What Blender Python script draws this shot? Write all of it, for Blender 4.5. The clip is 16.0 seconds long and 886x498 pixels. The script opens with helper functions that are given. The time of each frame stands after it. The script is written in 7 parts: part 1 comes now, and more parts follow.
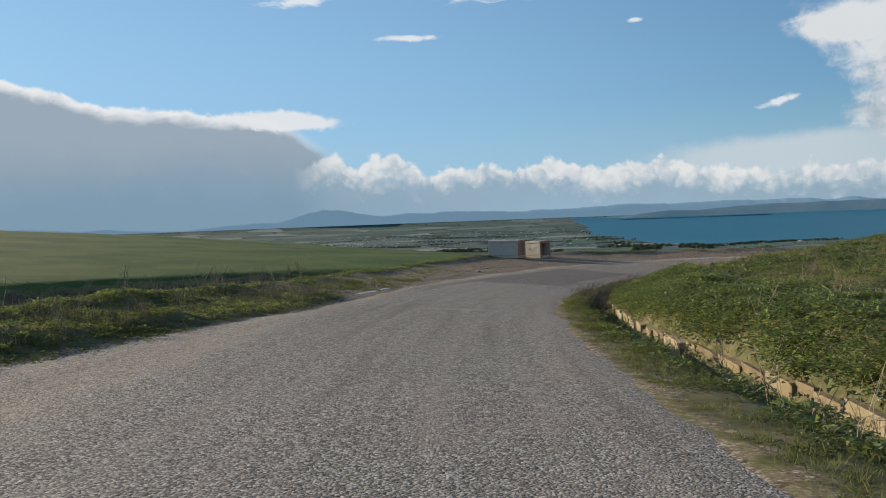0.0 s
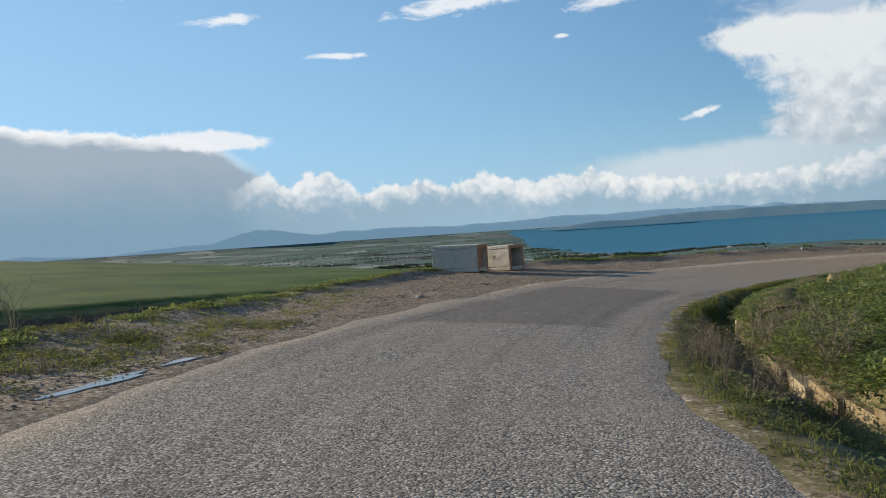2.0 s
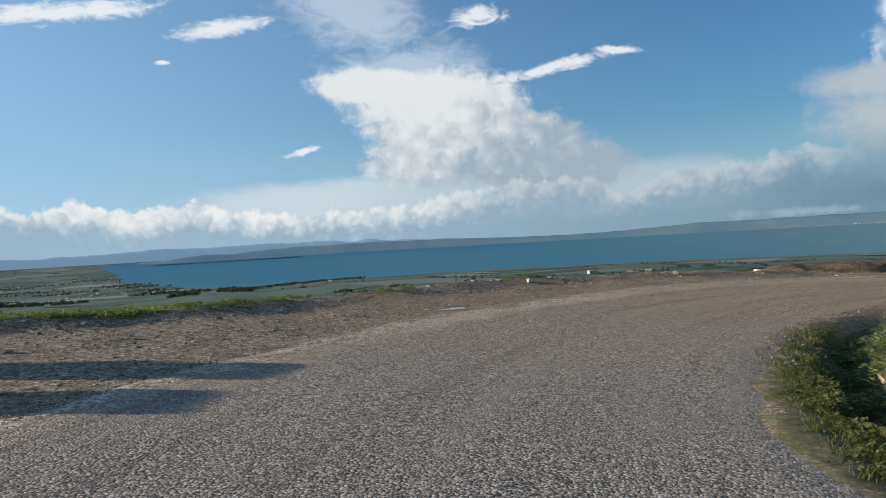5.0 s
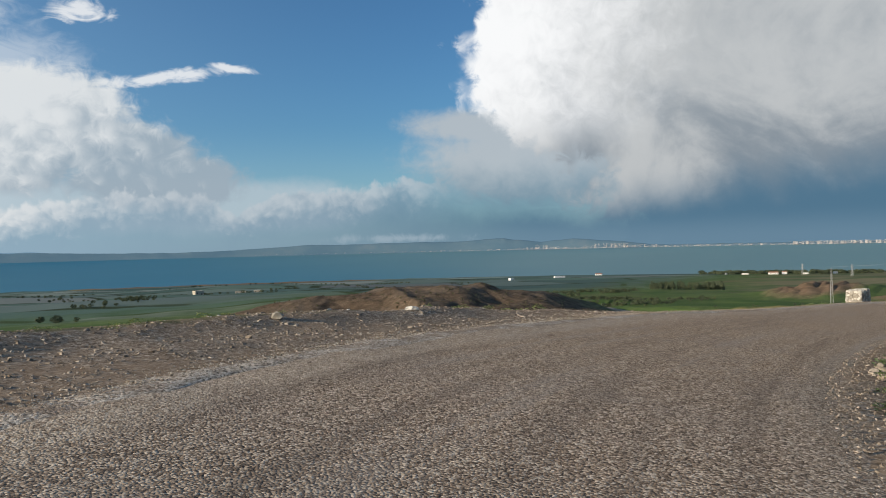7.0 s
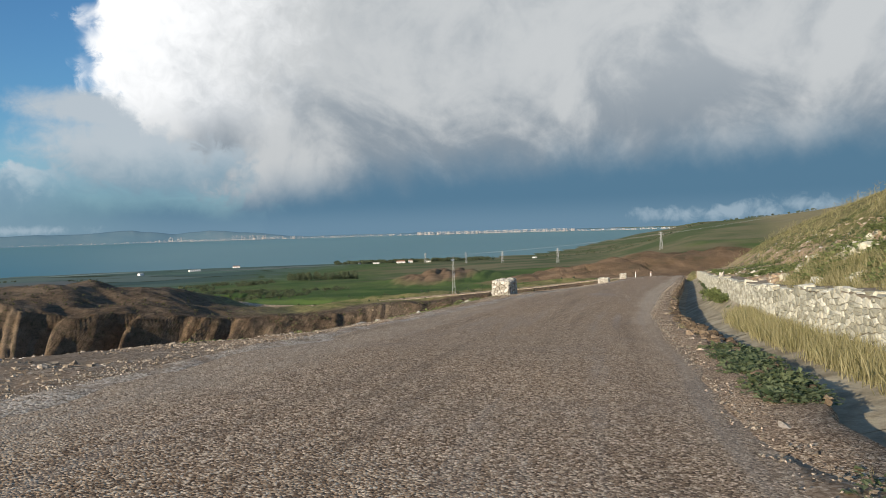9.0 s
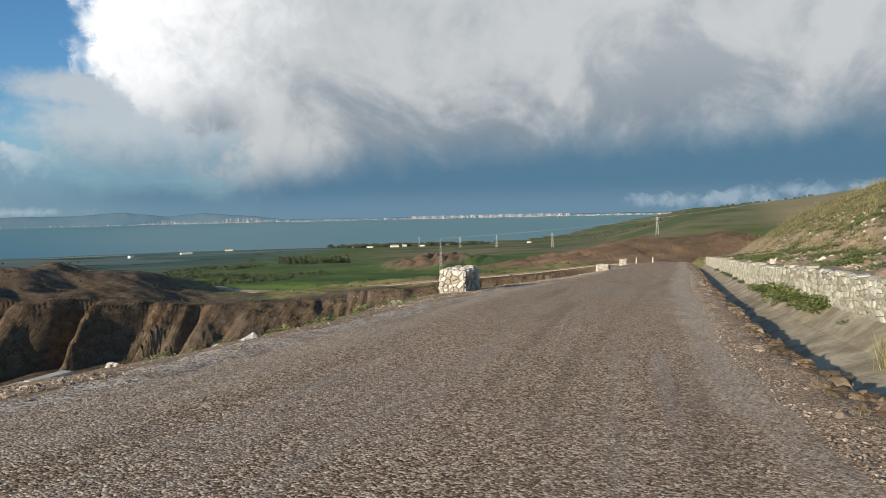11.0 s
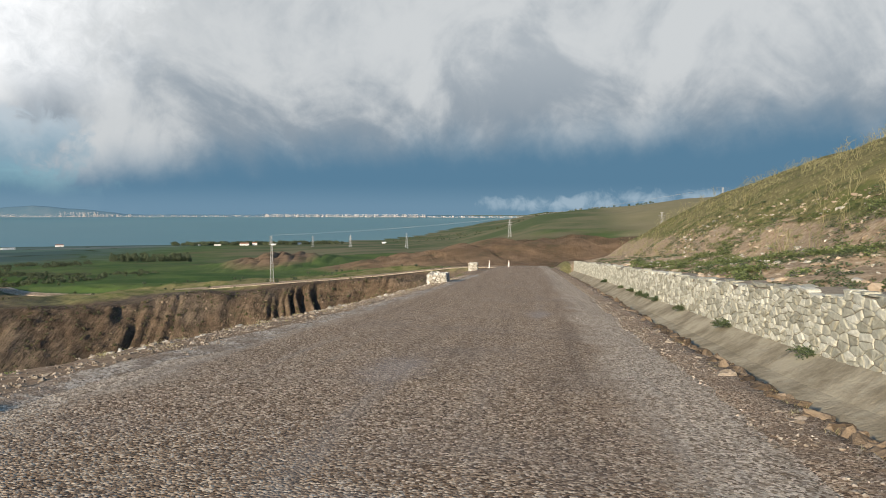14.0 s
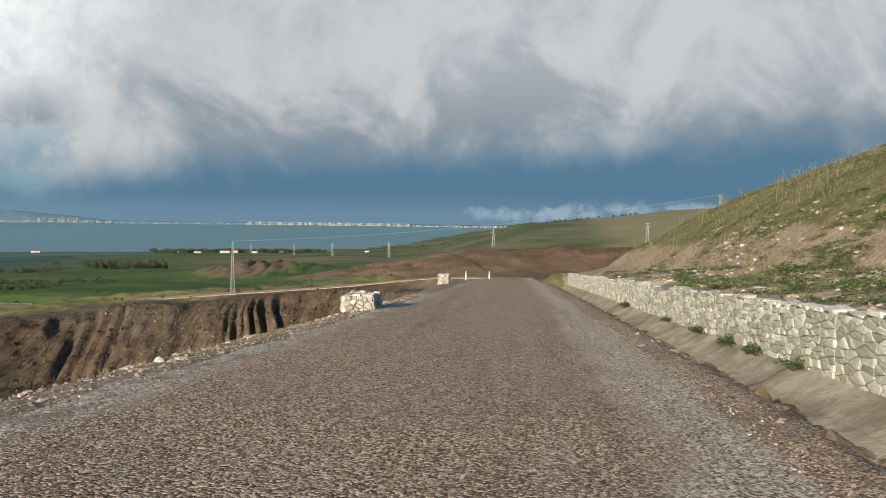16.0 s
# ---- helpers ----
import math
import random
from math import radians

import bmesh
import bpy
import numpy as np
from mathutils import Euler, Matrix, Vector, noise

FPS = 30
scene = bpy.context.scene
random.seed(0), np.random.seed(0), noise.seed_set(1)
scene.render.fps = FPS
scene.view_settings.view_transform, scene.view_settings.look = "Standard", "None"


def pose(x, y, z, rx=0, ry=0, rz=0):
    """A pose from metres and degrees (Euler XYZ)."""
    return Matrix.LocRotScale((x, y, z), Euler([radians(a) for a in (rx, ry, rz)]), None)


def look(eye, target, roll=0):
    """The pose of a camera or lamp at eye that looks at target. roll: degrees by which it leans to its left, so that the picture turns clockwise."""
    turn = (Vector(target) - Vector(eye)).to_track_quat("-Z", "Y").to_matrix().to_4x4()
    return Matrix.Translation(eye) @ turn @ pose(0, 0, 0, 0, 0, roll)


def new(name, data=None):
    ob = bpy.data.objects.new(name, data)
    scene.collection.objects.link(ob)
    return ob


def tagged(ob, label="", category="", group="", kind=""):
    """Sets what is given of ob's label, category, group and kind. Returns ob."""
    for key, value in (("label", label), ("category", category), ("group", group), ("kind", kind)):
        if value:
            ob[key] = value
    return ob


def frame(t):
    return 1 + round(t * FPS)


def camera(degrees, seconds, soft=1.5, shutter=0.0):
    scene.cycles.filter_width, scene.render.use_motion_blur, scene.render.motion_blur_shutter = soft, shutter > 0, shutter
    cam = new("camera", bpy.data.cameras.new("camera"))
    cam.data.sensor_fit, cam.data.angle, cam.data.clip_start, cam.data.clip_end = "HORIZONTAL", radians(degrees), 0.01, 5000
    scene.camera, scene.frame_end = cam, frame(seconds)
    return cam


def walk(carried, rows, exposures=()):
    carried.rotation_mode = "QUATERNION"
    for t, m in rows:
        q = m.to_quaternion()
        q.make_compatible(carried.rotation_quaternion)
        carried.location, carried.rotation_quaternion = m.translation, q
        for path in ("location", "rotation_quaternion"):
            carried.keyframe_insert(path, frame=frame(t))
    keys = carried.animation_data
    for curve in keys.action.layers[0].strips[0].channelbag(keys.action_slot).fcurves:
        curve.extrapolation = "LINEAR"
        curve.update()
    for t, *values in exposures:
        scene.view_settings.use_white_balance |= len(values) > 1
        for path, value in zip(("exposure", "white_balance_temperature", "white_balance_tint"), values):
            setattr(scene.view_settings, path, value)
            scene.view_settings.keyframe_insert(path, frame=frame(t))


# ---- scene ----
# camera
cam = camera(58.79, 16.0, 1.0)
PATH = [
    (0, pose(-3.493, 0.083, 1.402, 87.63, 2.17, 0.01)),
    (0.5, pose(-3.480, 4.460, 1.110, 88.36, 2.21, -2.09)),
    (1, pose(-3.344, 8.884, 0.841, 88.32, 3.61, -3.59)),
    (1.5, pose(-3.142, 13.187, 0.623, 88.32, 4.48, -4.05)),
    (2, pose(-2.854, 17.399, 0.439, 88.55, 3.79, -4.66)),
    (2.5, pose(-2.316, 21.668, 0.260, 89.42, 3.78, -7.06)),
    (3, pose(-1.545, 26.086, 0.019, 89.34, 2.44, -10.82)),
    (3.5, pose(-0.420, 29.776, -0.122, 89.01, 1.71, -16.94)),
    (3.7, pose(0.117, 31.125, -0.174, 88.99, 2.26, -18.84)),
    (5.8, pose(8.799, 44.824, -0.675, 89.33, 2.26, -43.37)),
    (6, pose(9.973, 45.824, -0.716, 89.28, 1.98, -46.15)),
    (6.5, pose(13.089, 48.131, -0.839, 89.56, 1.59, -53.76)),
    (7, pose(16.438, 49.923, -0.944, 89.65, 1.32, -60.82)),
    (7.5, pose(20.126, 51.145, -1.067, 89.68, 1.86, -68.41)),
    (8, pose(23.806, 51.789, -1.188, 89.34, 2.38, -76.56)),
    (8.5, pose(27.424, 52.084, -1.366, 89.06, 2.39, -84.05)),
    (8.7, pose(28.816, 52.125, -1.436, 88.94, 1.63, -86.18)),
    (10.8, pose(43.263, 50.649, -2.296, 87.23, 1.39, -87.39)),
    (11, pose(44.900, 50.428, -2.403, 87.25, 1.23, -87.06)),
    (11.5, pose(49.179, 49.789, -2.677, 87.28, 1.20, -87.21)),
    (12, pose(53.471, 49.127, -2.930, 87.14, 0.43, -87.95)),
    (12.5, pose(57.784, 48.327, -3.147, 86.84, 0.15, -91.55)),
    (13, pose(61.883, 47.476, -3.345, 86.32, 0.05, -94.58)),
    (13.5, pose(66.033, 46.599, -3.545, 87.11, -0.13, -96.71)),
    (14, pose(70.031, 45.695, -3.846, 87.18, -0.15, -97.46)),
    (14.5, pose(73.956, 44.781, -4.058, 87.22, -0.27, -98.19)),
    (15, pose(77.902, 43.868, -4.293, 87.68, -0.53, -98.37)),
    (15.5, pose(81.937, 42.839, -4.531, 87.73, -0.60, -98.48)),
    (16, pose(85.868, 41.871, -4.785, 87.89, -0.76, -98.60)),
]
walk(cam, PATH, exposures=[(0, -0.2), (0.5, -0.05), (2.5, -0.04), (3.5, 0.10), (6, -0.15), (7, -0.15), (8, -0.05), (11, 0.0), (12, 0.0), (12.5, 0.08), (13, 0.25), (13.5, 0.12), (14.5, 0.07), (15.5, 0.0), (16, 0.0)])

# ---------------------------------------------------------------- light
SUN_TO = Vector((-0.80, 0.56, 0.238)).normalized()      # towards the sun
sun_data = bpy.data.lights.new("sun", "SUN")
sun_data.energy, sun_data.angle, sun_data.color = 7.5, radians(0.6), (1.0, 0.84, 0.64)
sun = new("sun", sun_data)
sun.matrix_world = look((0, 0, 80), Vector((0, 0, 80)) - SUN_TO)


class Nodes:
    """Small helper to write shader graphs as expressions."""

    def __init__(self, tree):
        self.t = tree

    def put(self, sock, v):
        if isinstance(v, bpy.types.NodeSocket):
            self.t.links.new(v, sock)
        elif v is not None:
            if isinstance(v, (tuple, list)) and sock.type == "RGBA" and len(v) == 3:
                v = (*v, 1)
            sock.default_value = v

    def m(self, op, a, b=None, c=None, clamp=False):
        n = self.t.nodes.new("ShaderNodeMath")
        n.operation, n.use_clamp = op, clamp
        for k, v in enumerate((a, b, c)):
            self.put(n.inputs[k], v)
        return n.outputs[0]

    def step(self, x, lo, hi, a=0.0, b=1.0):
        n = self.t.nodes.new("ShaderNodeMapRange")
        n.interpolation_type = "SMOOTHSTEP"
        for k, v in zip(("Value", "From Min", "From Max", "To Min", "To Max"), (x, lo, hi, a, b)):
            self.put(n.inputs[k], v)
        return n.outputs[0]

    def mix(self, f, a, b, kind="MIX"):
        n = self.t.nodes.new("ShaderNodeMix")
        n.data_type, n.blend_type = "RGBA", kind
        self.put(n.inputs[0], f)
        self.put(n.inputs[6], a)
        self.put(n.inputs[7], b)
        return n.outputs[2]

    def noise(self, vec, scale, detail=4.0, rough=0.55, distort=0.0):
        n = self.t.nodes.new("ShaderNodeTexNoise")
        self.put(n.inputs["Vector"], vec)
        n.inputs["Scale"].default_value = scale
        n.inputs["Detail"].default_value = detail
        n.inputs["Roughness"].default_value = rough
        n.inputs["Distortion"].default_value = distort
        return n.outputs[0]

    def voronoi(self, vec, scale, feature="F1", out="Distance", rand=1.0):
        n = self.t.nodes.new("ShaderNodeTexVoronoi")
        n.feature = feature
        self.put(n.inputs["Vector"], vec)
        n.inputs["Scale"].default_value = scale
        n.inputs["Randomness"].default_value = rand
        return n.outputs[out]

    def vec(self, x, y, z=0.0):
        n = self.t.nodes.new("ShaderNodeCombineXYZ")
        for k, v in enumerate((x, y, z)):
            self.put(n.inputs[k], v)
        return n.outputs[0]

    def xyz(self, v):
        n = self.t.nodes.new("ShaderNodeSeparateXYZ")
        self.put(n.inputs[0], v)
        return n.outputs[0], n.outputs[1], n.outputs[2]

    def ramp(self, x, *stops):
        n = self.t.nodes.new("ShaderNodeValToRGB")
        e = n.color_ramp.elements
        while len(e) < len(stops):
            e.new(0.5)
        for k, (p, c) in enumerate(stops):
            e[k].position, e[k].color = p, (*c, 1)
        self.put(n.inputs[0], x)
        return n.outputs[0]


def build_sky():
    world = bpy.data.worlds.new("sky")
    scene.world = world
    world.use_nodes = True
    t = world.node_tree
    t.nodes.clear()
    g = Nodes(t)
    sky = t.nodes.new("ShaderNodeTexSky")
    sky.sky_type, sky.sun_disc = "NISHITA", False
    sky.sun_elevation = math.asin(SUN_TO.z)
    sky.sun_rotation = math.atan2(SUN_TO.x, SUN_TO.y)
    sky.altitude, sky.air_density, sky.dust_density, sky.ozone_density = 100, 1.0, 0.6, 2.0
    way = t.nodes.new("ShaderNodeTexCoord").outputs["Generated"]
    x, y, z = g.xyz(way)
    az = g.m("MULTIPLY", g.m("ARCTAN2", x, y), 57.2958)
    el = g.m("MULTIPLY", g.m("ARCSINE", g.m("MULTIPLY", z, 0.9999)), 57.2958)
    p = g.vec(az, el)
    flat = g.vec(g.m("MULTIPLY", az, 0.45), el)
    big = g.m("SUBTRACT", g.noise(p, 0.16, 5, 0.6), 0.5)
    fine = g.m("SUBTRACT", g.noise(p, 0.75, 7, 0.62, 0.6), 0.5)
    wisp = g.m("SUBTRACT", g.noise(flat, 0.9, 6, 0.6, 1.5), 0.5)
    puff = g.m("SUBTRACT", 0.55, g.voronoi(g.vec(g.m("ADD", az, g.m("MULTIPLY", fine, 1.6)), g.m("ADD", el, g.m("MULTIPLY", fine, 1.2))), 0.9, "SMOOTH_F1"))
    shaft = g.noise(g.vec(g.m("ADD", az, g.m("MULTIPLY", el, 0.35)), g.m("MULTIPLY", el, 0.08)), 0.28, 4, 0.5)

    def ell(a0, e0, ra, re, tilt=0.0):
        da, de = g.m("SUBTRACT", az, a0), g.m("SUBTRACT", el, e0)
        if tilt:
            de = g.m("SUBTRACT", de, g.m("MULTIPLY", da, tilt))
        da, de = g.m("DIVIDE", da, ra), g.m("DIVIDE", de, re)
        return g.m("SUBTRACT", 1.0, g.m("SQRT", g.m("ADD", g.m("MULTIPLY", da, da), g.m("MULTIPLY", de, de))))

    def union(*fs):
        out = fs[0]
        for f in fs[1:]:
            out = g.m("SMOOTH_MAX", out, f, 0.12)
        return out

    def add(f, *terms):
        for n, k in terms:
            f = g.m("ADD", f, g.m("MULTIPLY", n, k))
        return f

    white, dark = (0.93, 0.95, 0.97), (0.095, 0.20, 0.30)
    col = g.mix(1.0, sky.outputs[0], (SKY_K * 0.60, SKY_K * 1.0, SKY_K * 1.34), "MULTIPLY")
    # pale haze towards the horizon
    haze = g.m("MULTIPLY", g.step(el, 9.0, -0.5), g.step(az, 60, -10, 0.45, 0.8))
    col = g.mix(haze, col, (0.42, 0.60, 0.76))
    glow = g.m("MULTIPLY", g.step(az, 62, -25), g.step(el, 40, 4, 0.15, 0.72))
    col = g.mix(glow, col, (0.40, 0.66, 0.93))
    # wisps of high cloud
    f = union(ell(8, 15.9, 8, 0.9, 0.12), ell(18.5, 15.4, 4.5, 0.8, 0.15), ell(36.3, 15.7, 3, 1.0), ell(41.5, 11.7, 6.5, 0.62, 0.16), ell(46, 12.5, 2.2, 0.4, -0.12),
              ell(-2.4, 12.7, 3.0, 0.32), ell(-10, 15.2, 3, 0.5, 0.1), ell(23.3, 6.8, 1.8, 0.35, 0.2), ell(14, 13.0, 0.8, 0.22), ell(-20, 17, 6, 0.8))
    m = g.step(add(f, (wisp, 1.6), (fine, 0.5)), 0.1, 0.75)
    col = g.mix(g.m("MULTIPLY", m, 0.85), col, white)
    # sheet and tall cumulus over the bay
    f = union(ell(31, 3.2, 21, 1.9), ell(44, 3.0, 16, 2.4))
    m = g.step(add(f, (big, 0.6), (fine, 0.25)), 0.0, 0.45)
    col = g.mix(g.m("MULTIPLY", m, 0.8), col, g.mix(g.step(az, 38, 24), (0.50, 0.60, 0.67), (0.66, 0.74, 0.79)))
    f = union(ell(27, 16.5, 7.5, 4.5, -0.35), ell(31, 12.5, 7, 2.0))
    m = g.step(add(f, (wisp, 1.0), (big, 0.8)), 0.0, 0.8)
    col = g.mix(g.m("MULTIPLY", m, 0.5), col, (0.80, 0.85, 0.90))
    f = union(ell(28.5, 11.2, 5.0, 1.5, -0.05), ell(33.5, 9.2, 7.4, 3.3), ell(38, 7.0, 7.0, 2.6, -0.12), ell(41, 4.8, 7.0, 2.4), ell(32, 6.0, 5.0, 2.4))
    ff = add(f, (big, 0.55), (fine, 0.55), (wisp, 0.25))
    shade = g.step(add(el, (big, 9.0), (fine, 8.0), (puff, 5.0), (g.step(az, 28, 44), -4.5)), 2.0, 9.5)
    col = g.mix(g.m("MULTIPLY", g.step(ff, -0.03, 0.33), 0.95), col, g.mix(shade, (0.37, 0.46, 0.54), (0.82, 0.85, 0.865)))
    # bank of grey cloud with a bright rim
    def profile(*stops):
        """A height in degrees that varies with the bearing."""
        lo, hi = stops[0][0], stops[-1][0]
        return g.m("MULTIPLY", g.ramp(g.m("DIVIDE", g.m("SUBTRACT", az, lo), hi - lo), *(((a - lo) / (hi - lo), (h / 20,) * 3) for a, h in stops)), 20.0)

    rise = profile((-75, 7), (-50, 9), (-36, 10.6), (-29, 9.7), (-25.7, 9.2), (-22.7, 8.1), (-18.8, 8.0), (-14, 7.7), (-11, 7.2), (-9, 5.9), (-7.5, 4.6), (-5, 3.3), (8, 2.5), (26, 1.8))
    h = g.m("SUBTRACT", add(rise, (big, 1.2), (fine, 0.9), (puff, 0.35)), el)
    rim = g.m("MULTIPLY", g.step(add(h, (fine, -1.0), (wisp, -0.8)), 1.25, 0.25), g.step(az, -7.0, -10.0))
    body = g.mix(g.step(add(el, (big, 3.0), (fine, 1.2)), 1.0, 6.5), (0.235, 0.37, 0.49), (0.37, 0.455, 0.545))
    m = g.m("MULTIPLY", g.step(h, 0.0, g.step(az, -13.0, -8.5, 0.35, 1.7)), g.step(az, 12.0, -9.0, 0.0, 1.0))
    col = g.mix(m, col, g.mix(rim, body, white))
    m = g.step(add(ell(-11.2, 7.15, 5.0, 0.85, -0.03), (big, 0.5), (fine, 0.8), (wisp, 0.4)), 0.0, 0.4)
    col = g.mix(g.m("MULTIPLY", m, 0.92), col, (0.88, 0.91, 0.94))
    # row of small cumulus along the far shore
    small = g.m("SUBTRACT", 0.45, g.voronoi(g.vec(g.m("ADD", az, g.m("MULTIPLY", fine, 1.2)), g.m("ADD", el, g.m("MULTIPLY", fine, 0.9))), 1.9, "SMOOTH_F1"))
    tall = g.vec(az, g.m("MULTIPLY", el, 0.22))
    n1 = g.m("SUBTRACT", g.noise(tall, 0.22, 2, 0.5), 0.5)
    dome = g.voronoi(g.vec(g.m("ADD", az, g.m("MULTIPLY", fine, 0.5)), g.m("MULTIPLY", el, 0.8)), 0.62, "F1", "Distance", 1.0)
    knob = g.voronoi(g.vec(g.m("ADD", az, g.m("MULTIPLY", fine, 0.35)), g.m("MULTIPLY", el, 0.9)), 1.9, "F1", "Distance", 1.0)
    n2 = g.m("SUBTRACT", 0.55, g.m("ADD", g.m("MULTIPLY", dome, dome), g.m("MULTIPLY", g.m("MULTIPLY", knob, knob), 0.35)))
    heads = profile((-12, 2.5), (-9.5, 4.3), (-7.7, 4.9), (-6, 4.2), (-3.3, 5.0), (-1.4, 3.6), (3.2, 4.4), (5.2, 3.7), (7.5, 4.0), (9.7, 3.8), (11.7, 3.4), (15.7, 3.9), (18, 3.2), (21.5, 3.0), (27, 2.7), (32, 3.5), (40, 4.2), (44, 4.2), (46, 3.4), (50.6, 4.6), (53, 4.3), (58, 5.0), (66, 4.4))
    mid = g.m("SUBTRACT", g.noise(g.vec(az, g.m("MULTIPLY", el, 0.7)), 0.42, 7, 0.6, 0.5), 0.5)
    top = add(g.m("SUBTRACT", heads, 0.25), (n1, 1.6), (n2, 0.45), (mid, 2.2), (small, 0.5), (fine, 0.8))
    span = g.m("MULTIPLY", g.step(az, -11, -7), g.step(az, 64, 58))
    h = g.m("SUBTRACT", top, el)
    lit = g.step(add(h, (small, -1.6), (fine, -3.5), (mid, -4.5), (big, -3.0)), 2.3, 0.0)
    lit = g.m("MULTIPLY", lit, g.step(az, 26, 44, 1.0, 0.5))
    body = g.mix(lit, g.mix(g.step(az, 20, 50), (0.33, 0.465, 0.58), (0.22, 0.34, 0.45)), (0.90, 0.905, 0.90))
    soft = g.m("MULTIPLY", g.step(h, 0.0, 0.45), g.step(add(h, (big, 2.0)), 4.2, 1.2, 0.72, 1.0))
    col = g.mix(g.m("MULTIPLY", g.m("MULTIPLY", soft, span), g.step(az, 24, 40, 0.93, 0.75)), col, body)
    # shower cloud that fills the sky over the straight
    m = g.step(add(union(ell(69, 5.6, 12.5, 4.0), ell(66, 8.2, 9.0, 1.6, -0.05)), (big, 0.5), (fine, 0.35), (wisp, 0.25)), -0.02, 0.45)
    col = g.mix(g.m("MULTIPLY", m, 0.9), col, g.mix(g.step(add(el, (big, 4.0), (fine, 1.5)), 2.4, 6.5), (0.20, 0.31, 0.40), (0.52, 0.57, 0.61)))
    f = union(ell(92, 14, 29, 13), ell(73.5, 13.2, 11.3, 8.0), ell(130, 14, 40, 17), ell(98, 3, 28, 7), ell(68, 14.6, 5.2, 1.9))
    ff = add(f, (big, 0.22), (fine, 0.26), (puff, 0.16))
    left = g.m("MULTIPLY", g.step(add(az, (big, 14), (fine, 10)), 80, 64), g.step(add(el, (big, 5)), 5.0, 10.5))
    lumps = g.m("ADD", g.m("MULTIPLY", g.noise(p, 0.11, 6, 0.55, 0.8), 1.0), g.m("MULTIPLY", fine, 0.17))
    body = g.mix(g.step(lumps, 0.36, 0.66), (0.27, 0.32, 0.37), (0.56, 0.585, 0.60))
    body = g.mix(g.m("MULTIPLY", g.step(el, 6.0, 12.0), 0.35), body, (0.62, 0.645, 0.66))
    low = g.step(add(el, (big, 3.4), (g.m("SUBTRACT", shaft, 0.5), 2.6), (g.step(az, 70, 125), -2.2), (g.step(az, 86, 60), 2.4)), 6.2, 1.6)
    body = g.mix(low, g.mix(left, body, (1.05, 1.06, 1.07)), dark)
    col = g.mix(g.step(ff, 0.0, 0.16), col, body)
    # dark rain along the horizon
    m = g.m("MULTIPLY", g.step(add(el, (big, 2.2), (fine, 0.8), (g.step(az, 70, 125), -2.0)), g.step(az, 76, 60, 3.0, 4.4), 0.8), g.step(az, 46, 69))
    col = g.mix(g.m("MULTIPLY", m, 0.96), col, g.mix(g.step(el, 2.2, 0.0), dark, (0.15, 0.26, 0.36)))
    f = union(ell(111, 0.9, 3.4, 0.85), ell(117, 1.0, 5, 0.7), ell(58, 0.5, 6.0, 0.5), ell(106, 0.5, 9, 0.8))
    m = g.step(add(f, (fine, 2.0), (mid, 1.8), (big, 0.6)), 0.15, 1.0)
    col = g.mix(g.m("MULTIPLY", m, 0.6), col, (0.42, 0.52, 0.60))
    # below the horizon only a dull ground tone
    col = g.mix(g.step(el, -0.8, -2.5), col, (0.12, 0.16, 0.17))
    bg = t.nodes.new("ShaderNodeBackground")
    g.put(bg.inputs[0], col)
    bg.inputs[1].default_value = 1.0
    t.links.new(bg.outputs[0], t.nodes.new("ShaderNodeOutputWorld").inputs[0])


SKY_K = 0.10
build_sky()


# ---------------------------------------------------------------- materials
def material(name, paint, rough=0.9, bump=0.0, spec=0.3, emit=None, thin=0.0):
    """paint(g, pos) gives (colour, height or None[, roughness])."""
    mat = bpy.data.materials.new(name)
    mat.use_nodes = True
    t = mat.node_tree
    b = t.nodes["Principled BSDF"]
    g = Nodes(t)
    pos = t.nodes.new("ShaderNodeNewGeometry").outputs["Position"]
    out = paint(g, pos)
    g.put(b.inputs["Base Color"], out[0])
    g.put(b.inputs["Roughness"], out[2] if len(out) > 2 else rough)
    b.inputs["Specular IOR Level"].default_value = spec
    if out[1] is not None and bump:
        n = t.nodes.new("ShaderNodeBump")
        n.inputs["Strength"].default_value = 0.9
        n.inputs["Distance"].default_value = bump
        g.put(n.inputs["Height"], out[1])
        t.links.new(n.outputs[0], b.inputs["Normal"])
    if thin:
        tr = t.nodes.new("ShaderNodeBsdfTranslucent")
        g.put(tr.inputs[0], g.mix(1.0, out[0], (1.25, 1.3, 0.8), "MULTIPLY"))
        mx = t.nodes.new("ShaderNodeMixShader")
        mx.inputs[0].default_value = thin
        t.links.new(b.outputs[0], mx.inputs[1])
        t.links.new(tr.outputs[0], mx.inputs[2])
        t.links.new(mx.outputs[0], t.nodes["Material Output"].inputs[0])
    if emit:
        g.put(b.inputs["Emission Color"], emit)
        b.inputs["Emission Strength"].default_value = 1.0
    return mat


def island(g):
    return g.t.nodes.new("ShaderNodeNewGeometry").outputs["Random Per Island"]


def per_object(g):
    return g.t.nodes.new("ShaderNodeObjectInfo").outputs["Random"]


def attr(g, name):
    n = g.t.nodes.new("ShaderNodeAttribute")
    n.attribute_name = name
    return n


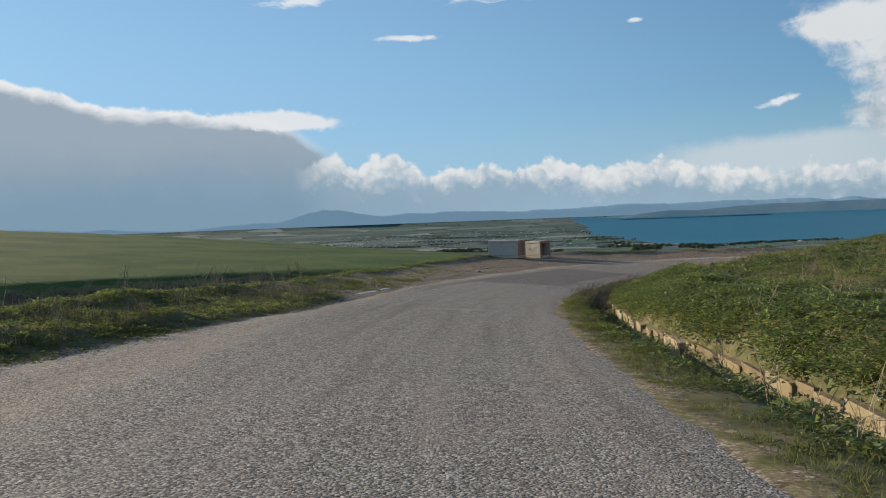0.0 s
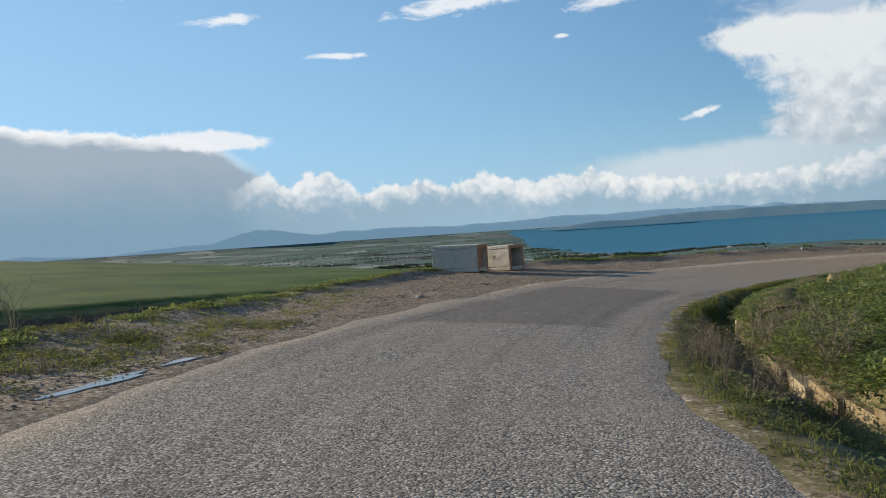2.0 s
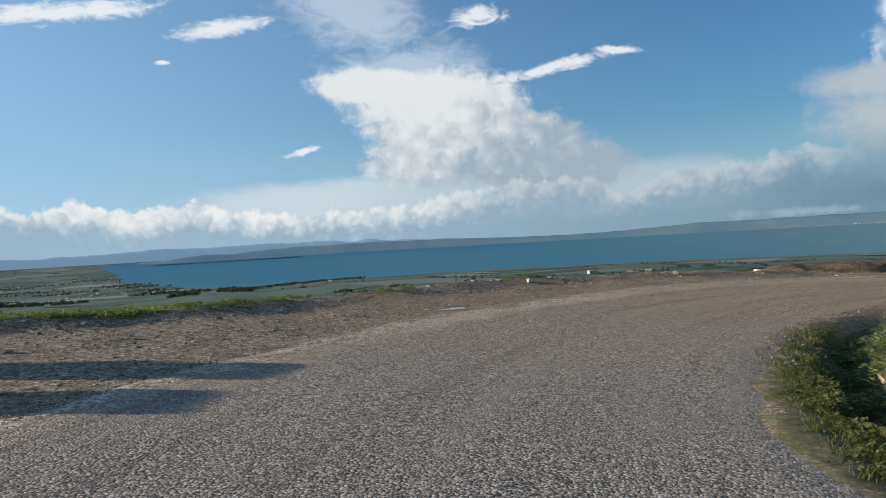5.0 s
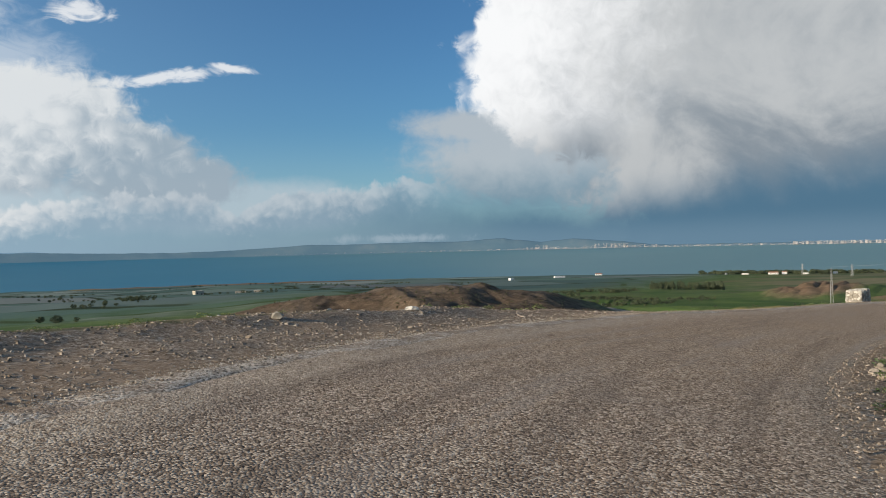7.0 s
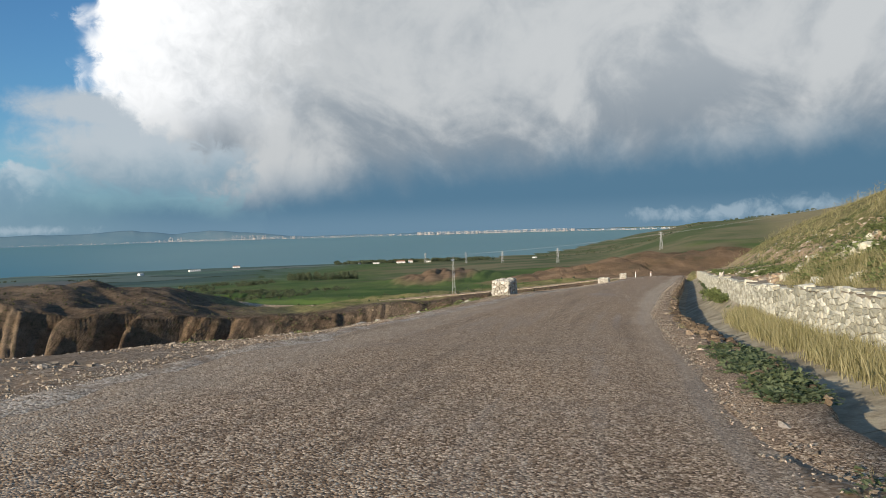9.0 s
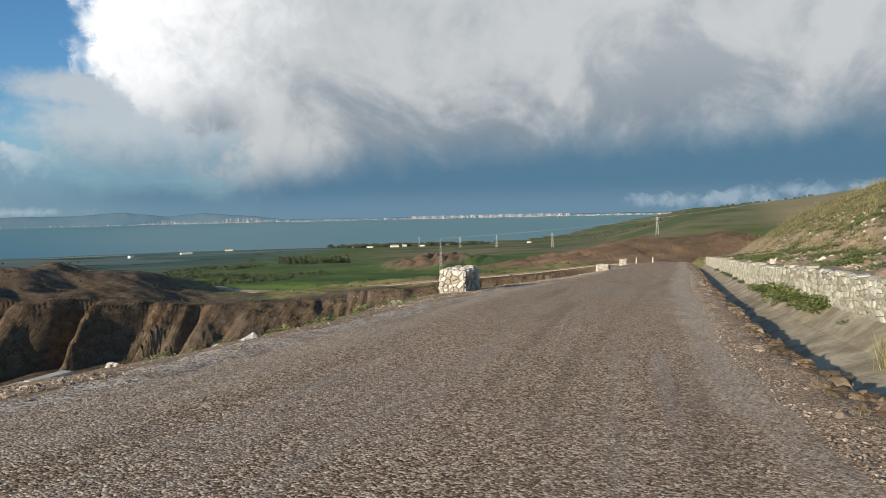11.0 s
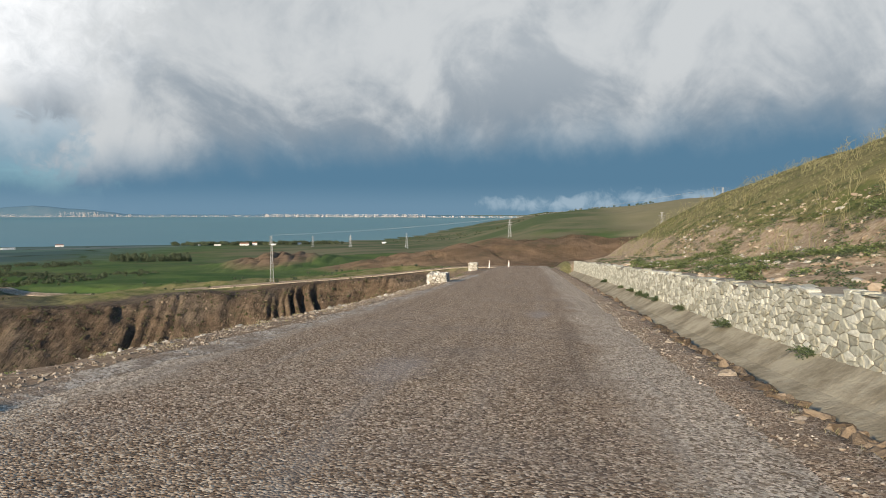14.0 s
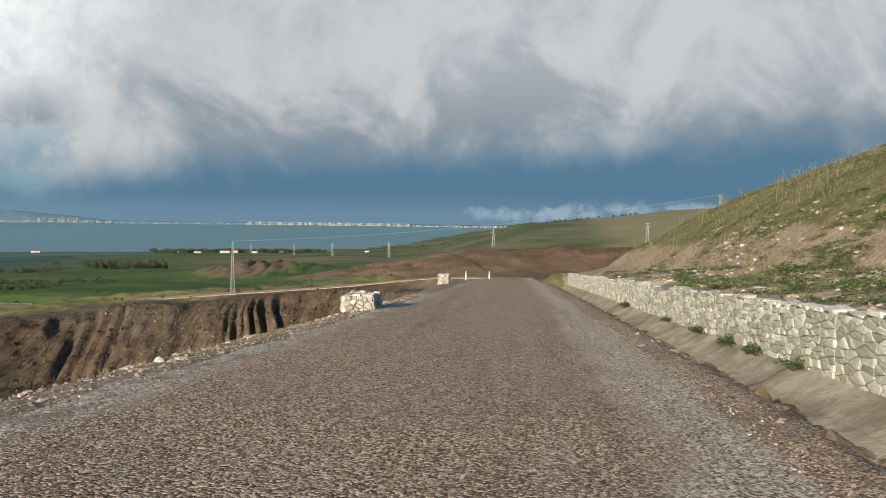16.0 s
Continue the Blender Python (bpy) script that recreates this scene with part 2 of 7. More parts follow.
def paint_chips(g, pos, warm):
    """Chip seal: pale and dark stone chips in a dark binder."""
    cell = g.voronoi(pos, 46.0, "F1", "Color")
    r = g.xyz(cell)[0]
    dist = g.voronoi(pos, 46.0)
    cell2 = g.xyz(g.voronoi(pos, 95.0, "F1", "Color"))[0]
    blotch = g.noise(pos, 0.55, 5, 0.6)
    tone = g.m("ADD", g.m("MULTIPLY", r, 0.82), g.m("MULTIPLY", cell2, 0.18))
    grey = g.ramp(tone, (0.12, (0.098, 0.094, 0.086)), (0.42, (0.20, 0.192, 0.172)), (0.68, (0.31, 0.297, 0.265)), (0.9, (0.50, 0.48, 0.432)))
    brown = g.ramp(tone, (0.12, (0.085, 0.052, 0.03)), (0.42, (0.285, 0.187, 0.111)), (0.68, (0.485, 0.345, 0.218)), (0.9, (0.84, 0.68, 0.49)))
    col = g.mix(warm, grey, brown)
    mott = g.noise(pos, 7.0, 4, 0.6)
    col = g.mix(0.55, col, g.mix(mott, (0.55, 0.55, 0.55), (1.5, 1.5, 1.5)), "MULTIPLY")
    col = g.mix(g.m("MULTIPLY", g.step(blotch, 0.42, 0.75), 0.35), col, (0.30, 0.24, 0.19))
    return col, g.m("SUBTRACT", 1.0, dist), blotch


def paint_road(g, pos):
    uv = attr(g, "UVMap").outputs["Vector"]
    s, u, _ = g.xyz(uv)
    warm = g.step(s, 95.0, 135.0, 0.12, 0.95)
    col, h, _ = paint_chips(g, pos, warm)
    ragged = g.m("MULTIPLY", g.m("SUBTRACT", g.noise(pos, 0.8, 4, 0.6), 0.5), 1.4)
    uw = g.m("ADD", u, ragged)
    # loose pale chippings along both edges, polished wheel tracks between
    left = g.m("MULTIPLY", g.step(uw, -3.4, -4.0), g.step(uw, -5.3, -4.9))
    right = g.m("MULTIPLY", g.step(uw, 0.85, 1.5), g.step(uw, 3.2, 2.7))
    loose = g.ramp(g.xyz(g.voronoi(pos, 40.0, "F1", "Color"))[0], (0.1, (0.18, 0.125, 0.08)), (0.5, (0.50, 0.385, 0.265)), (0.9, (0.88, 0.74, 0.56)))
    left = g.m("MULTIPLY", left, g.m("MULTIPLY", g.step(s, 100.0, 125.0, 0.3, 0.9), g.step(g.m("ABSOLUTE", g.m("SUBTRACT", s, 142.0)), 14.0, 26.0, 0.45, 1.0)))
    right = g.m("MULTIPLY", right, g.step(s, 140.0, 162.0, 0.15, 0.95))
    col = g.mix(g.m("MAXIMUM", left, right), col, loose)
    long = g.noise(g.vec(g.m("MULTIPLY", s, 0.07), g.m("MULTIPLY", u, 1.8)), 1.0, 4, 0.6)
    col = g.mix(g.m("MULTIPLY", g.step(long, 0.50, 0.72), 0.38), col, g.mix(warm, (0.10, 0.095, 0.088), (0.15, 0.11, 0.078)))
    col = g.mix(g.m("MULTIPLY", g.step(long, 0.47, 0.30), 0.35), col, (0.38, 0.325, 0.265))
    # darker relaid strip in the bend, pale worn spots on the straight
    su_n = g.m("MULTIPLY", g.m("SUBTRACT", g.noise(g.vec(s, u), 1.2, 3), 0.5), 0.8)
    strip = g.m("MULTIPLY", g.m("MULTIPLY", g.step(g.m("ADD", s, su_n), 92.5, 93.2), g.step(g.m("ADD", s, su_n), 103.4, 102.9)), g.m("MULTIPLY", g.step(g.m("ADD", u, su_n), -3.6, -3.2), g.step(u, 1.0, 0.5)))
    col = g.mix(g.m("MULTIPLY", strip, 0.4), col, (0.075, 0.068, 0.066))
    for s0, u0, rs, ru in ((169.5, -0.9, 2.2, 0.9), (177.0, -1.4, 1.4, 0.5), (186.5, 0.3, 1.2, 0.35), (151.5, 0.6, 3.0, 0.12), (80.4, -0.6, 0.35, 1.6)):
        ds, du = g.m("DIVIDE", g.m("SUBTRACT", s, s0), rs), g.m("DIVIDE", g.m("SUBTRACT", u, u0), ru)
        d = g.m("SQRT", g.m("ADD", g.m("MULTIPLY", ds, ds), g.m("MULTIPLY", du, du)))
        col = g.mix(g.m("MULTIPLY", g.step(g.m("ADD", d, g.m("MULTIPLY", ragged, 1.3)), 1.25, 0.3), 0.32), col, (0.40, 0.36, 0.33))
    return col, h


def paint_ground(g, pos):
    z = attr(g, "zone")
    gravel, grass, field = g.xyz(z.outputs["Vector"])
    soil = z.outputs["Alpha"]
    px, py, pz = g.xyz(pos)
    n1, n2, n3 = g.noise(pos, 0.35, 5, 0.6), g.noise(pos, 2.6, 5, 0.62), g.noise(pos, 0.03, 4, 0.55)
    peb = g.m("ADD", g.m("MULTIPLY", g.xyz(g.voronoi(pos, 13.0, "F1", "Color"))[0], 0.4), g.m("MULTIPLY", g.xyz(g.voronoi(pos, 34.0, "F1", "Color"))[0], 0.6))
    # dry olive sward
    col = g.ramp(n2, (0.3, (0.125, 0.12, 0.052)), (0.55, (0.225, 0.20, 0.09)), (0.75, (0.33, 0.285, 0.155)))
    col = g.mix(g.step(n1, 0.45, 0.65), col, (0.11, 0.13, 0.04))
    # fresh grass
    fresh = g.ramp(n2, (0.3, (0.075, 0.075, 0.034)), (0.5, (0.15, 0.14, 0.066)), (0.72, (0.25, 0.21, 0.12)))
    col = g.mix(g.step(g.m("ADD", grass, g.m("MULTIPLY", g.m("SUBTRACT", n1, 0.5), 0.9)), 0.35, 0.65), col, fresh)
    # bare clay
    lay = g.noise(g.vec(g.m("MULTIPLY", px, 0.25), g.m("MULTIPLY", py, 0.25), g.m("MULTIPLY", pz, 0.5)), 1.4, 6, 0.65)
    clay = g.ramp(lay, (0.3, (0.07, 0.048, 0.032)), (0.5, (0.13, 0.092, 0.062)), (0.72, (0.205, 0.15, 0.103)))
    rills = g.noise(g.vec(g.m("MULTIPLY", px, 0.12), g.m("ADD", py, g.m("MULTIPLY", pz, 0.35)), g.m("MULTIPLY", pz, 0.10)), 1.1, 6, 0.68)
    # rill bottoms darkened in the clay colour, as shade would
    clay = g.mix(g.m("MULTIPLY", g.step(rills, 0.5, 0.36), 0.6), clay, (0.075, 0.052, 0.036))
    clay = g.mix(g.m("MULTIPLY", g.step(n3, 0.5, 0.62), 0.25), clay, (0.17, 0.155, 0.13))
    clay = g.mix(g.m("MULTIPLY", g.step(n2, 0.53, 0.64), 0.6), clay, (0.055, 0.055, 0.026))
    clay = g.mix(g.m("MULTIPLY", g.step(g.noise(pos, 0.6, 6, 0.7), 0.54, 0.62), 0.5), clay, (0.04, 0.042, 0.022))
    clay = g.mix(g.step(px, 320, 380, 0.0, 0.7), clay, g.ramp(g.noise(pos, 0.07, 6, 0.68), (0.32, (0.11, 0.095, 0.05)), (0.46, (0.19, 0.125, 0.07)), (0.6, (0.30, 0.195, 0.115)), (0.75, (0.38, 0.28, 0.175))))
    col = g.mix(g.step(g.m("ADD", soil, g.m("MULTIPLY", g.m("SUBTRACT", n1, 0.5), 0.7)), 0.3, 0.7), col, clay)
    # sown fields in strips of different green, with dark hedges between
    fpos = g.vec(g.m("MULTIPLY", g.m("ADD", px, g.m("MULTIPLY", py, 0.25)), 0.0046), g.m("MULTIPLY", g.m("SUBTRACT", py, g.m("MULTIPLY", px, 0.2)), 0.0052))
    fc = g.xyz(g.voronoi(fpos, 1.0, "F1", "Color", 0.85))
    # blue in these greens stands in for haze over the plain
    hazy_crop = g.ramp(fc[0], (0.0, (0.045, 0.088, 0.076)), (0.22, (0.10, 0.165, 0.125)), (0.4, (0.055, 0.098, 0.092)), (0.56, (0.125, 0.17, 0.15)), (0.74, (0.08, 0.13, 0.108)), (0.88, (0.27, 0.31, 0.27)), (1.0, (0.12, 0.135, 0.13)))
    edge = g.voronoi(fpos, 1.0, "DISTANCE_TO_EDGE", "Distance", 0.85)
    hazy_crop = g.mix(g.m("MULTIPLY", g.step(edge, 0.035, 0.012), g.step(g.noise(pos, 0.01, 3), 0.42, 0.55)), hazy_crop, (0.025, 0.04, 0.016))
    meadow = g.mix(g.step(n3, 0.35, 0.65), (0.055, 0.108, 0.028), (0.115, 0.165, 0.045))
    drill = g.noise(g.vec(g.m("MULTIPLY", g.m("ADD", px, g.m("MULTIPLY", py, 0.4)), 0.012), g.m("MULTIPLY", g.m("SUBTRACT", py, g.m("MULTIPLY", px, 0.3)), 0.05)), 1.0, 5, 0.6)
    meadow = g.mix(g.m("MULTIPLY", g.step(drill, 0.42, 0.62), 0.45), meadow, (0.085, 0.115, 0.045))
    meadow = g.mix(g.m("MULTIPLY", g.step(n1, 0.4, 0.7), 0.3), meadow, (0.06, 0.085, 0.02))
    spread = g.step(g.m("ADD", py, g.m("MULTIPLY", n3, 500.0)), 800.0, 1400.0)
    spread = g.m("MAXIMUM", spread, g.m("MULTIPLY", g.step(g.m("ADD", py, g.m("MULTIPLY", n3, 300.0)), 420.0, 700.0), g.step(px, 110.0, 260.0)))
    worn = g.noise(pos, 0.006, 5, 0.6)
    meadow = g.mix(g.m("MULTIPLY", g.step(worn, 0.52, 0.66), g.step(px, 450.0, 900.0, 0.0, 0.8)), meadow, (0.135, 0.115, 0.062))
    col = g.mix(g.step(g.m("ADD", field, g.m("MULTIPLY", g.m("SUBTRACT", n3, 0.5), 0.5)), 0.4, 0.6), col, g.mix(spread, meadow, hazy_crop))
    # gravel of the lay-by and verges
    earth = g.m("MULTIPLY", g.step(px, 8.5, 20.5), g.step(px, 52.0, 38.0, 1.6, 1.0))
    grav = g.ramp(peb, (0.15, (0.085, 0.062, 0.043)), (0.5, (0.255, 0.195, 0.138)), (0.75, (0.42, 0.345, 0.26)), (0.95, (0.69, 0.61, 0.50)))
    grav = g.mix(g.m("MULTIPLY", g.step(n1, 0.45, 0.65), 0.4), grav, (0.26, 0.20, 0.14))
    grav = g.mix(g.m("MULTIPLY", earth, g.step(g.noise(pos, 0.22, 4, 0.6), 0.42, 0.58, 0.12, 0.62)), grav, g.ramp(g.noise(pos, 6.0, 5, 0.65), (0.3, (0.21, 0.14, 0.085)), (0.6, (0.36, 0.26, 0.17)), (0.8, (0.47, 0.37, 0.27))))
    col = g.mix(g.step(g.m("ADD", gravel, g.m("MULTIPLY", g.m("SUBTRACT", n2, 0.5), 0.7)), 0.35, 0.6), col, grav)
    soil2 = g.ramp(g.noise(pos, 5.0, 6, 0.7), (0.3, (0.20, 0.13, 0.075)), (0.52, (0.39, 0.30, 0.20)), (0.72, (0.55, 0.465, 0.345)))
    tint = g.m("ADD", attr(g, "tint").outputs["Fac"], g.m("MULTIPLY", g.m("SUBTRACT", n1, 0.5), 0.9))
    col = g.mix(g.step(tint, 0.42, 0.6), col, soil2)
    # worn brown tops of the eastern slopes
    east = g.m("ADD", px, g.m("MULTIPLY", g.m("SUBTRACT", worn, 0.5), 420.0))
    band = g.m("MULTIPLY", g.step(east, 930.0, 1040.0), g.step(py, 330.0, 120.0))
    col = g.mix(g.m("MULTIPLY", band, 0.85), col, g.mix(g.step(worn, 0.42, 0.6), (0.085, 0.11, 0.05), (0.19, 0.17, 0.10)))
    south = g.m("ADD", g.m("ADD", py, g.m("MULTIPLY", px, 0.31)), g.m("MULTIPLY", g.m("SUBTRACT", worn, 0.5), 160.0))
    high = g.m("MULTIPLY", g.step(south, 50.0, -10.0), g.step(px, 420.0, 560.0))
    col = g.mix(g.m("MULTIPLY", high, 0.85), col, g.mix(n3, (0.20, 0.185, 0.095), (0.31, 0.26, 0.155)))
    rubble = g.m("ADD", g.noise(pos, 0.45, 7, 0.68), g.m("MULTIPLY", g.noise(g.vec(px, g.m("MULTIPLY", py, 3.0), pz), 0.22, 5, 0.6), 0.7))
    fine_rills = g.noise(g.vec(g.m("MULTIPLY", px, 0.3), g.m("ADD", py, g.m("MULTIPLY", pz, 0.5)), g.m("MULTIPLY", pz, 0.22)), 1.7, 5, 0.7)
    return col, g.m("ADD", g.m("ADD", n2, g.m("MULTIPLY", peb, 1.5)), g.m("MULTIPLY", g.m("MULTIPLY", g.m("ADD", g.m("ADD", rubble, g.m("MULTIPLY", fine_rills, 1.6)), g.m("MULTIPLY", rills, 1.1)), g.step(soil, 0.7, 0.95)), 17.0))


def paint_sea(g, pos):
    px, py, _ = g.xyz(pos)
    n = g.noise(g.vec(g.m("MULTIPLY", px, 0.0006), g.m("MULTIPLY", py, 0.0012)), 1.0, 4, 0.5)
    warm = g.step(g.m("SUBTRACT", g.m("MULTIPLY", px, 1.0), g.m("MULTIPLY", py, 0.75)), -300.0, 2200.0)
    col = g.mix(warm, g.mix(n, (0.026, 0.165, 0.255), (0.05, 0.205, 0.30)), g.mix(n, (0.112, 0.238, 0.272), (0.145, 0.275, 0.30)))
    return col, g.noise(pos, 0.05, 5, 0.6), 0.55


def paint_rock(lo, mid, hi, scale=6.0, stain=(0.10, 0.085, 0.06)):
    def f(g, pos):
        n, k = g.noise(pos, scale, 6, 0.65), g.noise(pos, scale * 0.22, 4, 0.6)
        r = g.m("FRACT", g.m("ADD", island(g), per_object(g)))
        col = g.ramp(g.m("ADD", g.m("MULTIPLY", n, 0.6), g.m("MULTIPLY", r, 0.45)), (0.25, lo), (0.55, mid), (0.8, hi))
        return g.mix(g.m("MULTIPLY", g.step(k, 0.52, 0.72), 0.5), col, stain), n
    return f


def paint_concrete(g, pos):
    n, k = g.noise(pos, 9.0, 6, 0.65), g.noise(pos, 1.3, 5, 0.65)
    col = g.ramp(n, (0.3, (0.42, 0.385, 0.32)), (0.7, (0.60, 0.56, 0.48)))
    col = g.mix(g.m("MULTIPLY", g.step(k, 0.52, 0.70), 0.35), col, (0.24, 0.20, 0.145))
    return col, n


def paint_leaf(lo, hi, dry=0.0):
    def f(g, pos):
        r = island(g)
        n = g.noise(pos, 0.7, 3, 0.5)
        col = g.mix(r, lo, hi)
        col = g.mix(g.m("MULTIPLY", g.step(n, 0.5, 0.7), 0.4), col, (0.13, 0.14, 0.04))
        return col, None
    return f


M = {}
M["road"] = material("chip_seal_asphalt", paint_road, 0.95, 0.006, 0.12)
M["lip"] = material("brown_gravel", lambda g, pos: (g.mix(g.m("MULTIPLY", g.step(g.noise(pos, 1.1, 5, 0.65), 0.45, 0.65), 0.45), paint_chips(g, pos, 0.9)[0], (0.19, 0.135, 0.09)), g.m("ADD", g.noise(pos, 9.0, 6, 0.7), g.m("MULTIPLY", paint_chips(g, pos, 0.9)[1], 0.2))), 0.95, 0.03, 0.1)
M["loose"] = material("loose_pale_chippings", lambda g, pos: (g.mix(g.m("MULTIPLY", g.step(g.noise(pos, 1.6, 5, 0.65), 0.45, 0.62), 0.65), g.ramp(g.m("ADD", g.m("MULTIPLY", g.xyz(g.voronoi(pos, 34.0, "F1", "Color"))[0], 0.6), g.m("MULTIPLY", g.noise(pos, 5.0, 5, 0.7), 0.5)), (0.25, (0.16, 0.12, 0.085)), (0.5, (0.43, 0.35, 0.26)), (0.8, (0.73, 0.64, 0.52))), (0.25, 0.175, 0.115)), g.m("ADD", g.noise(pos, 11.0, 6, 0.75), g.m("MULTIPLY", g.voronoi(pos, 34.0), -0.5))), 0.95, 0.014, 0.1)
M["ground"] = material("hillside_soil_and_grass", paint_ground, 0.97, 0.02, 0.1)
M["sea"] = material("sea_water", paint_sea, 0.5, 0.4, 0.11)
M["chip"] = material("pale_loose_chippings", paint_rock((0.20, 0.17, 0.135), (0.38, 0.335, 0.27), (0.58, 0.53, 0.45), 30.0), 0.93)
M["banksoil"] = material("mossy_bank_soil", lambda g, pos: (g.mix(g.step(g.noise(pos, 1.3, 5, 0.65), 0.42, 0.60), g.ramp(g.noise(pos, 7.0, 6, 0.7), (0.3, (0.07, 0.048, 0.03)), (0.55, (0.16, 0.115, 0.07)), (0.75, (0.27, 0.21, 0.135))), g.ramp(g.noise(pos, 9.0, 5, 0.7), (0.3, (0.038, 0.05, 0.018)), (0.7, (0.11, 0.118, 0.045)))), g.noise(pos, 9.0, 6, 0.7)), 0.96, 0.05, 0.1)
M["clod"] = material("brown_clay_clods", paint_rock((0.07, 0.048, 0.032), (0.14, 0.10, 0.068), (0.23, 0.175, 0.13), 2.0), 0.95, 0.05)
M["scrub"] = material("olive_scrub", paint_leaf((0.05, 0.058, 0.03), (0.13, 0.12, 0.065)), 0.85, 0, 0.15)
M["wire"] = material("weathered_wire", lambda g, pos: (g.mix(g.noise(pos, 1.0, 3), (0.22, 0.23, 0.24), (0.32, 0.33, 0.34)), None), 0.6)
M["stone"] = material("pale_limestone", paint_rock((0.23, 0.215, 0.18), (0.45, 0.43, 0.38), (0.66, 0.64, 0.59), 9.0), 0.92, 0.05)
M["wallstone"] = material("whitish_wall_stone", paint_rock((0.29, 0.28, 0.215), (0.49, 0.48, 0.39), (0.74, 0.725, 0.62), 12.0, (0.30, 0.265, 0.17)), 0.93, 0.05)
M["banksoil"] = material("mossy_bank_soil", lambda g, pos: (g.mix(g.step(g.noise(pos, 1.3, 5, 0.65), 0.42, 0.60), g.ramp(g.noise(pos, 7.0, 6, 0.7), (0.3, (0.07, 0.048, 0.03)), (0.55, (0.16, 0.115, 0.07)), (0.75, (0.27, 0.21, 0.135))), g.ramp(g.noise(pos, 9.0, 5, 0.7), (0.3, (0.038, 0.05, 0.018)), (0.7, (0.11, 0.118, 0.045)))), g.noise(pos, 9.0, 6, 0.7)), 0.96, 0.05, 0.1)
M["clod"] = material("dark_earth_clods", paint_rock((0.05, 0.035, 0.022), (0.13, 0.095, 0.062), (0.27, 0.21, 0.15), 9.0), 0.95, 0.05)
M["mortar"] = material("weathered_mortar", paint_rock((0.28, 0.26, 0.205), (0.43, 0.405, 0.34), (0.57, 0.54, 0.46), 9.0), 0.95, 0.03)
M["claymortar"] = material("brown_clay_mortar", paint_rock((0.12, 0.10, 0.072), (0.21, 0.18, 0.135), (0.31, 0.27, 0.21), 9.0), 0.95, 0.03)
M["ochre"] = material("ochre_rock", paint_rock((0.20, 0.148, 0.10), (0.35, 0.275, 0.195), (0.54, 0.475, 0.375), 5.0), 0.93, 0.02)
M["edging"] = material("ochre_edging_stone", paint_rock((0.15, 0.112, 0.06), (0.27, 0.213, 0.12), (0.40, 0.335, 0.22), 5.0), 0.93, 0.02)
M["greystone"] = material("grey_gravel_stones", paint_rock((0.11, 0.085, 0.062), (0.25, 0.205, 0.155), (0.47, 0.41, 0.335), 30.0), 0.93)
M["pebble"] = material("road_chippings", paint_rock((0.11, 0.09, 0.07), (0.24, 0.20, 0.155), (0.46, 0.40, 0.33), 30.0), 0.93)
M["concrete"] = material("stained_concrete", paint_concrete, 0.9, 0.01)
M["ditch"] = material("ditch_concrete", lambda g, pos: (g.mix(g.step(g.noise(pos, 0.9, 6, 0.7), 0.35, 0.65), (0.21, 0.18, 0.122), (0.43, 0.385, 0.285)), g.m("ADD", g.noise(pos, 12, 5), g.m("MULTIPLY", g.noise(pos, 1.7, 4, 0.6), 2.0))), 0.92, 0.02)
M["rust"] = material("rust_stained_concrete", lambda g, pos: (g.mix(g.noise(pos, 2.5, 6, 0.7), (0.42, 0.19, 0.08), (0.36, 0.27, 0.19)), g.noise(pos, 10, 5)), 0.9, 0.01)
M["herb"] = material("mallow_leaves", paint_leaf((0.09, 0.125, 0.054), (0.305, 0.35, 0.152)), 0.7, 0, 0.3, thin=0.45)
M["herb2"] = material("grey_green_leaves", paint_leaf((0.06, 0.095, 0.05), (0.20, 0.24, 0.135)), 0.7, 0, 0.3, thin=0.45)
M["grassblade"] = material("short_grass", paint_leaf((0.09, 0.112, 0.04), (0.21, 0.215, 0.09)), 0.8, 0, 0.2, thin=0.45)
M["drygrass"] = material("dry_grass", paint_leaf((0.21, 0.195, 0.10), (0.44, 0.40, 0.245)), 0.85, 0, 0.2, thin=0.45)
M["stalk"] = material("dead_stalks", paint_leaf((0.16, 0.12, 0.08), (0.40, 0.34, 0.25)), 0.9, 0, 0.2)
M["deadwood"] = material("grey_dead_stems", paint_leaf((0.10, 0.08, 0.06), (0.27, 0.225, 0.175)), 0.9, 0, 0.2)
M["tree"] = material("dark_tree_foliage", paint_leaf((0.042, 0.058, 0.036), (0.088, 0.108, 0.064)), 0.85, 0, 0.15)
M["steel"] = material("galvanised_steel", lambda g, pos: (g.mix(g.noise(pos, 1.0, 3), (0.30, 0.31, 0.32), (0.43, 0.44, 0.44)), None), 0.5)
M["white"] = material("whitewashed_render", lambda g, pos: (g.mix(g.noise(pos, 0.3, 4), (0.70, 0.69, 0.66), (0.82, 0.81, 0.79)), None), 0.85)
M["town"] = material("pale_town_walls", lambda g, pos: (g.ramp(island(g), (0.0, (0.28, 0.27, 0.26)), (0.4, (0.42, 0.40, 0.385)), (0.8, (0.60, 0.585, 0.57))), None), 0.9)
M["rooftile"] = material("terracotta_roof", lambda g, pos: (g.mix(g.noise(pos, 0.5, 4), (0.24, 0.11, 0.07), (0.36, 0.19, 0.12)), None), 0.9)
M["dark"] = material("dark_opening", lambda g, pos: ((0.03, 0.03, 0.033), None), 0.6)
M["water"] = material("puddle_water", lambda g, pos: (g.mix(g.noise(pos, 2, 3), (0.17, 0.145, 0.115), (0.24, 0.21, 0.17)), None, 0.12), 0.12, 0, 0.5)
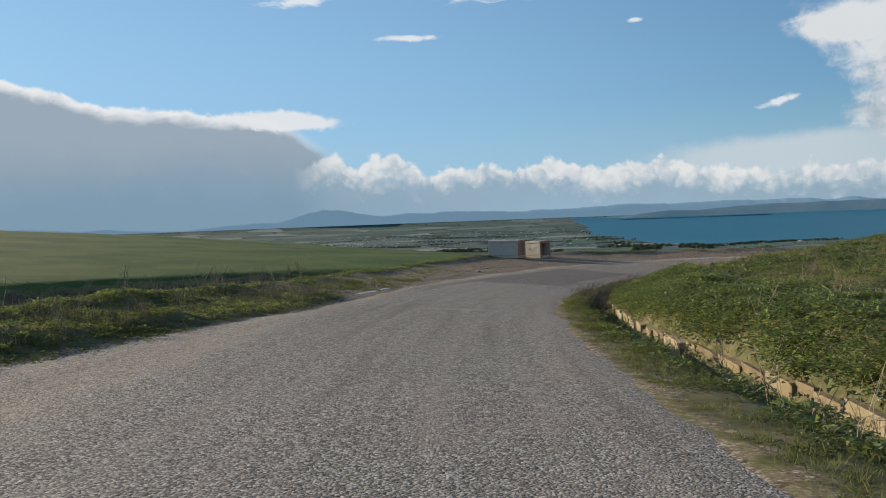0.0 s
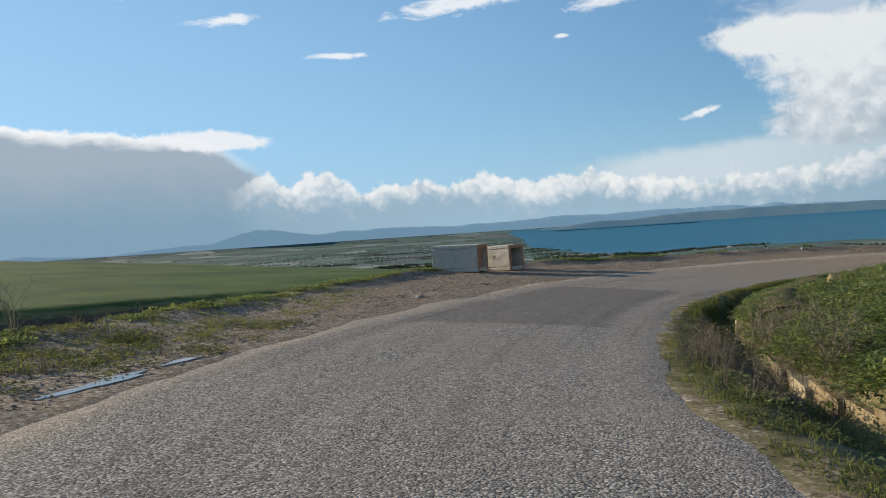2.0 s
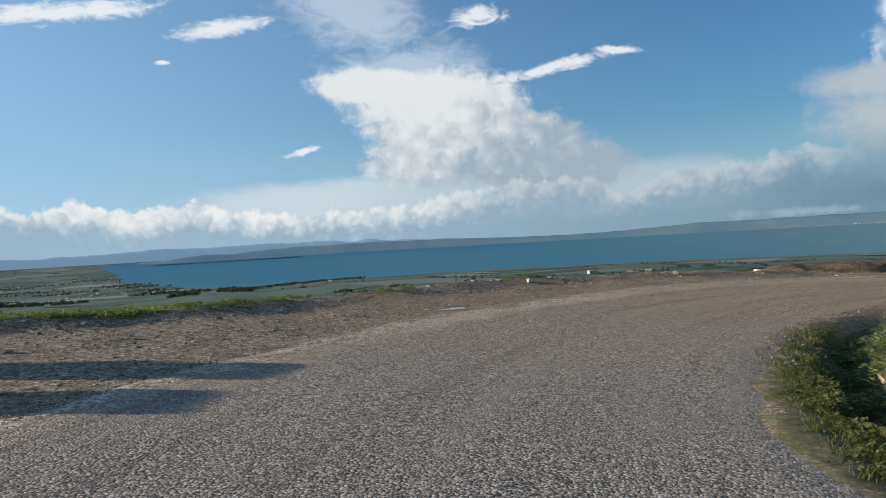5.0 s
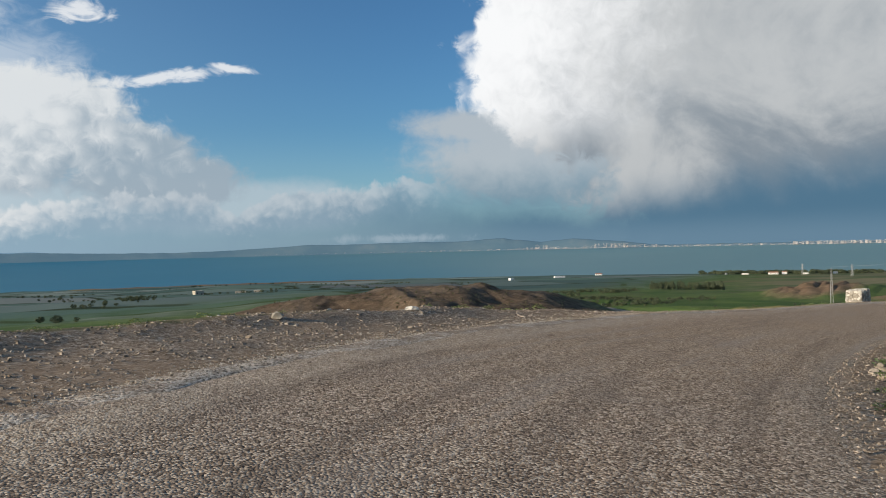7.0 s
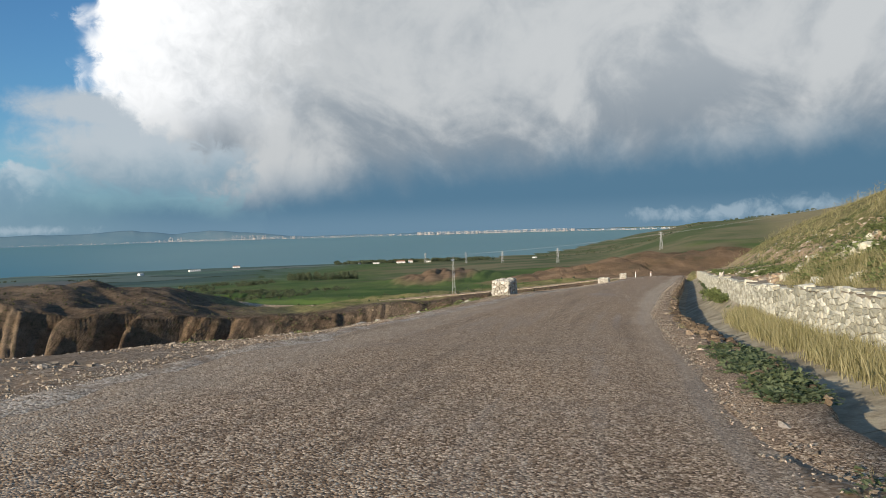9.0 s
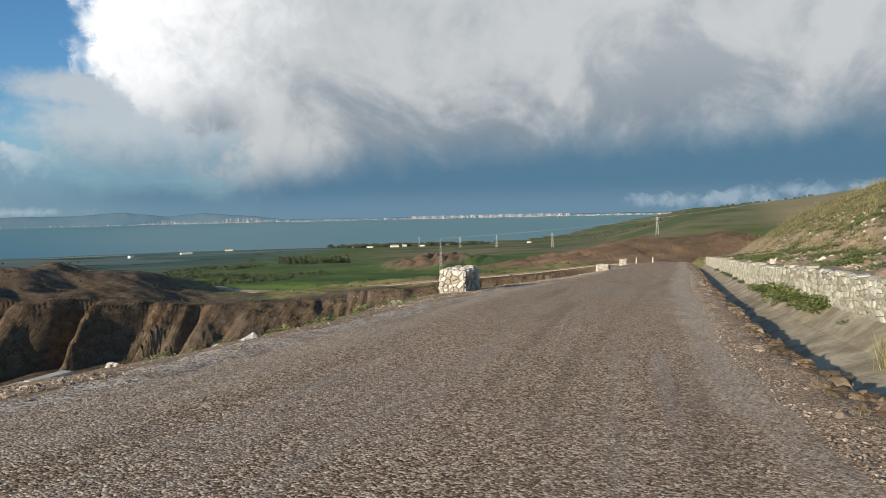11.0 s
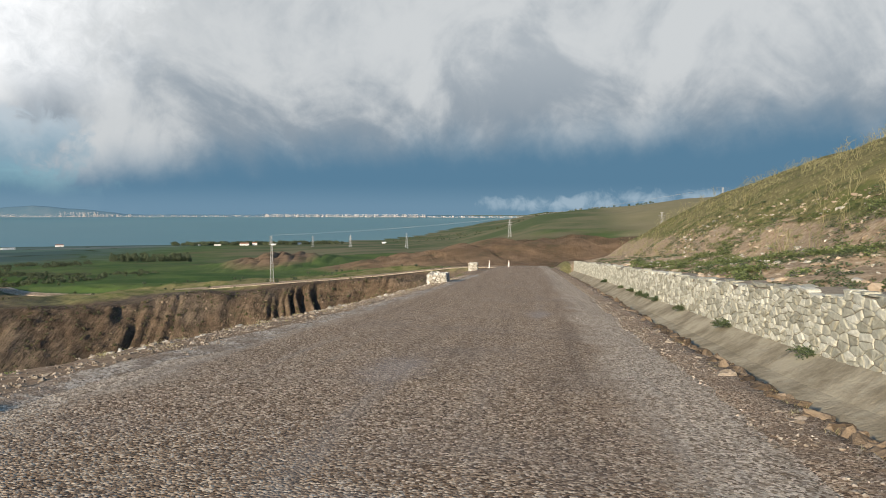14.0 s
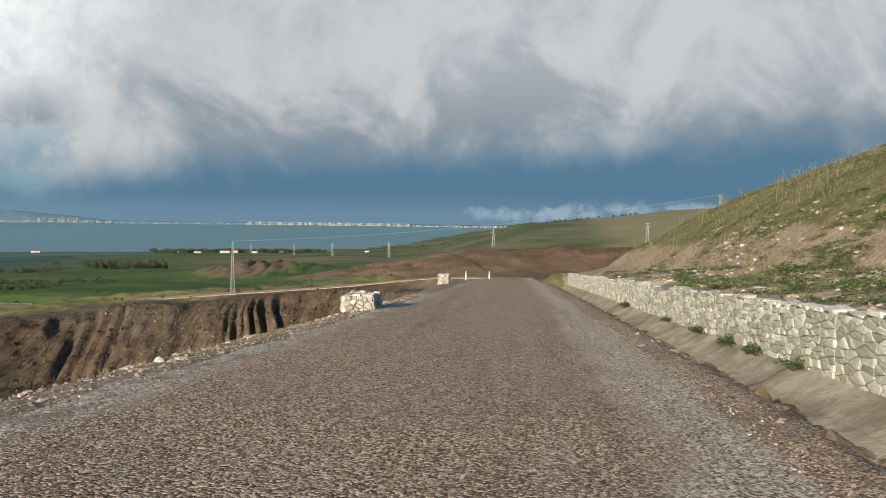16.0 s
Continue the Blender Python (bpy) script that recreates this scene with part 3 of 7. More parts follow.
# blue base and faint emission stand in for haze over the far shore
M["farhill"] = material("hazy_distant_hills", lambda g, pos: (g.ramp(g.noise(pos, 0.004, 6, 0.6), (0.35, (0.05, 0.085, 0.105)), (0.55, (0.078, 0.112, 0.12)), (0.7, (0.12, 0.138, 0.135))), None), 1.0, 0, 0.0, (0.062, 0.115, 0.16))
M["farmount"] = material("hazy_distant_mountains", lambda g, pos: (g.mix(g.noise(pos, 0.003, 5), (0.06, 0.10, 0.13), (0.09, 0.13, 0.16)), None), 1.0, 0, 0.0, (0.15, 0.25, 0.34))
M["postwhite"] = material("painted_marker_post", lambda g, pos: (g.mix(g.noise(pos, 8, 4), (0.62, 0.60, 0.56), (0.80, 0.79, 0.76)), None), 0.7)


# ---------------------------------------------------------------- mesh helpers
def mesh_np(name, verts, faces, mat, smooth=False):
    """A mesh from arrays; faces is (n, 3) or (n, 4)."""
    verts, faces = np.asarray(verts, np.float32), np.asarray(faces, np.int32)
    me = bpy.data.meshes.new(name)
    k = faces.shape[1]
    me.vertices.add(len(verts))
    me.vertices.foreach_set("co", verts.ravel())
    me.loops.add(faces.size)
    me.loops.foreach_set("vertex_index", faces.ravel())
    me.polygons.add(len(faces))
    me.polygons.foreach_set("loop_start", np.arange(0, faces.size, k, dtype=np.int32))
    me.polygons.foreach_set("use_smooth", np.full(len(faces), smooth))
    me.materials.append(mat)
    me.update(calc_edges=True)
    return me


def part(name, bm, mat, parent, label="", smooth=False):
    me = bpy.data.meshes.new(name)
    bm.to_mesh(me)
    bm.free()
    for pl in me.polygons:
        pl.use_smooth = smooth
    me.materials.append(mat)
    ob = new(name, me)
    ob.parent = parent
    if label:
        ob["label"] = label
    return ob


def box_bm(bm, x0, x1, y0, y1, z0, z1):
    vs = [bm.verts.new((x, y, z)) for z in (z0, z1) for x, y in ((x0, y0), (x1, y0), (x1, y1), (x0, y1))]
    for f in ((3, 2, 1, 0), (4, 5, 6, 7), (0, 1, 5, 4), (1, 2, 6, 5), (2, 3, 7, 6), (3, 0, 4, 7)):
        bm.faces.new([vs[k] for k in f])
    return vs


def bar_bm(bm, a, b, r, sides=4):
    """A straight bar from a to b."""
    a, b = Vector(a), Vector(b)
    d = (b - a).normalized()
    e = d.orthogonal().normalized()
    f = d.cross(e)
    rings = [[bm.verts.new(p + (e * math.cos(k * math.tau / sides) + f * math.sin(k * math.tau / sides)) * r) for k in range(sides)] for p in (a, b)]
    for k in range(sides):
        bm.faces.new((rings[0][k], rings[0][(k + 1) % sides], rings[1][(k + 1) % sides], rings[1][k]))
    bm.faces.new(rings[0][::-1])
    bm.faces.new(rings[1])


def hash2(ix, iy, seed):
    h = (ix.astype(np.int64) * 374761393 + iy.astype(np.int64) * 668265263 + seed * 1442695041) & 0x7FFFFFFF
    h = ((h ^ (h >> 13)) * 1274126177) & 0x7FFFFFFF
    return ((h ^ (h >> 16)) & 0xFFFF) / 65535.0


def vnoise(x, y, seed=0):
    """Value noise, 0 to 1."""
    x, y = np.asarray(x, float), np.asarray(y, float)
    ix, iy = np.floor(x), np.floor(y)
    fx, fy = x - ix, y - iy
    fx, fy = fx * fx * (3 - 2 * fx), fy * fy * (3 - 2 * fy)
    a, b, c, d = (hash2(ix + i, iy + j, seed) for j in (0, 1) for i in (0, 1))
    return (a * (1 - fx) + b * fx) * (1 - fy) + (c * (1 - fx) + d * fx) * fy


def fbm(x, y, octaves=4, seed=0):
    out, amp, tot = 0.0, 1.0, 0.0
    for k in range(octaves):
        out = out + amp * vnoise(np.asarray(x) * 2**k, np.asarray(y) * 2**k, seed + k)
        tot, amp = tot + amp, amp * 0.5
    return out / tot


def sstep(x, lo, hi):
    k = np.clip((np.asarray(x, float) - lo) / (hi - lo), 0, 1)
    return k * k * (3 - 2 * k)


# ---------------------------------------------------------------- the lie of the land
# The line that the road follows (x, y, height of its surface): down the first leg, round the bend, down the straight, then back round the head of the ravine.
LINE = [(-3.5, -69.9, 3.6), (-3.5, -39.9, 2.1), (-3.5, -14.9, 0.75), (-3.5, 0.1, 0), (-3.34, 8.9, -0.5), (-2.85, 17.4, -0.93), (-1.55, 26.1, -1.36), (0.1, 31.1, -1.57), (3.8, 38.7, -1.86), (8.8, 44.8, -2.07), (13.1, 48.1, -2.24), (16.4, 49.9, -2.35),
        (20.1, 51.15, -2.48), (23.8, 51.8, -2.6), (28.8, 52.1, -2.85), (36, 51.75, -3.27), (43.3, 50.65, -3.7), (53.5, 49.1, -4.33), (66.0, 46.6, -4.97), (77.9, 43.9, -5.69), (85.9, 41.9, -6.19),
        (110, 35.9, -7.6), (144, 27.5, -9.6), (180, 18.6, -11.9), (205, 12.0, -13.6), (228, 6.0, -15.4), (248, 6.0, -16.8), (262, 17.0, -17.9), (270, 40.0, -20.6), (276, 63, -22.6), (280, 90, -24.7), (288, 112, -26.4), (303, 133, -27.3), (330, 150, -28.4), (370, 165, -32.0)]


def resample(points, stepm):
    pts = np.array(points, float)
    out = []
    for k in range(len(pts) - 1):
        p0, p1, p2, p3 = pts[max(k - 1, 0)], pts[k], pts[k + 1], pts[min(k + 2, len(pts) - 1)]
        n = max(1, int(np.linalg.norm((p2 - p1)[:2]) / stepm))
        for t in np.arange(n) / n:
            d1, d2 = (p2 - p0) / 2, (p3 - p1) / 2
            L = np.linalg.norm((p2 - p1)[:2])
            d1, d2 = d1 / np.linalg.norm(d1[:2]) * L, d2 / np.linalg.norm(d2[:2]) * L
            h = (2 * t**3 - 3 * t**2 + 1) * p1 + (t**3 - 2 * t**2 + t) * d1 + (3 * t**2 - 2 * t**3) * p2 + (t**3 - t**2) * d2
            out.append(h)
    out.append(pts[-1])
    return np.array(out)


AXIS = resample(LINE, 0.5)
ARC = np.r_[0, np.cumsum(np.hypot(*np.diff(AXIS[:, :2], axis=0).T))] - 10.0
ARC_A, ARC_B = (float(ARC[np.hypot(AXIS[:, 0] - x, AXIS[:, 1] - y).argmin()]) for x, y in ((28.8, 52.1), (43.3, 50.65)))
# stations along the road: the camera starts near 60, the bend ends at 129.6, the straight begins at 140.7
AXIS_S = np.where(ARC < ARC_A, ARC - ARC_A + 129.6, np.where(ARC > ARC_B, ARC - ARC_B + 140.7, 129.6 + (ARC - ARC_A) * 11.1 / (ARC_B - ARC_A)))
TANG = np.gradient(AXIS[:, :2], axis=0)
TANG /= np.linalg.norm(TANG, axis=1)[:, None]
S_END = float(AXIS_S[-1])


def su_of(x, y):
    """Along and across (right positive) the road, and the height of its line."""
    x, y = np.atleast_1d(np.asarray(x, float)), np.atleast_1d(np.asarray(y, float))
    s, u, z = np.empty(len(x)), np.empty(len(x)), np.empty(len(x))
    for k in range(0, len(x), 20000):
        q = slice(k, k + 20000)
        d = (x[q, None] - AXIS[None, :, 0]) ** 2 + (y[q, None] - AXIS[None, :, 1]) ** 2
        i = d.argmin(1)
        dx, dy = x[q] - AXIS[i, 0], y[q] - AXIS[i, 1]
        s[q] = AXIS_S[i] + dx * TANG[i, 0] + dy * TANG[i, 1]
        side = dx * TANG[i, 1] - dy * TANG[i, 0]
        u[q] = np.sign(side) * np.sqrt(d[np.arange(len(i)), i])
        u[q] = np.where(np.abs(side) > 0.5 * np.abs(u[q]), side, u[q])
        z[q] = np.interp(s[q], AXIS_S, AXIS[:, 2])
    return s, u, z


def at_su(s, u):
    """The plan point at s along and u across."""
    s = np.asarray(s, float)
    x, y = np.interp(s, AXIS_S, AXIS[:, 0]), np.interp(s, AXIS_S, AXIS[:, 1])
    tx, ty = np.interp(s, AXIS_S, TANG[:, 0]), np.interp(s, AXIS_S, TANG[:, 1])
    return x + u * ty, y - u * tx


def cant(s):
    return np.interp(s, [60, 85, 130, 150, 172, 190, 230], [0.045, 0.055, 0.05, 0.035, 0.028, 0.01, 0.0])


def road_left(s):
    return np.interp(s, [52, 60, 70, 73.7, 79, 84, 95, 118, 128, 140, 150, 165, 200, 260], [-7.0, -6.6, -5.9, -5.4, -4.35, -4.3, -4.5, -4.7, -5.2, -5.4, -5.0, -4.6, -4.0, -4.0])


def road_right(s):
    return np.interp(s, [60, 85, 94, 104, 114, 124, 136, 155, 165, 200], [2.3, 1.95, 1.9, 1.9, 1.85, 1.8, 1.9, 1.95, 2.2, 2.4])


def brink(s):
    """Where the ground starts to fall away on the open side."""
    return np.interp(s, [50, 76, 84, 95, 105, 110, 115, 125, 131, 140, 148, 153, 160, 168, 178, 190, 210, 235, 250, 300], [10.5, 9.0, 8.6, 9.6, 12.0, 11.8, 9.6, 9.4, 8.7, 8.3, 7.8, 6.2, 6.1, 6.7, 5.7, 5.2, 5.0, 5.0, 7.0, 7.0])


def kerb_u(s):
    """The line of the stone edging on the hill side."""
    return np.interp(s, [52, 68, 80, 88, 94, 114, 120, 141], [4.25, 4.15, 3.72, 3.5, 3.25, 3.25, 3.1, 3.2])


PUDDLES = [(85.8, -4.68, 0.85, 0.13, "muddy rain puddle at the road's edge"), (87.4, -4.66, 0.35, 0.09, "small rain puddle at the road's edge"), (117.1, -5.25, 0.30, 0.14, "shallow rain puddle on the gravel lay-by"), (117.65, -4.98, 0.28, 0.06, "narrow rain puddle on the gravel lay-by")]
CX, CY, CZ = 45.0, 40.0, -1.5          # middle of the near ground
SEA_Z = -105.0


def squeeze(x, y, z):
    """Draws in what lies beyond 2.6 km along its line of sight, so that the far shore stays within reach."""
    dx, dy, dz = x - CX, y - CY, z - CZ
    r = np.hypot(dx, dy)
    near = np.where(r > 2600, 2600 + 2150 * (1 - np.exp(-(r - 2600) / 3200)), r)
    k = near / np.maximum(r, 1e-6)
    return CX + dx * k, CY + dy * k, CZ + dz * k


def shore_r(az):
    return np.interp(az, [-180, 7.5, 9, 10, 14, 18, 24, 85, 92.8, 96, 100, 104, 106, 180], [60000, 60000, 9000, 3500, 2500, 2200, 2450, 2400, 2750, 3250, 5400, 10500, 60000, 60000])


def cliff_line(y):
    return np.interp(y, [8, 40, 60, 90, 115, 150, 190, 240, 280], [231, 251, 251, 247, 228, 206, 176, 130, 90]) + 9 * (fbm(y / 45, y * 0 + 3.3, 3, 12) - 0.5)


def country(x, y):
    """Ground away from the road: plain, green hill, ravine, clay cliffs."""
    dx, dy = x - CX, y - CY
    r, az = np.hypot(dx, dy), np.degrees(np.arctan2(dx, dy))
    edge = shore_r(az)
    q = np.where(edge > 2420, np.where(r < 0.985 * edge, np.minimum(r, 2385), 2460), r * 2420 / np.minimum(edge, 2420))
    base = -19 - 86 * np.clip((q - 160) / 2260, 0, 1.03) ** 0.92
    base = base + (fbm(x / 260, y / 260, 4, 3) - 0.5) * 16 * sstep(r, 150, 500) * sstep(r, 2300, 1300) + (fbm(x / 60, y / 60, 3, 9) - 0.5) * 4 * sstep(r, 1500, 500)
    # rising land beyond the end of the straight
    lift = np.interp(az, [88, 94, 98, 101, 104, 107, 110, 114, 117, 127], [0, 3, 12, 34, 63, 72, 77, 93, 99, 106])
    base = base + lift * sstep(r, 480, 1650) * sstep(r, edge, 0.6 * edge)
    # brown spur across the valley
    base = base - 15 * np.exp(-(((r - 980) / 380) ** 2)) * sstep(az, 50, 64) * sstep(az, 93, 80)
    gul = np.abs(vnoise((x + 0.4 * y) / 16, (y - 0.3 * x) / 9, 71) - 0.5) * 2
    base = base + (18.5 - 5 * (1 - gul) ** 2) * np.exp(-(((x - 432) / 60) ** 2 + ((y + 60) / 88) ** 2)) + 9 * np.exp(-(((x - 700) / 120) ** 2 + ((y - 90) / 40) ** 2)) * (0.7 + 0.6 * gul)
    # green hill beyond the first leg, with a gully at its foot
    crest = np.interp(az, [-50, -30, -24.5, -18.5, -11, -4, 0], [16, -1, -6, -12.5, -21, -28, -33])
    hill = np.interp(r, [150, 230, 262, 600, 1100], [-30, -28, -15, 0, -40]) + crest * np.interp(r, [230, 262, 600, 1100], [0.0, 0.12, 1.0, 1.0])
    west = sstep(az, 18, 0) * sstep(az, -175, -120) * sstep(r, 1250, 700)
    base = base * (1 - west) + np.where(r < 1500, hill, base) * west
    # ravine north of the straight, closed by clay cliffs
    bend = (fbm(x / 26, y / 26, 2, 70) - 0.5) * 16
    along = y + 0.25 * x + bend
    gully = 1 - np.abs(np.sin(math.pi * along / 11.5))
    rill = 1 - np.abs(2 * vnoise((along + 0.3 * bend) / 1.9, x / 16, 73) - 1)
    groove = 1 - np.abs(2 * vnoise(along / 6.5, x / 30, 74) - 1)
    size = 0.6 + 0.8 * vnoise(along / 14, x * 0, 77)
    fold = np.abs(2 * ((along / 8.5) % 1.0) - 1)
    crease = np.abs(2 * (((along + 0.5 * bend) / 3.3) % 1.0) - 1)
    gentle = sstep(y, 158, 190)
    deep = sstep(y, 106, 126)
    indent = (1 - 0.8 * gentle) * (deep * (7.5 * fold + 5.0 * gully) + (2.8 - 1.6 * deep) * rill + (1.0 + 0.6 * deep) * crease * (0.2 + 1.6 * groove)) * size + 0.8 * vnoise(y / 1.5, x / 5.0, 7)
    line = cliff_line(y)
    t = np.clip((x - line - (indent - 3.0) * sstep(x, line - 24, line - 4) * sstep(x, line + 20, line + 6) - 12 * gentle) / (9.0 - 3.8 * deep + 32 * gentle), -1, 1)
    cliff = np.clip(0.5 + 0.5 * t, 0, 1) ** 0.8
    floor = -37 + 3 * fbm(x / 20, y / 20, 3, 20)
    inside = sstep(x, 25, 70) * sstep(y, 275, 225) * sstep(y, -20, 30) * sstep(x, 330, 290)
    plateau = np.interp(y, [-10, 30, 63, 90, 112, 130, 165, 230], [-17.5, -19.8, -22.6, -24.7, -26.3, -26.2, -23.8, -24.5]) + (7.6 + 5.0 * (fbm(x / 17, y / 17, 4, 18) - 0.5)) * np.exp(-(((x - 244) / 62) ** 2 + ((y - 170) / 44) ** 2)) + 4.2 * np.exp(-(((x - 210) / 40) ** 2 + ((y - 205) / 30) ** 2)) + 3.4 * (fbm(x / 14, y / 14, 4, 8) - 0.5)
    carve = floor * (1 - cliff) + plateau * cliff + sstep(np.abs(t), 1.0, 0.7) * ((fbm(x / 5, y / 2.6, 4, 14) - 0.5) * 1.5) * (1 - 0.7 * gentle)
    base = base * (1 - inside) + carve * inside
    # dip through which the lower road shows
    return base - 2.5 * np.exp(-(((x - 284) / 24) ** 2 + ((y - 133) / 15) ** 2))


def near_hill(x, y):
    """The hillside inside the bend."""
    x1, y1 = x + 3.5, y - 0.1
    d1 = np.hypot(np.maximum(0, np.maximum(y1 - 40, -60 - y1)), np.maximum(x1 - 2, 0))
    zr1 = np.interp(y1, [-70, -40, 0, 17.3, 31, 44], [3.6, 2.1, 0, -0.93, -1.57, -2.0])
    u1 = x1 - np.interp(y1, [0, 17, 31, 45], [0, 0.65, 3.6, 11])
    h1 = zr1 - 0.02 + 0.80 * (1 - np.exp(-np.maximum(u1 - 3.6, 0) / 2.2)) + 0.004 * np.maximum(u1 - 5, 0)
    s2 = (x - 54) * 0.972 - (y - 49) * 0.236
    u2 = -((x - 54) * 0.236 + (y - 49) * 0.972)
    zr2 = -4.33 - 0.058 * np.maximum(s2, -25)
    h2 = zr2 + 0.84 + 0.17 * np.clip(u2 - 5.1, 0, 5) + 15.6 * (1 - np.exp(-np.maximum(u2 - 9.5, 0) / 20))
    tail = 1 - 0.85 * sstep(s2, 105, 175)
    h2 = zr2 + (h2 - zr2) * tail
    d2 = np.hypot(np.maximum(-20 - s2, 0), np.maximum(u2, 0))
    w1, w2 = 1 / (d1**2 + 6) ** 2, 1 / (d2**2 + 6) ** 2
    h = (w1 * h1 + w2 * h2) / (w1 + w2)
    h = h + 1.9 * np.exp(-(((x - 48.5) / 6) ** 2 + ((y - 42.5) / 3.6) ** 2))
    cap = 0.7 + 0.12 * np.maximum(x - 25, 0)
    h = -np.logaddexp(-2 * h, -2 * cap) / 2
    return h + (fbm(x / 5, y / 5, 4, 30) - 0.5) * 0.7 + (fbm(x / 1.3, y / 1.3, 3, 31) - 0.5) * 0.22


S_CUT = float(np.interp(232, AXIS[:560, 0], AXIS_S[:560]))


def land(x, y, want_zone=False):
    """Height of the ground sheet, and what covers it: gravel, grass, field, clay."""
    x, y = np.asarray(x, float).ravel(), np.asarray(y, float).ravel()
    z = country(x, y)
    close = (x > -90) & (x < 400) & (y > -90) & (y < 200)
    s, u, zr = np.full(len(x), 1e3), np.full(len(x), 1e3), np.zeros(len(x))
    s[close], u[close], zr[close] = su_of(x[close], y[close])
    c = cant(s)
    rl, rr, br = road_left(s), road_right(s), brink(s)
    rough = (fbm(x / 1.1, y / 1.1, 3, 40) - 0.5)
    wet = np.zeros(len(x))
    for ps, pu, pa, pc, _ in PUDDLES:
        wet = np.maximum(wet, np.exp(-(((s - ps) / (pa + 0.5)) ** 2 + ((u - pu) / (pc + 0.5)) ** 2) ** 2))
    rough = rough * (1 - wet)
    surf = zr - c * u
    leg = close & (s < S_CUT)
    # open side
    vf = np.interp(s, [134, 147, 156, 166], [0.0, 0.19, 0.19, 0.12])
    d = -u - br
    lip = 0.16 * np.exp(-((d + 0.5) / 0.8) ** 2) * (fbm(x / 2.0, y / 2.0, 2, 41) + 0.3)
    lip = lip * sstep(s, 150, 132)
    # rough grassy berm beside the first leg
    lip = lip + 0.24 * sstep(s, 88, 80) * sstep(-u + rl, 0.15, 0.9) * (fbm(x / 1.7, y / 1.7, 3, 44) ** 1.5 + 0.1) * 1.3
    shelf = surf + lip - vf * np.maximum(0, rl - 0.2 - u) + rough * 0.10 * sstep(-u + rl, 0.2, 1.5)
    fall = zr + c * br - vf * np.maximum(0, br + rl - 0.2) - 0.55 * d - 0.02 * d**2 * (d < 12) - np.where(d >= 12, 0.48 * (d - 12) * 0 + 2.88, 0) + rough * 0.8 * sstep(d, 0.5, 3)
    zl = np.where(d > 0, np.maximum(fall, z), shelf)
    # hill side
    hill = near_hill(x, y)
    wall = sstep(s, 135.5, 137.5) * sstep(s, 262, 255)
    ku = kerb_u(s)
    cut = surf + np.where(u < ku - 0.95, 0.05 * rough, np.where(u < ku, -0.46 * np.interp(s, [114, 124], [1.0, 0.1]) * np.sin(np.clip((u - ku + 0.95) / 0.95, 0, 1) * np.pi) ** 0.8, 0.02 + np.interp(s, [82, 95, 116, 126], [0.95, 0.26, 0.26, 0.8]) * (u - ku) + 0.12 * rough))
    zh = np.where(u < ku + 0.2, cut, np.minimum(np.maximum(hill, surf + 0.1), cut))
    zw = np.where(u < rr + 0.25, surf, np.where(u < 5.2, zr - 1.15, np.minimum(np.maximum(hill, zr + 0.66), zr + 0.74 + 0.75 * (u - 5.2))))
    zh = zh * (1 - wall) + zw * wall
    fadeout = sstep(np.where(u > 0, u, 0), 60, 120)
    zh = zh * (1 - fadeout) + np.maximum(z, -18) * fadeout
    zn = np.where(u > 0, zh, zl)
    # flat under the road itself
    on = sstep(u, rl + 0.2, rl + 0.6) * sstep(u, rr - 0.2, rr - 0.6)
    zn = zn * (1 - on) + (surf - 0.09) * on
    z = np.where(leg, zn, z)
    # the lower loop of the road lies on its own bench
    low = close & (s >= S_CUT)
    k = sstep(np.abs(u), 9, 4.6) * low
    z = z * (1 - k) + (zr - 0.1) * k
    if not want_zone:
        return z
    dx, dy = x - CX, y - CY
    r, az = np.hypot(dx, dy), np.degrees(np.arctan2(dx, dy))
    gravel, grass, field, clay = (np.zeros(len(x)) for _ in range(4))
    shoulder = leg & (u < rl + 0.3) & (d < 0.3)
    gravel[shoulder] = np.where(s < 82, 0.15, 0.95)[shoulder] * (1 - 0.6 * sstep(d, -1.6, -0.2) * sstep(s, 150, 125))[shoulder]
    gravel[leg & (u > rr - 0.3) & (u < 3.4) & (s > 118)] = 0.9
    gravel[leg & (u > rl) & (u < rr)] = 1.0
    grass[leg & (d > -1.2) & (d < 3)] = 0.55
    grass[leg & (s < 84) & (u < rl + 0.2) & (d < 2)] = 0.6
    grass[leg & (u > rr - 0.1) & (u < 60) & (s < 118)] = 0.85
    gravel[leg & (u > rr - 0.3) & (u < rr + 0.4) & (s <= 118)] = 0.46
    grass[leg & (u > 5) & (s >= 118)] = (0.25 + 0.25 * sstep(u, 12, 20))[leg & (u > 5) & (s >= 118)]
    rocky = leg & (u > 4.6) & (u < 11.5) & (s > 140)
    clay[rocky] = 0.3
    gravel[rocky] = 0.60
    clay = np.maximum(clay, leg * sstep(d, 1.5, 6) * 0.75)
    clay = np.maximum(clay, 0.8 * np.exp(-(((x - 215) / 110) ** 2 + ((y - 175) / 80) ** 2) ** 2))
    off = x - cliff_line(y)
    cliffs = sstep(off, -45, -30) * sstep(off, 28, 12) * sstep(y, -10, 20) * sstep(y, 290, 240)
    clay = np.maximum(clay, cliffs * (0.95 - 0.5 * sstep(y, 150, 182)))
    spur = 1.5 * np.exp(-(((x - 424) / 80) ** 2 + ((y + 58) / 104) ** 2) ** 2) + np.exp(-(((x - 700) / 120) ** 2 + ((y - 95) / 32) ** 2)) + 0.42 * np.exp(-(((x - 235) / 80) ** 2 + ((y - 185) / 70) ** 2))
    clay = np.maximum(clay, np.clip(spur * 1.3, 0, 1))
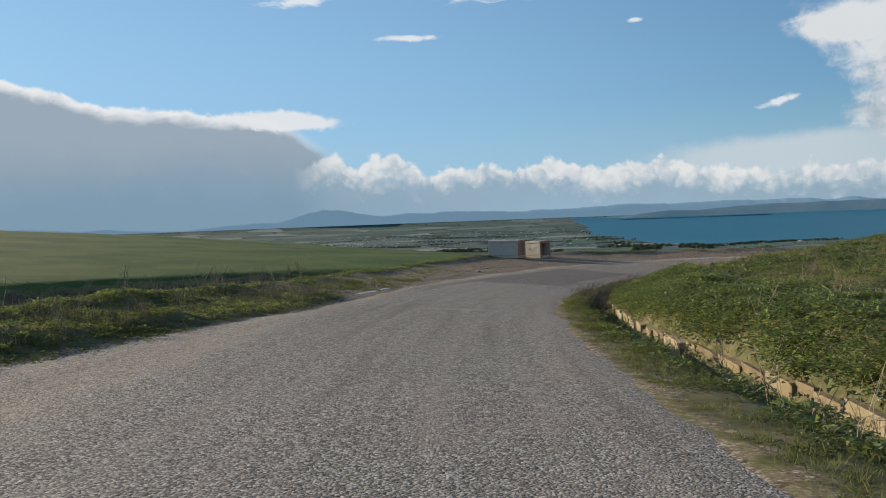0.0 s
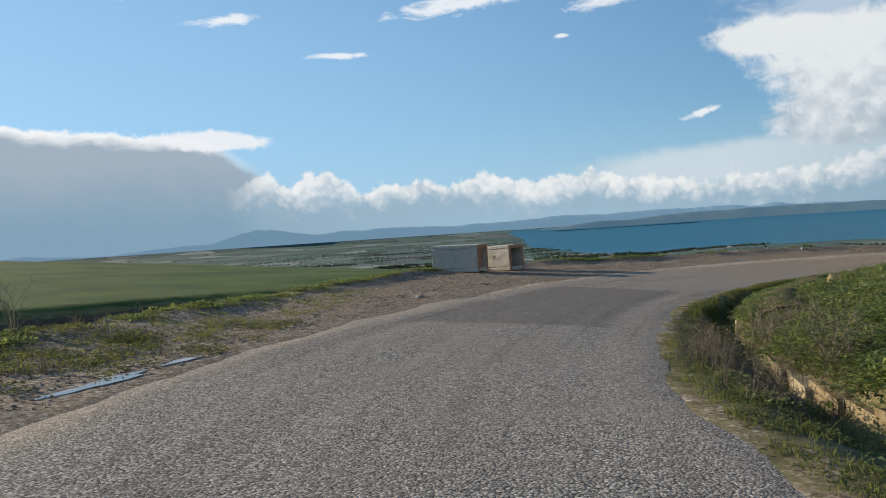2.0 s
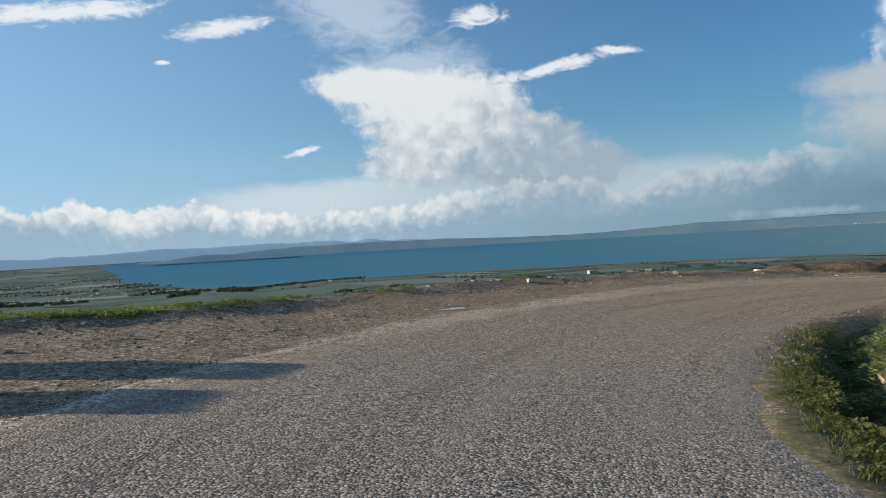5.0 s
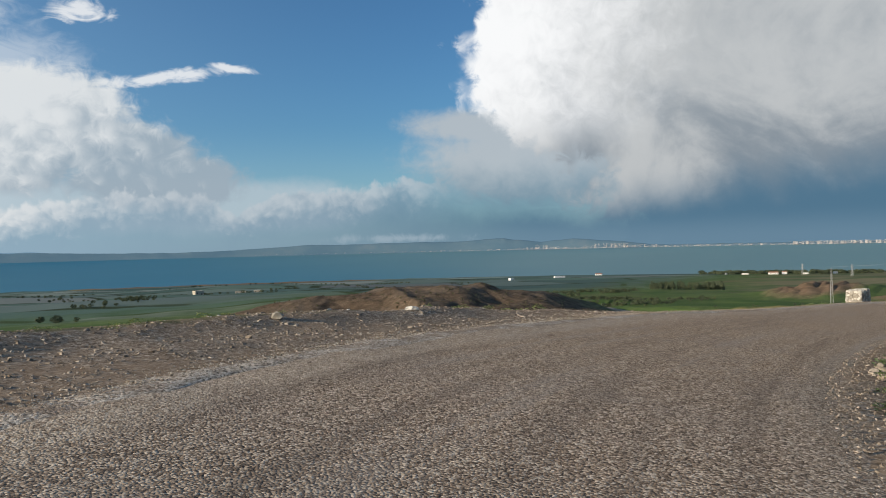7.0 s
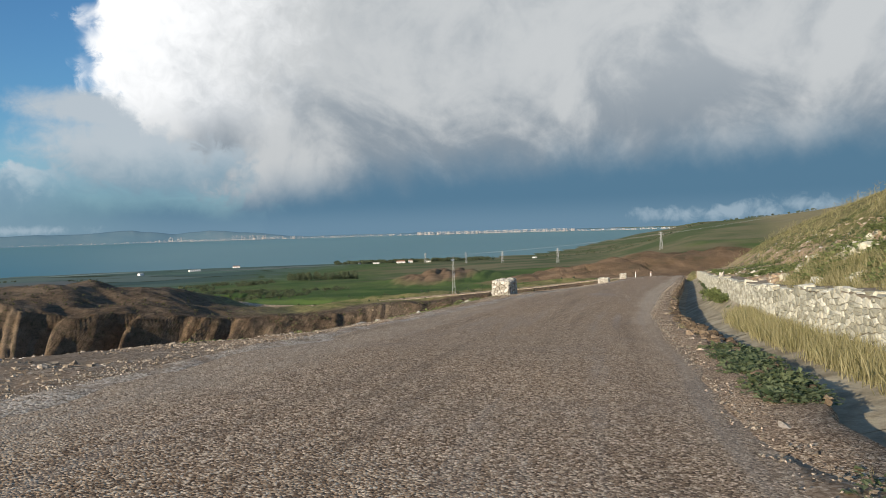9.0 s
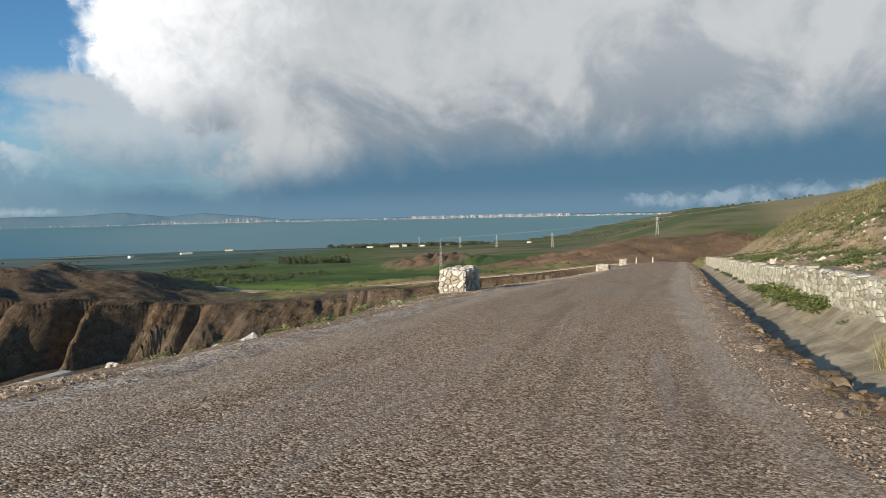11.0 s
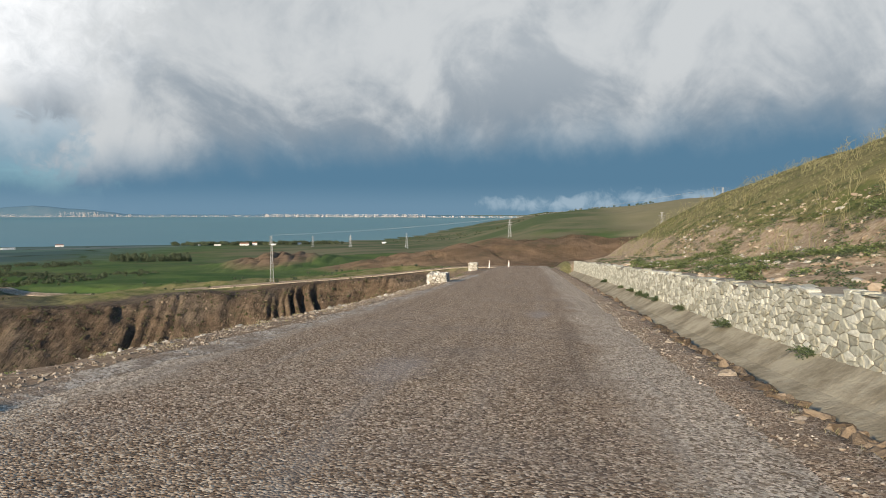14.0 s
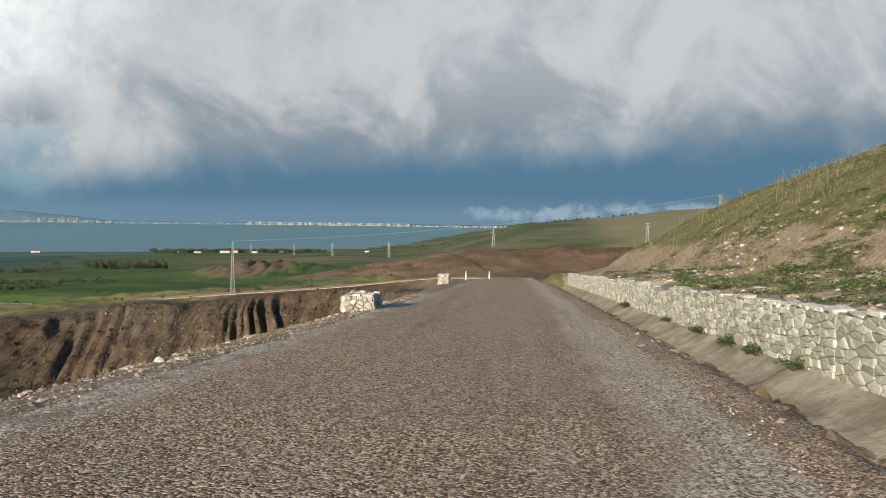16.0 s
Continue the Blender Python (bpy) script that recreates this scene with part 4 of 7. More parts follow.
    clay = np.maximum(clay, 0.9 * sstep(r, 2040, 2090) * sstep(az, 33, 37) * sstep(az, 60, 52))
    field = np.where(leg & (np.abs(u) < 45), 0.0, sstep(r, 235, 265)) * (1 - np.clip(clay * 1.4, 0, 1))
    field = np.where((az < 22) & (az > -100) & (r < 258), 0, field)
    # gully bank under the green hill: its shade put in as clay brown
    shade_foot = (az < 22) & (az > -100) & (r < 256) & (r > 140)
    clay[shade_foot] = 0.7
    tint = np.where(leg & (s > 138), sstep(u, 4.4, 4.9) * sstep(u, 14.5, 9.5), 0.0)
    return z, np.stack([gravel, grass, field, clay], -1), tint


def knots(parts):
    out = []
    for lo, hi, n in parts:
        out += list(np.linspace(lo, hi, n, endpoint=False))
    return out


def grow(start, first, ratio, end, sign):
    out, d, p = [], first, start
    while abs(p - start) < end:
        p += sign * d
        d *= ratio
        out.append(p)
    return out


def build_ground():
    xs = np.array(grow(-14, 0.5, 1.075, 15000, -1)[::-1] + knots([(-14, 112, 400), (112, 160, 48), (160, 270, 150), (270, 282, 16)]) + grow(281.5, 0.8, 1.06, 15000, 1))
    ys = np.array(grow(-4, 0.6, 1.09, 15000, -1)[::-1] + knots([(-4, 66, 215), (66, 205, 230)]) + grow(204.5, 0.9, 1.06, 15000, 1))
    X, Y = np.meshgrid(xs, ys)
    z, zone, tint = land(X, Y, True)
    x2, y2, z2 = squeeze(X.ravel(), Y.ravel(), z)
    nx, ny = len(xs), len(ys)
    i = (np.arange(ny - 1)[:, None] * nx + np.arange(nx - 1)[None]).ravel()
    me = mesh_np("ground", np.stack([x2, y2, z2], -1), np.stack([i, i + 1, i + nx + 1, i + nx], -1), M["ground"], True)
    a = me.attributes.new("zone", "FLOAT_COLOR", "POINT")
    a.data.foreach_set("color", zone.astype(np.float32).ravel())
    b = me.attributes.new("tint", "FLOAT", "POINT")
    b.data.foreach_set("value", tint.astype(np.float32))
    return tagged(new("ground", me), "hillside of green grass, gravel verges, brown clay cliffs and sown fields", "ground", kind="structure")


build_ground()


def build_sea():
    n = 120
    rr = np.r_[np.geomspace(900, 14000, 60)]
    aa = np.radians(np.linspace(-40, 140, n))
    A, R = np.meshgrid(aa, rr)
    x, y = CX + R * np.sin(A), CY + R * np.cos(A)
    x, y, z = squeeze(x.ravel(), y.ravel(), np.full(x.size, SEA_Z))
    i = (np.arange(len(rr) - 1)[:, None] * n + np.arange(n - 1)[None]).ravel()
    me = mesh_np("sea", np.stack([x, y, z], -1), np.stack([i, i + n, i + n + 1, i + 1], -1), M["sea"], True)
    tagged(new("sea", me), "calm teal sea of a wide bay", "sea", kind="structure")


build_sea()


def build_road():
    ss = np.arange(20, S_END - 1, 0.5)
    n = 26
    rows = []
    wob = (fbm(ss / 2.2, ss * 0, 3, 50) - 0.5) * 0.5
    wob2 = (fbm(ss / 1.6, ss * 0 + 9, 3, 51) - 0.5) * 0.4
    lo, hi = road_left(ss) + wob, road_right(ss) + wob2
    zr = np.interp(ss, AXIS_S, AXIS[:, 2])
    V, U = [], []
    for k in (-1, 0, *range(n + 1), n, n + 1):
        f = min(max(k / n, 0), 1)
        u = lo + (hi - lo) * f + (-0.12 if k < 0 else 0.12 if k > n else 0)
        x, y = at_su(ss, u)
        z = zr - cant(ss) * u + 0.02 - 0.035 * max(0.0, 1 - min(f, 1 - f) / 0.06) + (fbm(x / 2.5, y / 2.5, 3, 55) - 0.5) * 0.05 - (0.16 if k < 0 or k > n else 0)
        V.append(np.stack([x, y, z], -1))
        U.append(np.stack([ss, u], -1))
    w = n + 5
    cols = np.array([0, *range(2, n + 2), n + 3])
    V, U = np.stack(V, 1).reshape(-1, 3), np.stack(U, 1).reshape(-1, 2)
    i = (np.arange(len(ss) - 1)[:, None] * w + cols[None]).ravel()
    faces = np.stack([i, i + 1, i + w + 1, i + w], -1)
    me = mesh_np("road", V, faces, M["road"], True)
    uv = me.uv_layers.new(name="UVMap")
    uv.data.foreach_set("uv", U[faces.ravel()].astype(np.float32).ravel())
    tagged(new("road", me), "worn grey-brown chip-seal mountain road with loose chippings", "road", kind="structure")


build_road()


# ---------------------------------------------------------------- pieces used many times


def chamfer_box(seed, cut=0.16, jitter=0.09):
    """An irregular stone in a unit cube: 24 corners, 44 triangles."""
    rng = np.random.default_rng(seed)
    vs, idx = [], {}
    for sx in (-1, 1):
        for sy in (-1, 1):
            for sz in (-1, 1):
                c = np.array([sx, sy, sz]) * 0.5 + rng.normal(0, jitter, 3)
                for ax in range(3):
                    k = rng.uniform(0.6, 1.5) * cut
                    off = -np.array([sx, sy, sz]) * k
                    off[ax] = 0
                    idx[(sx, sy, sz, ax)] = len(vs)
                    vs.append(c + off * 0.8)
    fs = []

    def quad(a, b, c, d, want):
        n = np.cross(vs[b] - vs[a], vs[c] - vs[a])
        if n @ want < 0:
            a, b, c, d = d, c, b, a
        fs.extend([(a, b, c), (a, c, d)])

    for ax in range(3):
        o1, o2 = [k for k in range(3) if k != ax]
        for sg in (-1, 1):
            ring = []
            for p, q in ((-1, -1), (1, -1), (1, 1), (-1, 1)):
                key = [0, 0, 0]
                key[ax], key[o1], key[o2] = sg, p, q
                ring.append(idx[(*key, ax)])
            w = np.zeros(3)
            w[ax] = sg
            quad(*ring, w)
        for p in (-1, 1):
            for q in (-1, 1):
                e = []
                for t in (-1, 1):
                    key = [0, 0, 0]
                    key[ax], key[o1], key[o2] = t, p, q
                    e.append((idx[(*key, o1)], idx[(*key, o2)]))
                w = np.zeros(3)
                w[o1], w[o2] = p, q
                quad(e[0][0], e[0][1], e[1][1], e[1][0], w)
    for sx in (-1, 1):
        for sy in (-1, 1):
            for sz in (-1, 1):
                a, b, c = (idx[(sx, sy, sz, k)] for k in range(3))
                n = np.cross(vs[b] - vs[a], vs[c] - vs[a])
                fs.append((a, b, c) if n @ np.array([sx, sy, sz]) > 0 else (a, c, b))
    return np.array(vs), np.array(fs)


def rubble(rng, width, height, size, jitter=0.46, drop=0.22, squat=0.8):
    """Irregular close-fitting stones that fill a rectangle: polygons round shaken grid points."""
    nx, ny = max(2, round(width / size)), max(2, round(height / (size * squat)))
    dx, dy = width / nx, height / ny
    seed = np.array([[((i + 0.5 + (0.5 if j % 2 else 0.0) * 0.8 - 0.2 + rng.uniform(-jitter, jitter)) * dx, (j + 0.5 + rng.uniform(-jitter, jitter)) * dy) for i in range(-2, nx + 2)] for j in range(-1, ny + 1)])
    seed[rng.uniform(size=seed.shape[:2]) < drop] = -9.0
    out = []
    for j in range(1, ny + 1):
        for i in range(1, nx + 3):
            c = seed[j, i]
            if not (0 <= c[0] <= width and 0 <= c[1] <= height):
                continue
            poly = [np.array(v, float) for v in ((0, 0), (width, 0), (width, height), (0, height))]
            for b in range(max(0, j - 3), min(ny + 2, j + 4)):
                for a in range(max(0, i - 3), min(nx + 4, i + 4)):
                    q = seed[b, a]
                    if (a, b) == (i, j) or not (0 <= q[0] <= width and 0 <= q[1] <= height):
                        continue
                    n, m = q - c, (q + c) / 2
                    side = [float((v - m) @ n) for v in poly]
                    cut = []
                    for k in range(len(poly)):
                        p0, p1, s0, s1 = poly[k - 1], poly[k], side[k - 1], side[k]
                        if s0 * s1 < 0:
                            cut.append(p0 + (p1 - p0) * (s0 / (s0 - s1)))
                        if s1 <= 0:
                            cut.append(p1)
                    poly = cut
                    if len(poly) < 3:
                        break
                if len(poly) < 3:
                    break
            if len(poly) >= 3:
                out.append((c, np.array(poly)))
    return out


def rubble_stone(rng, centre, poly, place, proud=0.022, gap=0.009):
    """One stone of such a face; place(q, h, out) sets it in space, out pointing off the wall."""
    mid = poly.mean(0)
    reach = max(0.03, float(np.median(np.hypot(*(poly - mid).T))))
    k = len(poly)
    lift = proud * rng.uniform(0.5, 1.4)
    lean = rng.normal(0, 0.006, 2) / reach
    V = []
    wob = rng.uniform(0.90, 1.03, k)
    for scale, out in ((1 - gap / reach, -0.06), (1 - gap / reach, lift * 0.3), (0.78 - gap / reach, lift)):
        for p, fw in zip(poly, wob):
            q = mid + (p - mid) * scale * fw
            V.append(place(q[0], q[1], out + (float((q - mid) @ lean) + rng.normal(0, 0.12) * lift if out > 0 else 0.0)))
    V.append(place(mid[0], mid[1], lift * 1.15))
    F = []
    for r in (0, 1):
        for i in range(k):
            a, b = r * k + i, r * k + (i + 1) % k
            F += [(a, b, b + k), (a, b + k, a + k)]
    F += [(2 * k + i, 2 * k + (i + 1) % k, 3 * k) for i in range(k)]
    return np.array(V), np.array(F)


STONES = [chamfer_box(k, 0.13, 0.05) for k in range(12)]
LUMPS = [chamfer_box(100 + k, 0.3, 0.12) for k in range(8)]


def pebble(seed):
    rng = np.random.default_rng(seed)
    v = np.array([(1, 0, 0), (-1, 0, 0), (0, 1, 0), (0, -1, 0), (0, 0, 1), (0, 0, -1)], float) * 0.5 + rng.normal(0, 0.1, (6, 3))
    f = np.array([(0, 2, 4), (2, 1, 4), (1, 3, 4), (3, 0, 4), (2, 0, 5), (1, 2, 5), (3, 1, 5), (0, 3, 5)])
    return v, f


def leaves(seed, n, radius, height, size, up=0.5):
    """A low clump of folded leaves."""
    rng = np.random.default_rng(seed)
    V, F = [], []
    for k in range(n):
        a, q = rng.uniform(0, math.tau), math.sqrt(rng.uniform(0, 1))
        c = np.array([math.cos(a) * q * radius, math.sin(a) * q * radius, height * (1 - q * q * 0.75) * rng.uniform(0.45, 1.0)])
        d = np.array([math.cos(a + rng.normal(0, 0.8)), math.sin(a + rng.normal(0, 0.8)), rng.uniform(-0.25, up)])
        d /= np.linalg.norm(d)
        w = np.cross(d, (0, 0, 1))
        w /= np.linalg.norm(w)
        n2 = np.cross(w, d)
        L = size * rng.uniform(0.6, 1.3)
        b = len(V)
        V += [c, c + d * L * 0.55 + w * L * 0.42 + n2 * L * 0.12, c + d * L - n2 * L * 0.1, c + d * L * 0.55 - w * L * 0.42 + n2 * L * 0.12]
        F += [(b, b + 1, b + 2), (b, b + 2, b + 3)]
    return np.array(V), np.array(F)


def blades(seed, n, radius, height, width, lean=0.35):
    rng = np.random.default_rng(seed)
    V, F = [], []
    for k in range(n):
        a, q = rng.uniform(0, math.tau), rng.uniform(0, radius)
        c = np.array([math.cos(a) * q, math.sin(a) * q, -0.02])
        h = height * rng.uniform(0.5, 1.15)
        tip = c + np.array([rng.normal(0, lean) * h, rng.normal(0, lean) * h, h])
        t = rng.uniform(0, math.tau)
        w = np.array([math.cos(t), math.sin(t), 0]) * width
        b = len(V)
        mid = (c + tip) / 2 + np.array([0, 0, 0.12 * h])
        V += [c - w, c + w, mid + w * 0.8, mid - w * 0.8, tip]
        F += [(b, b + 1, b + 2), (b, b + 2, b + 3), (b + 3, b + 2, b + 4)]
    return np.array(V), np.array(F)


def twigs(seed, n, height, spread, r=0.006, side=3):
    """Dead upright stems with side twigs, three-sided bars."""
    rng = np.random.default_rng(seed)
    V, F = [], []

    def bar(a, b, ra, rb):
        d = (b - a) / (np.linalg.norm(b - a) + 1e-9)
        e = np.cross(d, (0.31, 0.52, 0.79))
        e /= np.linalg.norm(e)
        f = np.cross(d, e)
        k0 = len(V)
        for p, q in ((a, ra), (b, rb)):
            for k in range(3):
                V.append(p + (e * math.cos(k * 2.094) + f * math.sin(k * 2.094)) * q)
        for k in range(3):
            m = (k + 1) % 3
            F.extend([(k0 + k, k0 + m, k0 + 3 + m), (k0 + k, k0 + 3 + m, k0 + 3 + k)])

    for k in range(n):
        a = rng.uniform(0, math.tau)
        p0 = np.array([math.cos(a), math.sin(a), 0]) * rng.uniform(0, spread * 0.4)
        h = height * rng.uniform(0.55, 1.1)
        p1 = p0 + np.array([rng.normal(0, 0.16) * h, rng.normal(0, 0.16) * h, h * 0.55])
        p2 = p1 + np.array([rng.normal(0, 0.22) * h, rng.normal(0, 0.22) * h, h * 0.45])
        bar(p0 - np.array([0, 0, 0.05]), p1, r, r * 0.8)
        bar(p1, p2, r * 0.8, r * 0.5)
        for j in range(side):
            q = p1 + (p2 - p1) * rng.uniform(-0.5, 0.95)
            bar(q, q + np.array([rng.normal(0, 0.2), rng.normal(0, 0.2), rng.uniform(0.02, 0.28)]) * h * 0.8, r * 0.6, r * 0.4)
    return np.array(V), np.array(F)


def spread(templates, pos, size, turn=None, tilt=0.0, seed=0):
    """Many turned, scaled copies of the templates in one pair of arrays."""
    rng = np.random.default_rng(seed)
    pos = np.asarray(pos, float)
    size = np.asarray(size, float)
    if size.ndim == 1:
        size = np.repeat(size[:, None], 3, 1)
    n = len(pos)
    turn = rng.uniform(0, math.tau, n) if turn is None else np.asarray(turn, float)
    tx, ty = rng.normal(0, 1, n) * tilt, rng.normal(0, 1, n) * tilt
    which = rng.integers(0, len(templates), n)
    V, F, base = [], [], 0
    for k, (tv, tf) in enumerate(templates):
        q = np.where(which == k)[0]
        if not len(q):
            continue
        v = tv[None] * size[q][:, None, :]
        c, s = np.cos(turn[q])[:, None], np.sin(turn[q])[:, None]
        x, y, z = v[..., 0] * c - v[..., 1] * s, v[..., 0] * s + v[..., 1] * c, v[..., 2]
        z2 = z + x * tx[q][:, None] + y * ty[q][:, None]
        v = np.stack([x - z * tx[q][:, None], y - z * ty[q][:, None], z2], -1) + pos[q][:, None, :]
        V.append(v.reshape(-1, 3))
        F.append((tf[None] + (np.arange(len(q)) * len(tv))[:, None, None] + base).reshape(-1, 3))
        base += len(q) * len(tv)
    return np.concatenate(V), np.concatenate(F)


def stuff(name, templates, pos, size, mat, label, category, parent=None, **kw):
    V, F = spread(templates, pos, size, **kw)
    ob = new(name, mesh_np(name, V, F, mat))
    if parent is not None:
        ob.parent = parent
        return tagged(ob, label, kind="stuff")
    return tagged(ob, label, category, kind="stuff")


def on_su(s, u, lift=0.0):
    x, y = at_su(s, u)
    return np.stack([x, y, land(x, y) + lift], -1)


def pole_to(az, r, eye=(CX, CY)):
    a = np.radians(az)
    return eye[0] + r * np.sin(a), eye[1] + r * np.cos(a)


# ---------------------------------------------------------------- retaining wall and ditch along the straight
WALL_S0, WALL_S1, WALL_U = 137.2, 256.0, 4.78


def wall_top(s):
    return 0.80 + 0.07 * sstep(s, 205, 168) + 0.14 * (vnoise(np.asarray(s) / 3.0, np.asarray(s) * 0, 60) - 0.5) + 0.16 * (vnoise(np.asarray(s) / 0.8, np.asarray(s) * 0, 61) - 0.5) + 0.05 * sstep(s, 152, 144)


def strip(name, ss, profile, mat, label, category, parent=None, smooth=False):
    """A band swept along the road: profile(s) gives rows of (u, height over the line)."""
    zr = np.interp(ss, AXIS_S, AXIS[:, 2])
    prof = np.array([profile(s) for s in ss])
    n = prof.shape[1]
    V = []
    for k in range(n):
        x, y = at_su(ss, prof[:, k, 0])
        V.append(np.stack([x, y, zr + prof[:, k, 1]], -1))
    V = np.stack(V, 1).reshape(-1, 3)
    i = (np.arange(len(ss) - 1)[:, None] * n + np.arange(n - 1)[None]).ravel()
    F = np.stack([i, i + 1, i + n + 1, i + n], -1)
    ob = new(name, mesh_np(name, V, F, mat, smooth))
    if parent is None:
        return tagged(ob, label, category, kind="structure")
    ob.parent = parent
    return ob


BED = 2.7       # the wall's stones are this much longer than high


def build_wall():
    def prof(s):
        h = float(wall_top(s))
        return [(WALL_U - 0.004, -0.75), (WALL_U + 0.012, h - 0.05), (WALL_U + 0.16, h), (WALL_U + 0.75, h + 0.02), (WALL_U + 0.95, h - 0.06), (WALL_U + 0.95, -0.75)]
    core = strip("retaining_wall", np.arange(WALL_S0, WALL_S1, 0.6), prof, M["claymortar"], "low rubble retaining wall of whitish stone beside the ditch", "wall")
    rng = np.random.default_rng(21)
    zlow = -0.5

    def place(q, h, out):
        st = WALL_S0 + q
        x, y = at_su(st, WALL_U - 0.002 - out)
        return np.array([float(x), float(y), float(np.interp(st, AXIS_S, AXIS[:, 2])) + zlow + h])

    V, F, count, base = [], [], 0, 0
    for k0 in range(6):
        q0, q1 = (WALL_S1 - WALL_S0 - 0.6) * k0 / 6, (WALL_S1 - WALL_S0 - 0.6) * (k0 + 1) / 6
        for c, poly in rubble(rng, (q1 - q0) / BED, 1.5, 0.115, 0.44, 0.18, 0.9):
            c, poly = c * (BED, 1), poly * (BED, 1) + (q0, 0)
            top_h = wall_top(WALL_S0 + poly[:, 0]) - zlow - 0.005
            if c[1] > wall_top(WALL_S0 + q0 + c[0]) - zlow - 0.03:
                continue
            poly[:, 1] = np.minimum(poly[:, 1], top_h)
            v, f = rubble_stone(rng, c, poly, place, 0.02, 0.007)
            if 171.0 < WALL_S0 + q0 + c[0] < 186.0 and count < 300 and c[1] > 0.35:
                ob = new("stone", mesh_np("stone", v, f, M["wallstone"]))
                ob.parent = core
                count += 1
            else:
                V.append(v)
                F.append(f + base)
                base += len(v)
    ob = new("wall_stones", mesh_np("wall_stones", np.concatenate(V), np.concatenate(F), M["wallstone"]))
    ob.parent = core
    tagged(ob, kind="stuff")
    # flat capping stones
    sp, q = [], WALL_S0
    while q < WALL_S1 - 0.4:
        w = rng.uniform(0.25, 0.6)
        sp.append((q + w / 2, w * rng.uniform(0.8, 1.0), rng.uniform(0.15, 0.4), rng.uniform(0.03, 0.10)))
        q += w + 0.02
    sp = np.array(sp)
    x, y = at_su(sp[:, 0], WALL_U - 0.012 + sp[:, 2] / 2)
    turn = np.arctan2(np.interp(sp[:, 0], AXIS_S, TANG[:, 1]), np.interp(sp[:, 0], AXIS_S, TANG[:, 0])) + rng.normal(0, 0.03, len(sp))
    pos = np.stack([x, y, np.interp(sp[:, 0], AXIS_S, AXIS[:, 2]) + wall_top(sp[:, 0]) - 0.01 + rng.normal(0, 0.012, len(sp))], -1)
    stuff("capping_stones", STONES, pos, sp[:, 1:], M["wallstone"], "", "", parent=core, turn=turn, tilt=0.06, seed=5)


def build_ditch():
    """Cast concrete channel in lengths of about four metres."""
    top = tagged(new("ditch", None), "shallow concrete roadside ditch, silted and cracked", "ditch", kind="structure")
    s = 135.0
    rng = np.random.default_rng(3)
    k = 0
    while s < 252:
        e = s + rng.uniform(3.6, 4.4)
        drop = rng.normal(0, 0.004)

        def prof(q):
            r = float(road_right(q))
            bank = 0.24 * float(sstep(q, 184, 171))
            lift = 0.22 * float(sstep(q, 160, 148))
            return [(r + 0.40, -0.24 + drop), (r + 0.48, -0.21 + drop), (r + 0.54, -0.74 + lift + drop), (r + 0.95, -0.84 + lift + drop), (WALL_U - 0.55, -0.52 + 0.5 * bank + 0.5 * lift + drop), (WALL_U + 0.02, -0.17 + bank + drop), (WALL_U + 0.03, -0.72), (r + 0.84, -0.98), (r + 0.40, -0.98), (r + 0.40, -0.24 + drop)]
        strip("channel_slab", np.linspace(s + 0.002, e - 0.002, 6), prof, M["ditch"], "", "", parent=top)
        s = e
        k += 1


def build_kerb():
    """Broken stone edging of the grassed ditch on the first leg and in the bend."""
    top = tagged(new("ditch_edging", None), "broken ochre stone edging of a grassed roadside ditch", "kerb", kind="structure")
    rng = np.random.default_rng(9)
    shared = [mesh_np("edging_stone", v, f, M["edging"]) for v, f in (chamfer_box(300 + k, 0.05, 0.016) for k in range(8))]
    for s0, s1 in ((52, 89), (94, 114)):
        s = s0
        while s < s1:
            w = rng.uniform(0.5, 1.3)
            c = s + w / 2
            u = float(kerb_u(c)) - 0.02 + rng.normal(0, 0.025)
            x, y = at_su(c, u)
            zr = float(np.interp(c, AXIS_S, AXIS[:, 2]) - cant(c) * u)
            t = float(np.arctan2(np.interp(c, AXIS_S, TANG[:, 1]), np.interp(c, AXIS_S, TANG[:, 0])))
            low = rng.uniform(0, 0.05) if rng.uniform() > 0.25 else rng.uniform(0.05, 0.18)
            ob = new("edging_stone", shared[int(rng.integers(0, 8))])
            ob.matrix_world = Matrix.LocRotScale((float(x), float(y), zr - 0.26 - low / 2), Euler((rng.normal(0, 0.02), rng.normal(0, 0.015), t + rng.normal(0, 0.012))), (w * 1.04, 0.24, 0.54 - low))
            ob.parent = top
            s += w


def build_bank_face():
    """Soil that leans on the back of the stone edging."""
    for s0, s1 in ((52.0, 89.0), (94.0, 114.0)):
        ss = np.arange(s0, s1, 0.3)
        ku, zr = kerb_u(ss), np.interp(ss, AXIS_S, AXIS[:, 2])
        up = land(*at_su(ss, ku + 1.25)) - zr
        wob = fbm(ss / 0.6, ss * 0, 3, 98) - 0.5

        def prof(q):
            k, h, w = float(kerb_u(q)), float(np.interp(q, ss, up)), float(np.interp(q, ss, wob))
            e = -float(cant(q)) * k
            rows = [(k - 0.02, e - 0.12), (k + 0.06, e + 0.02 + 0.10 * w), (k + 0.30, e + 0.24 + 0.14 * w), (k + 0.65, 0), (k + 1.0, 0), (k + 1.3, h - 0.02)]
            for j in (3, 4):
                f = (rows[j][0] - k - 0.30) / 0.95
                rows[j] = (rows[j][0], (e + 0.24) * (1 - f) + h * f + 0.10 + 0.12 * w)
            return rows
        strip("bank_soil", ss, prof, M["banksoil"], "mossy brown soil leaning on the stone edging", "bank", smooth=True)


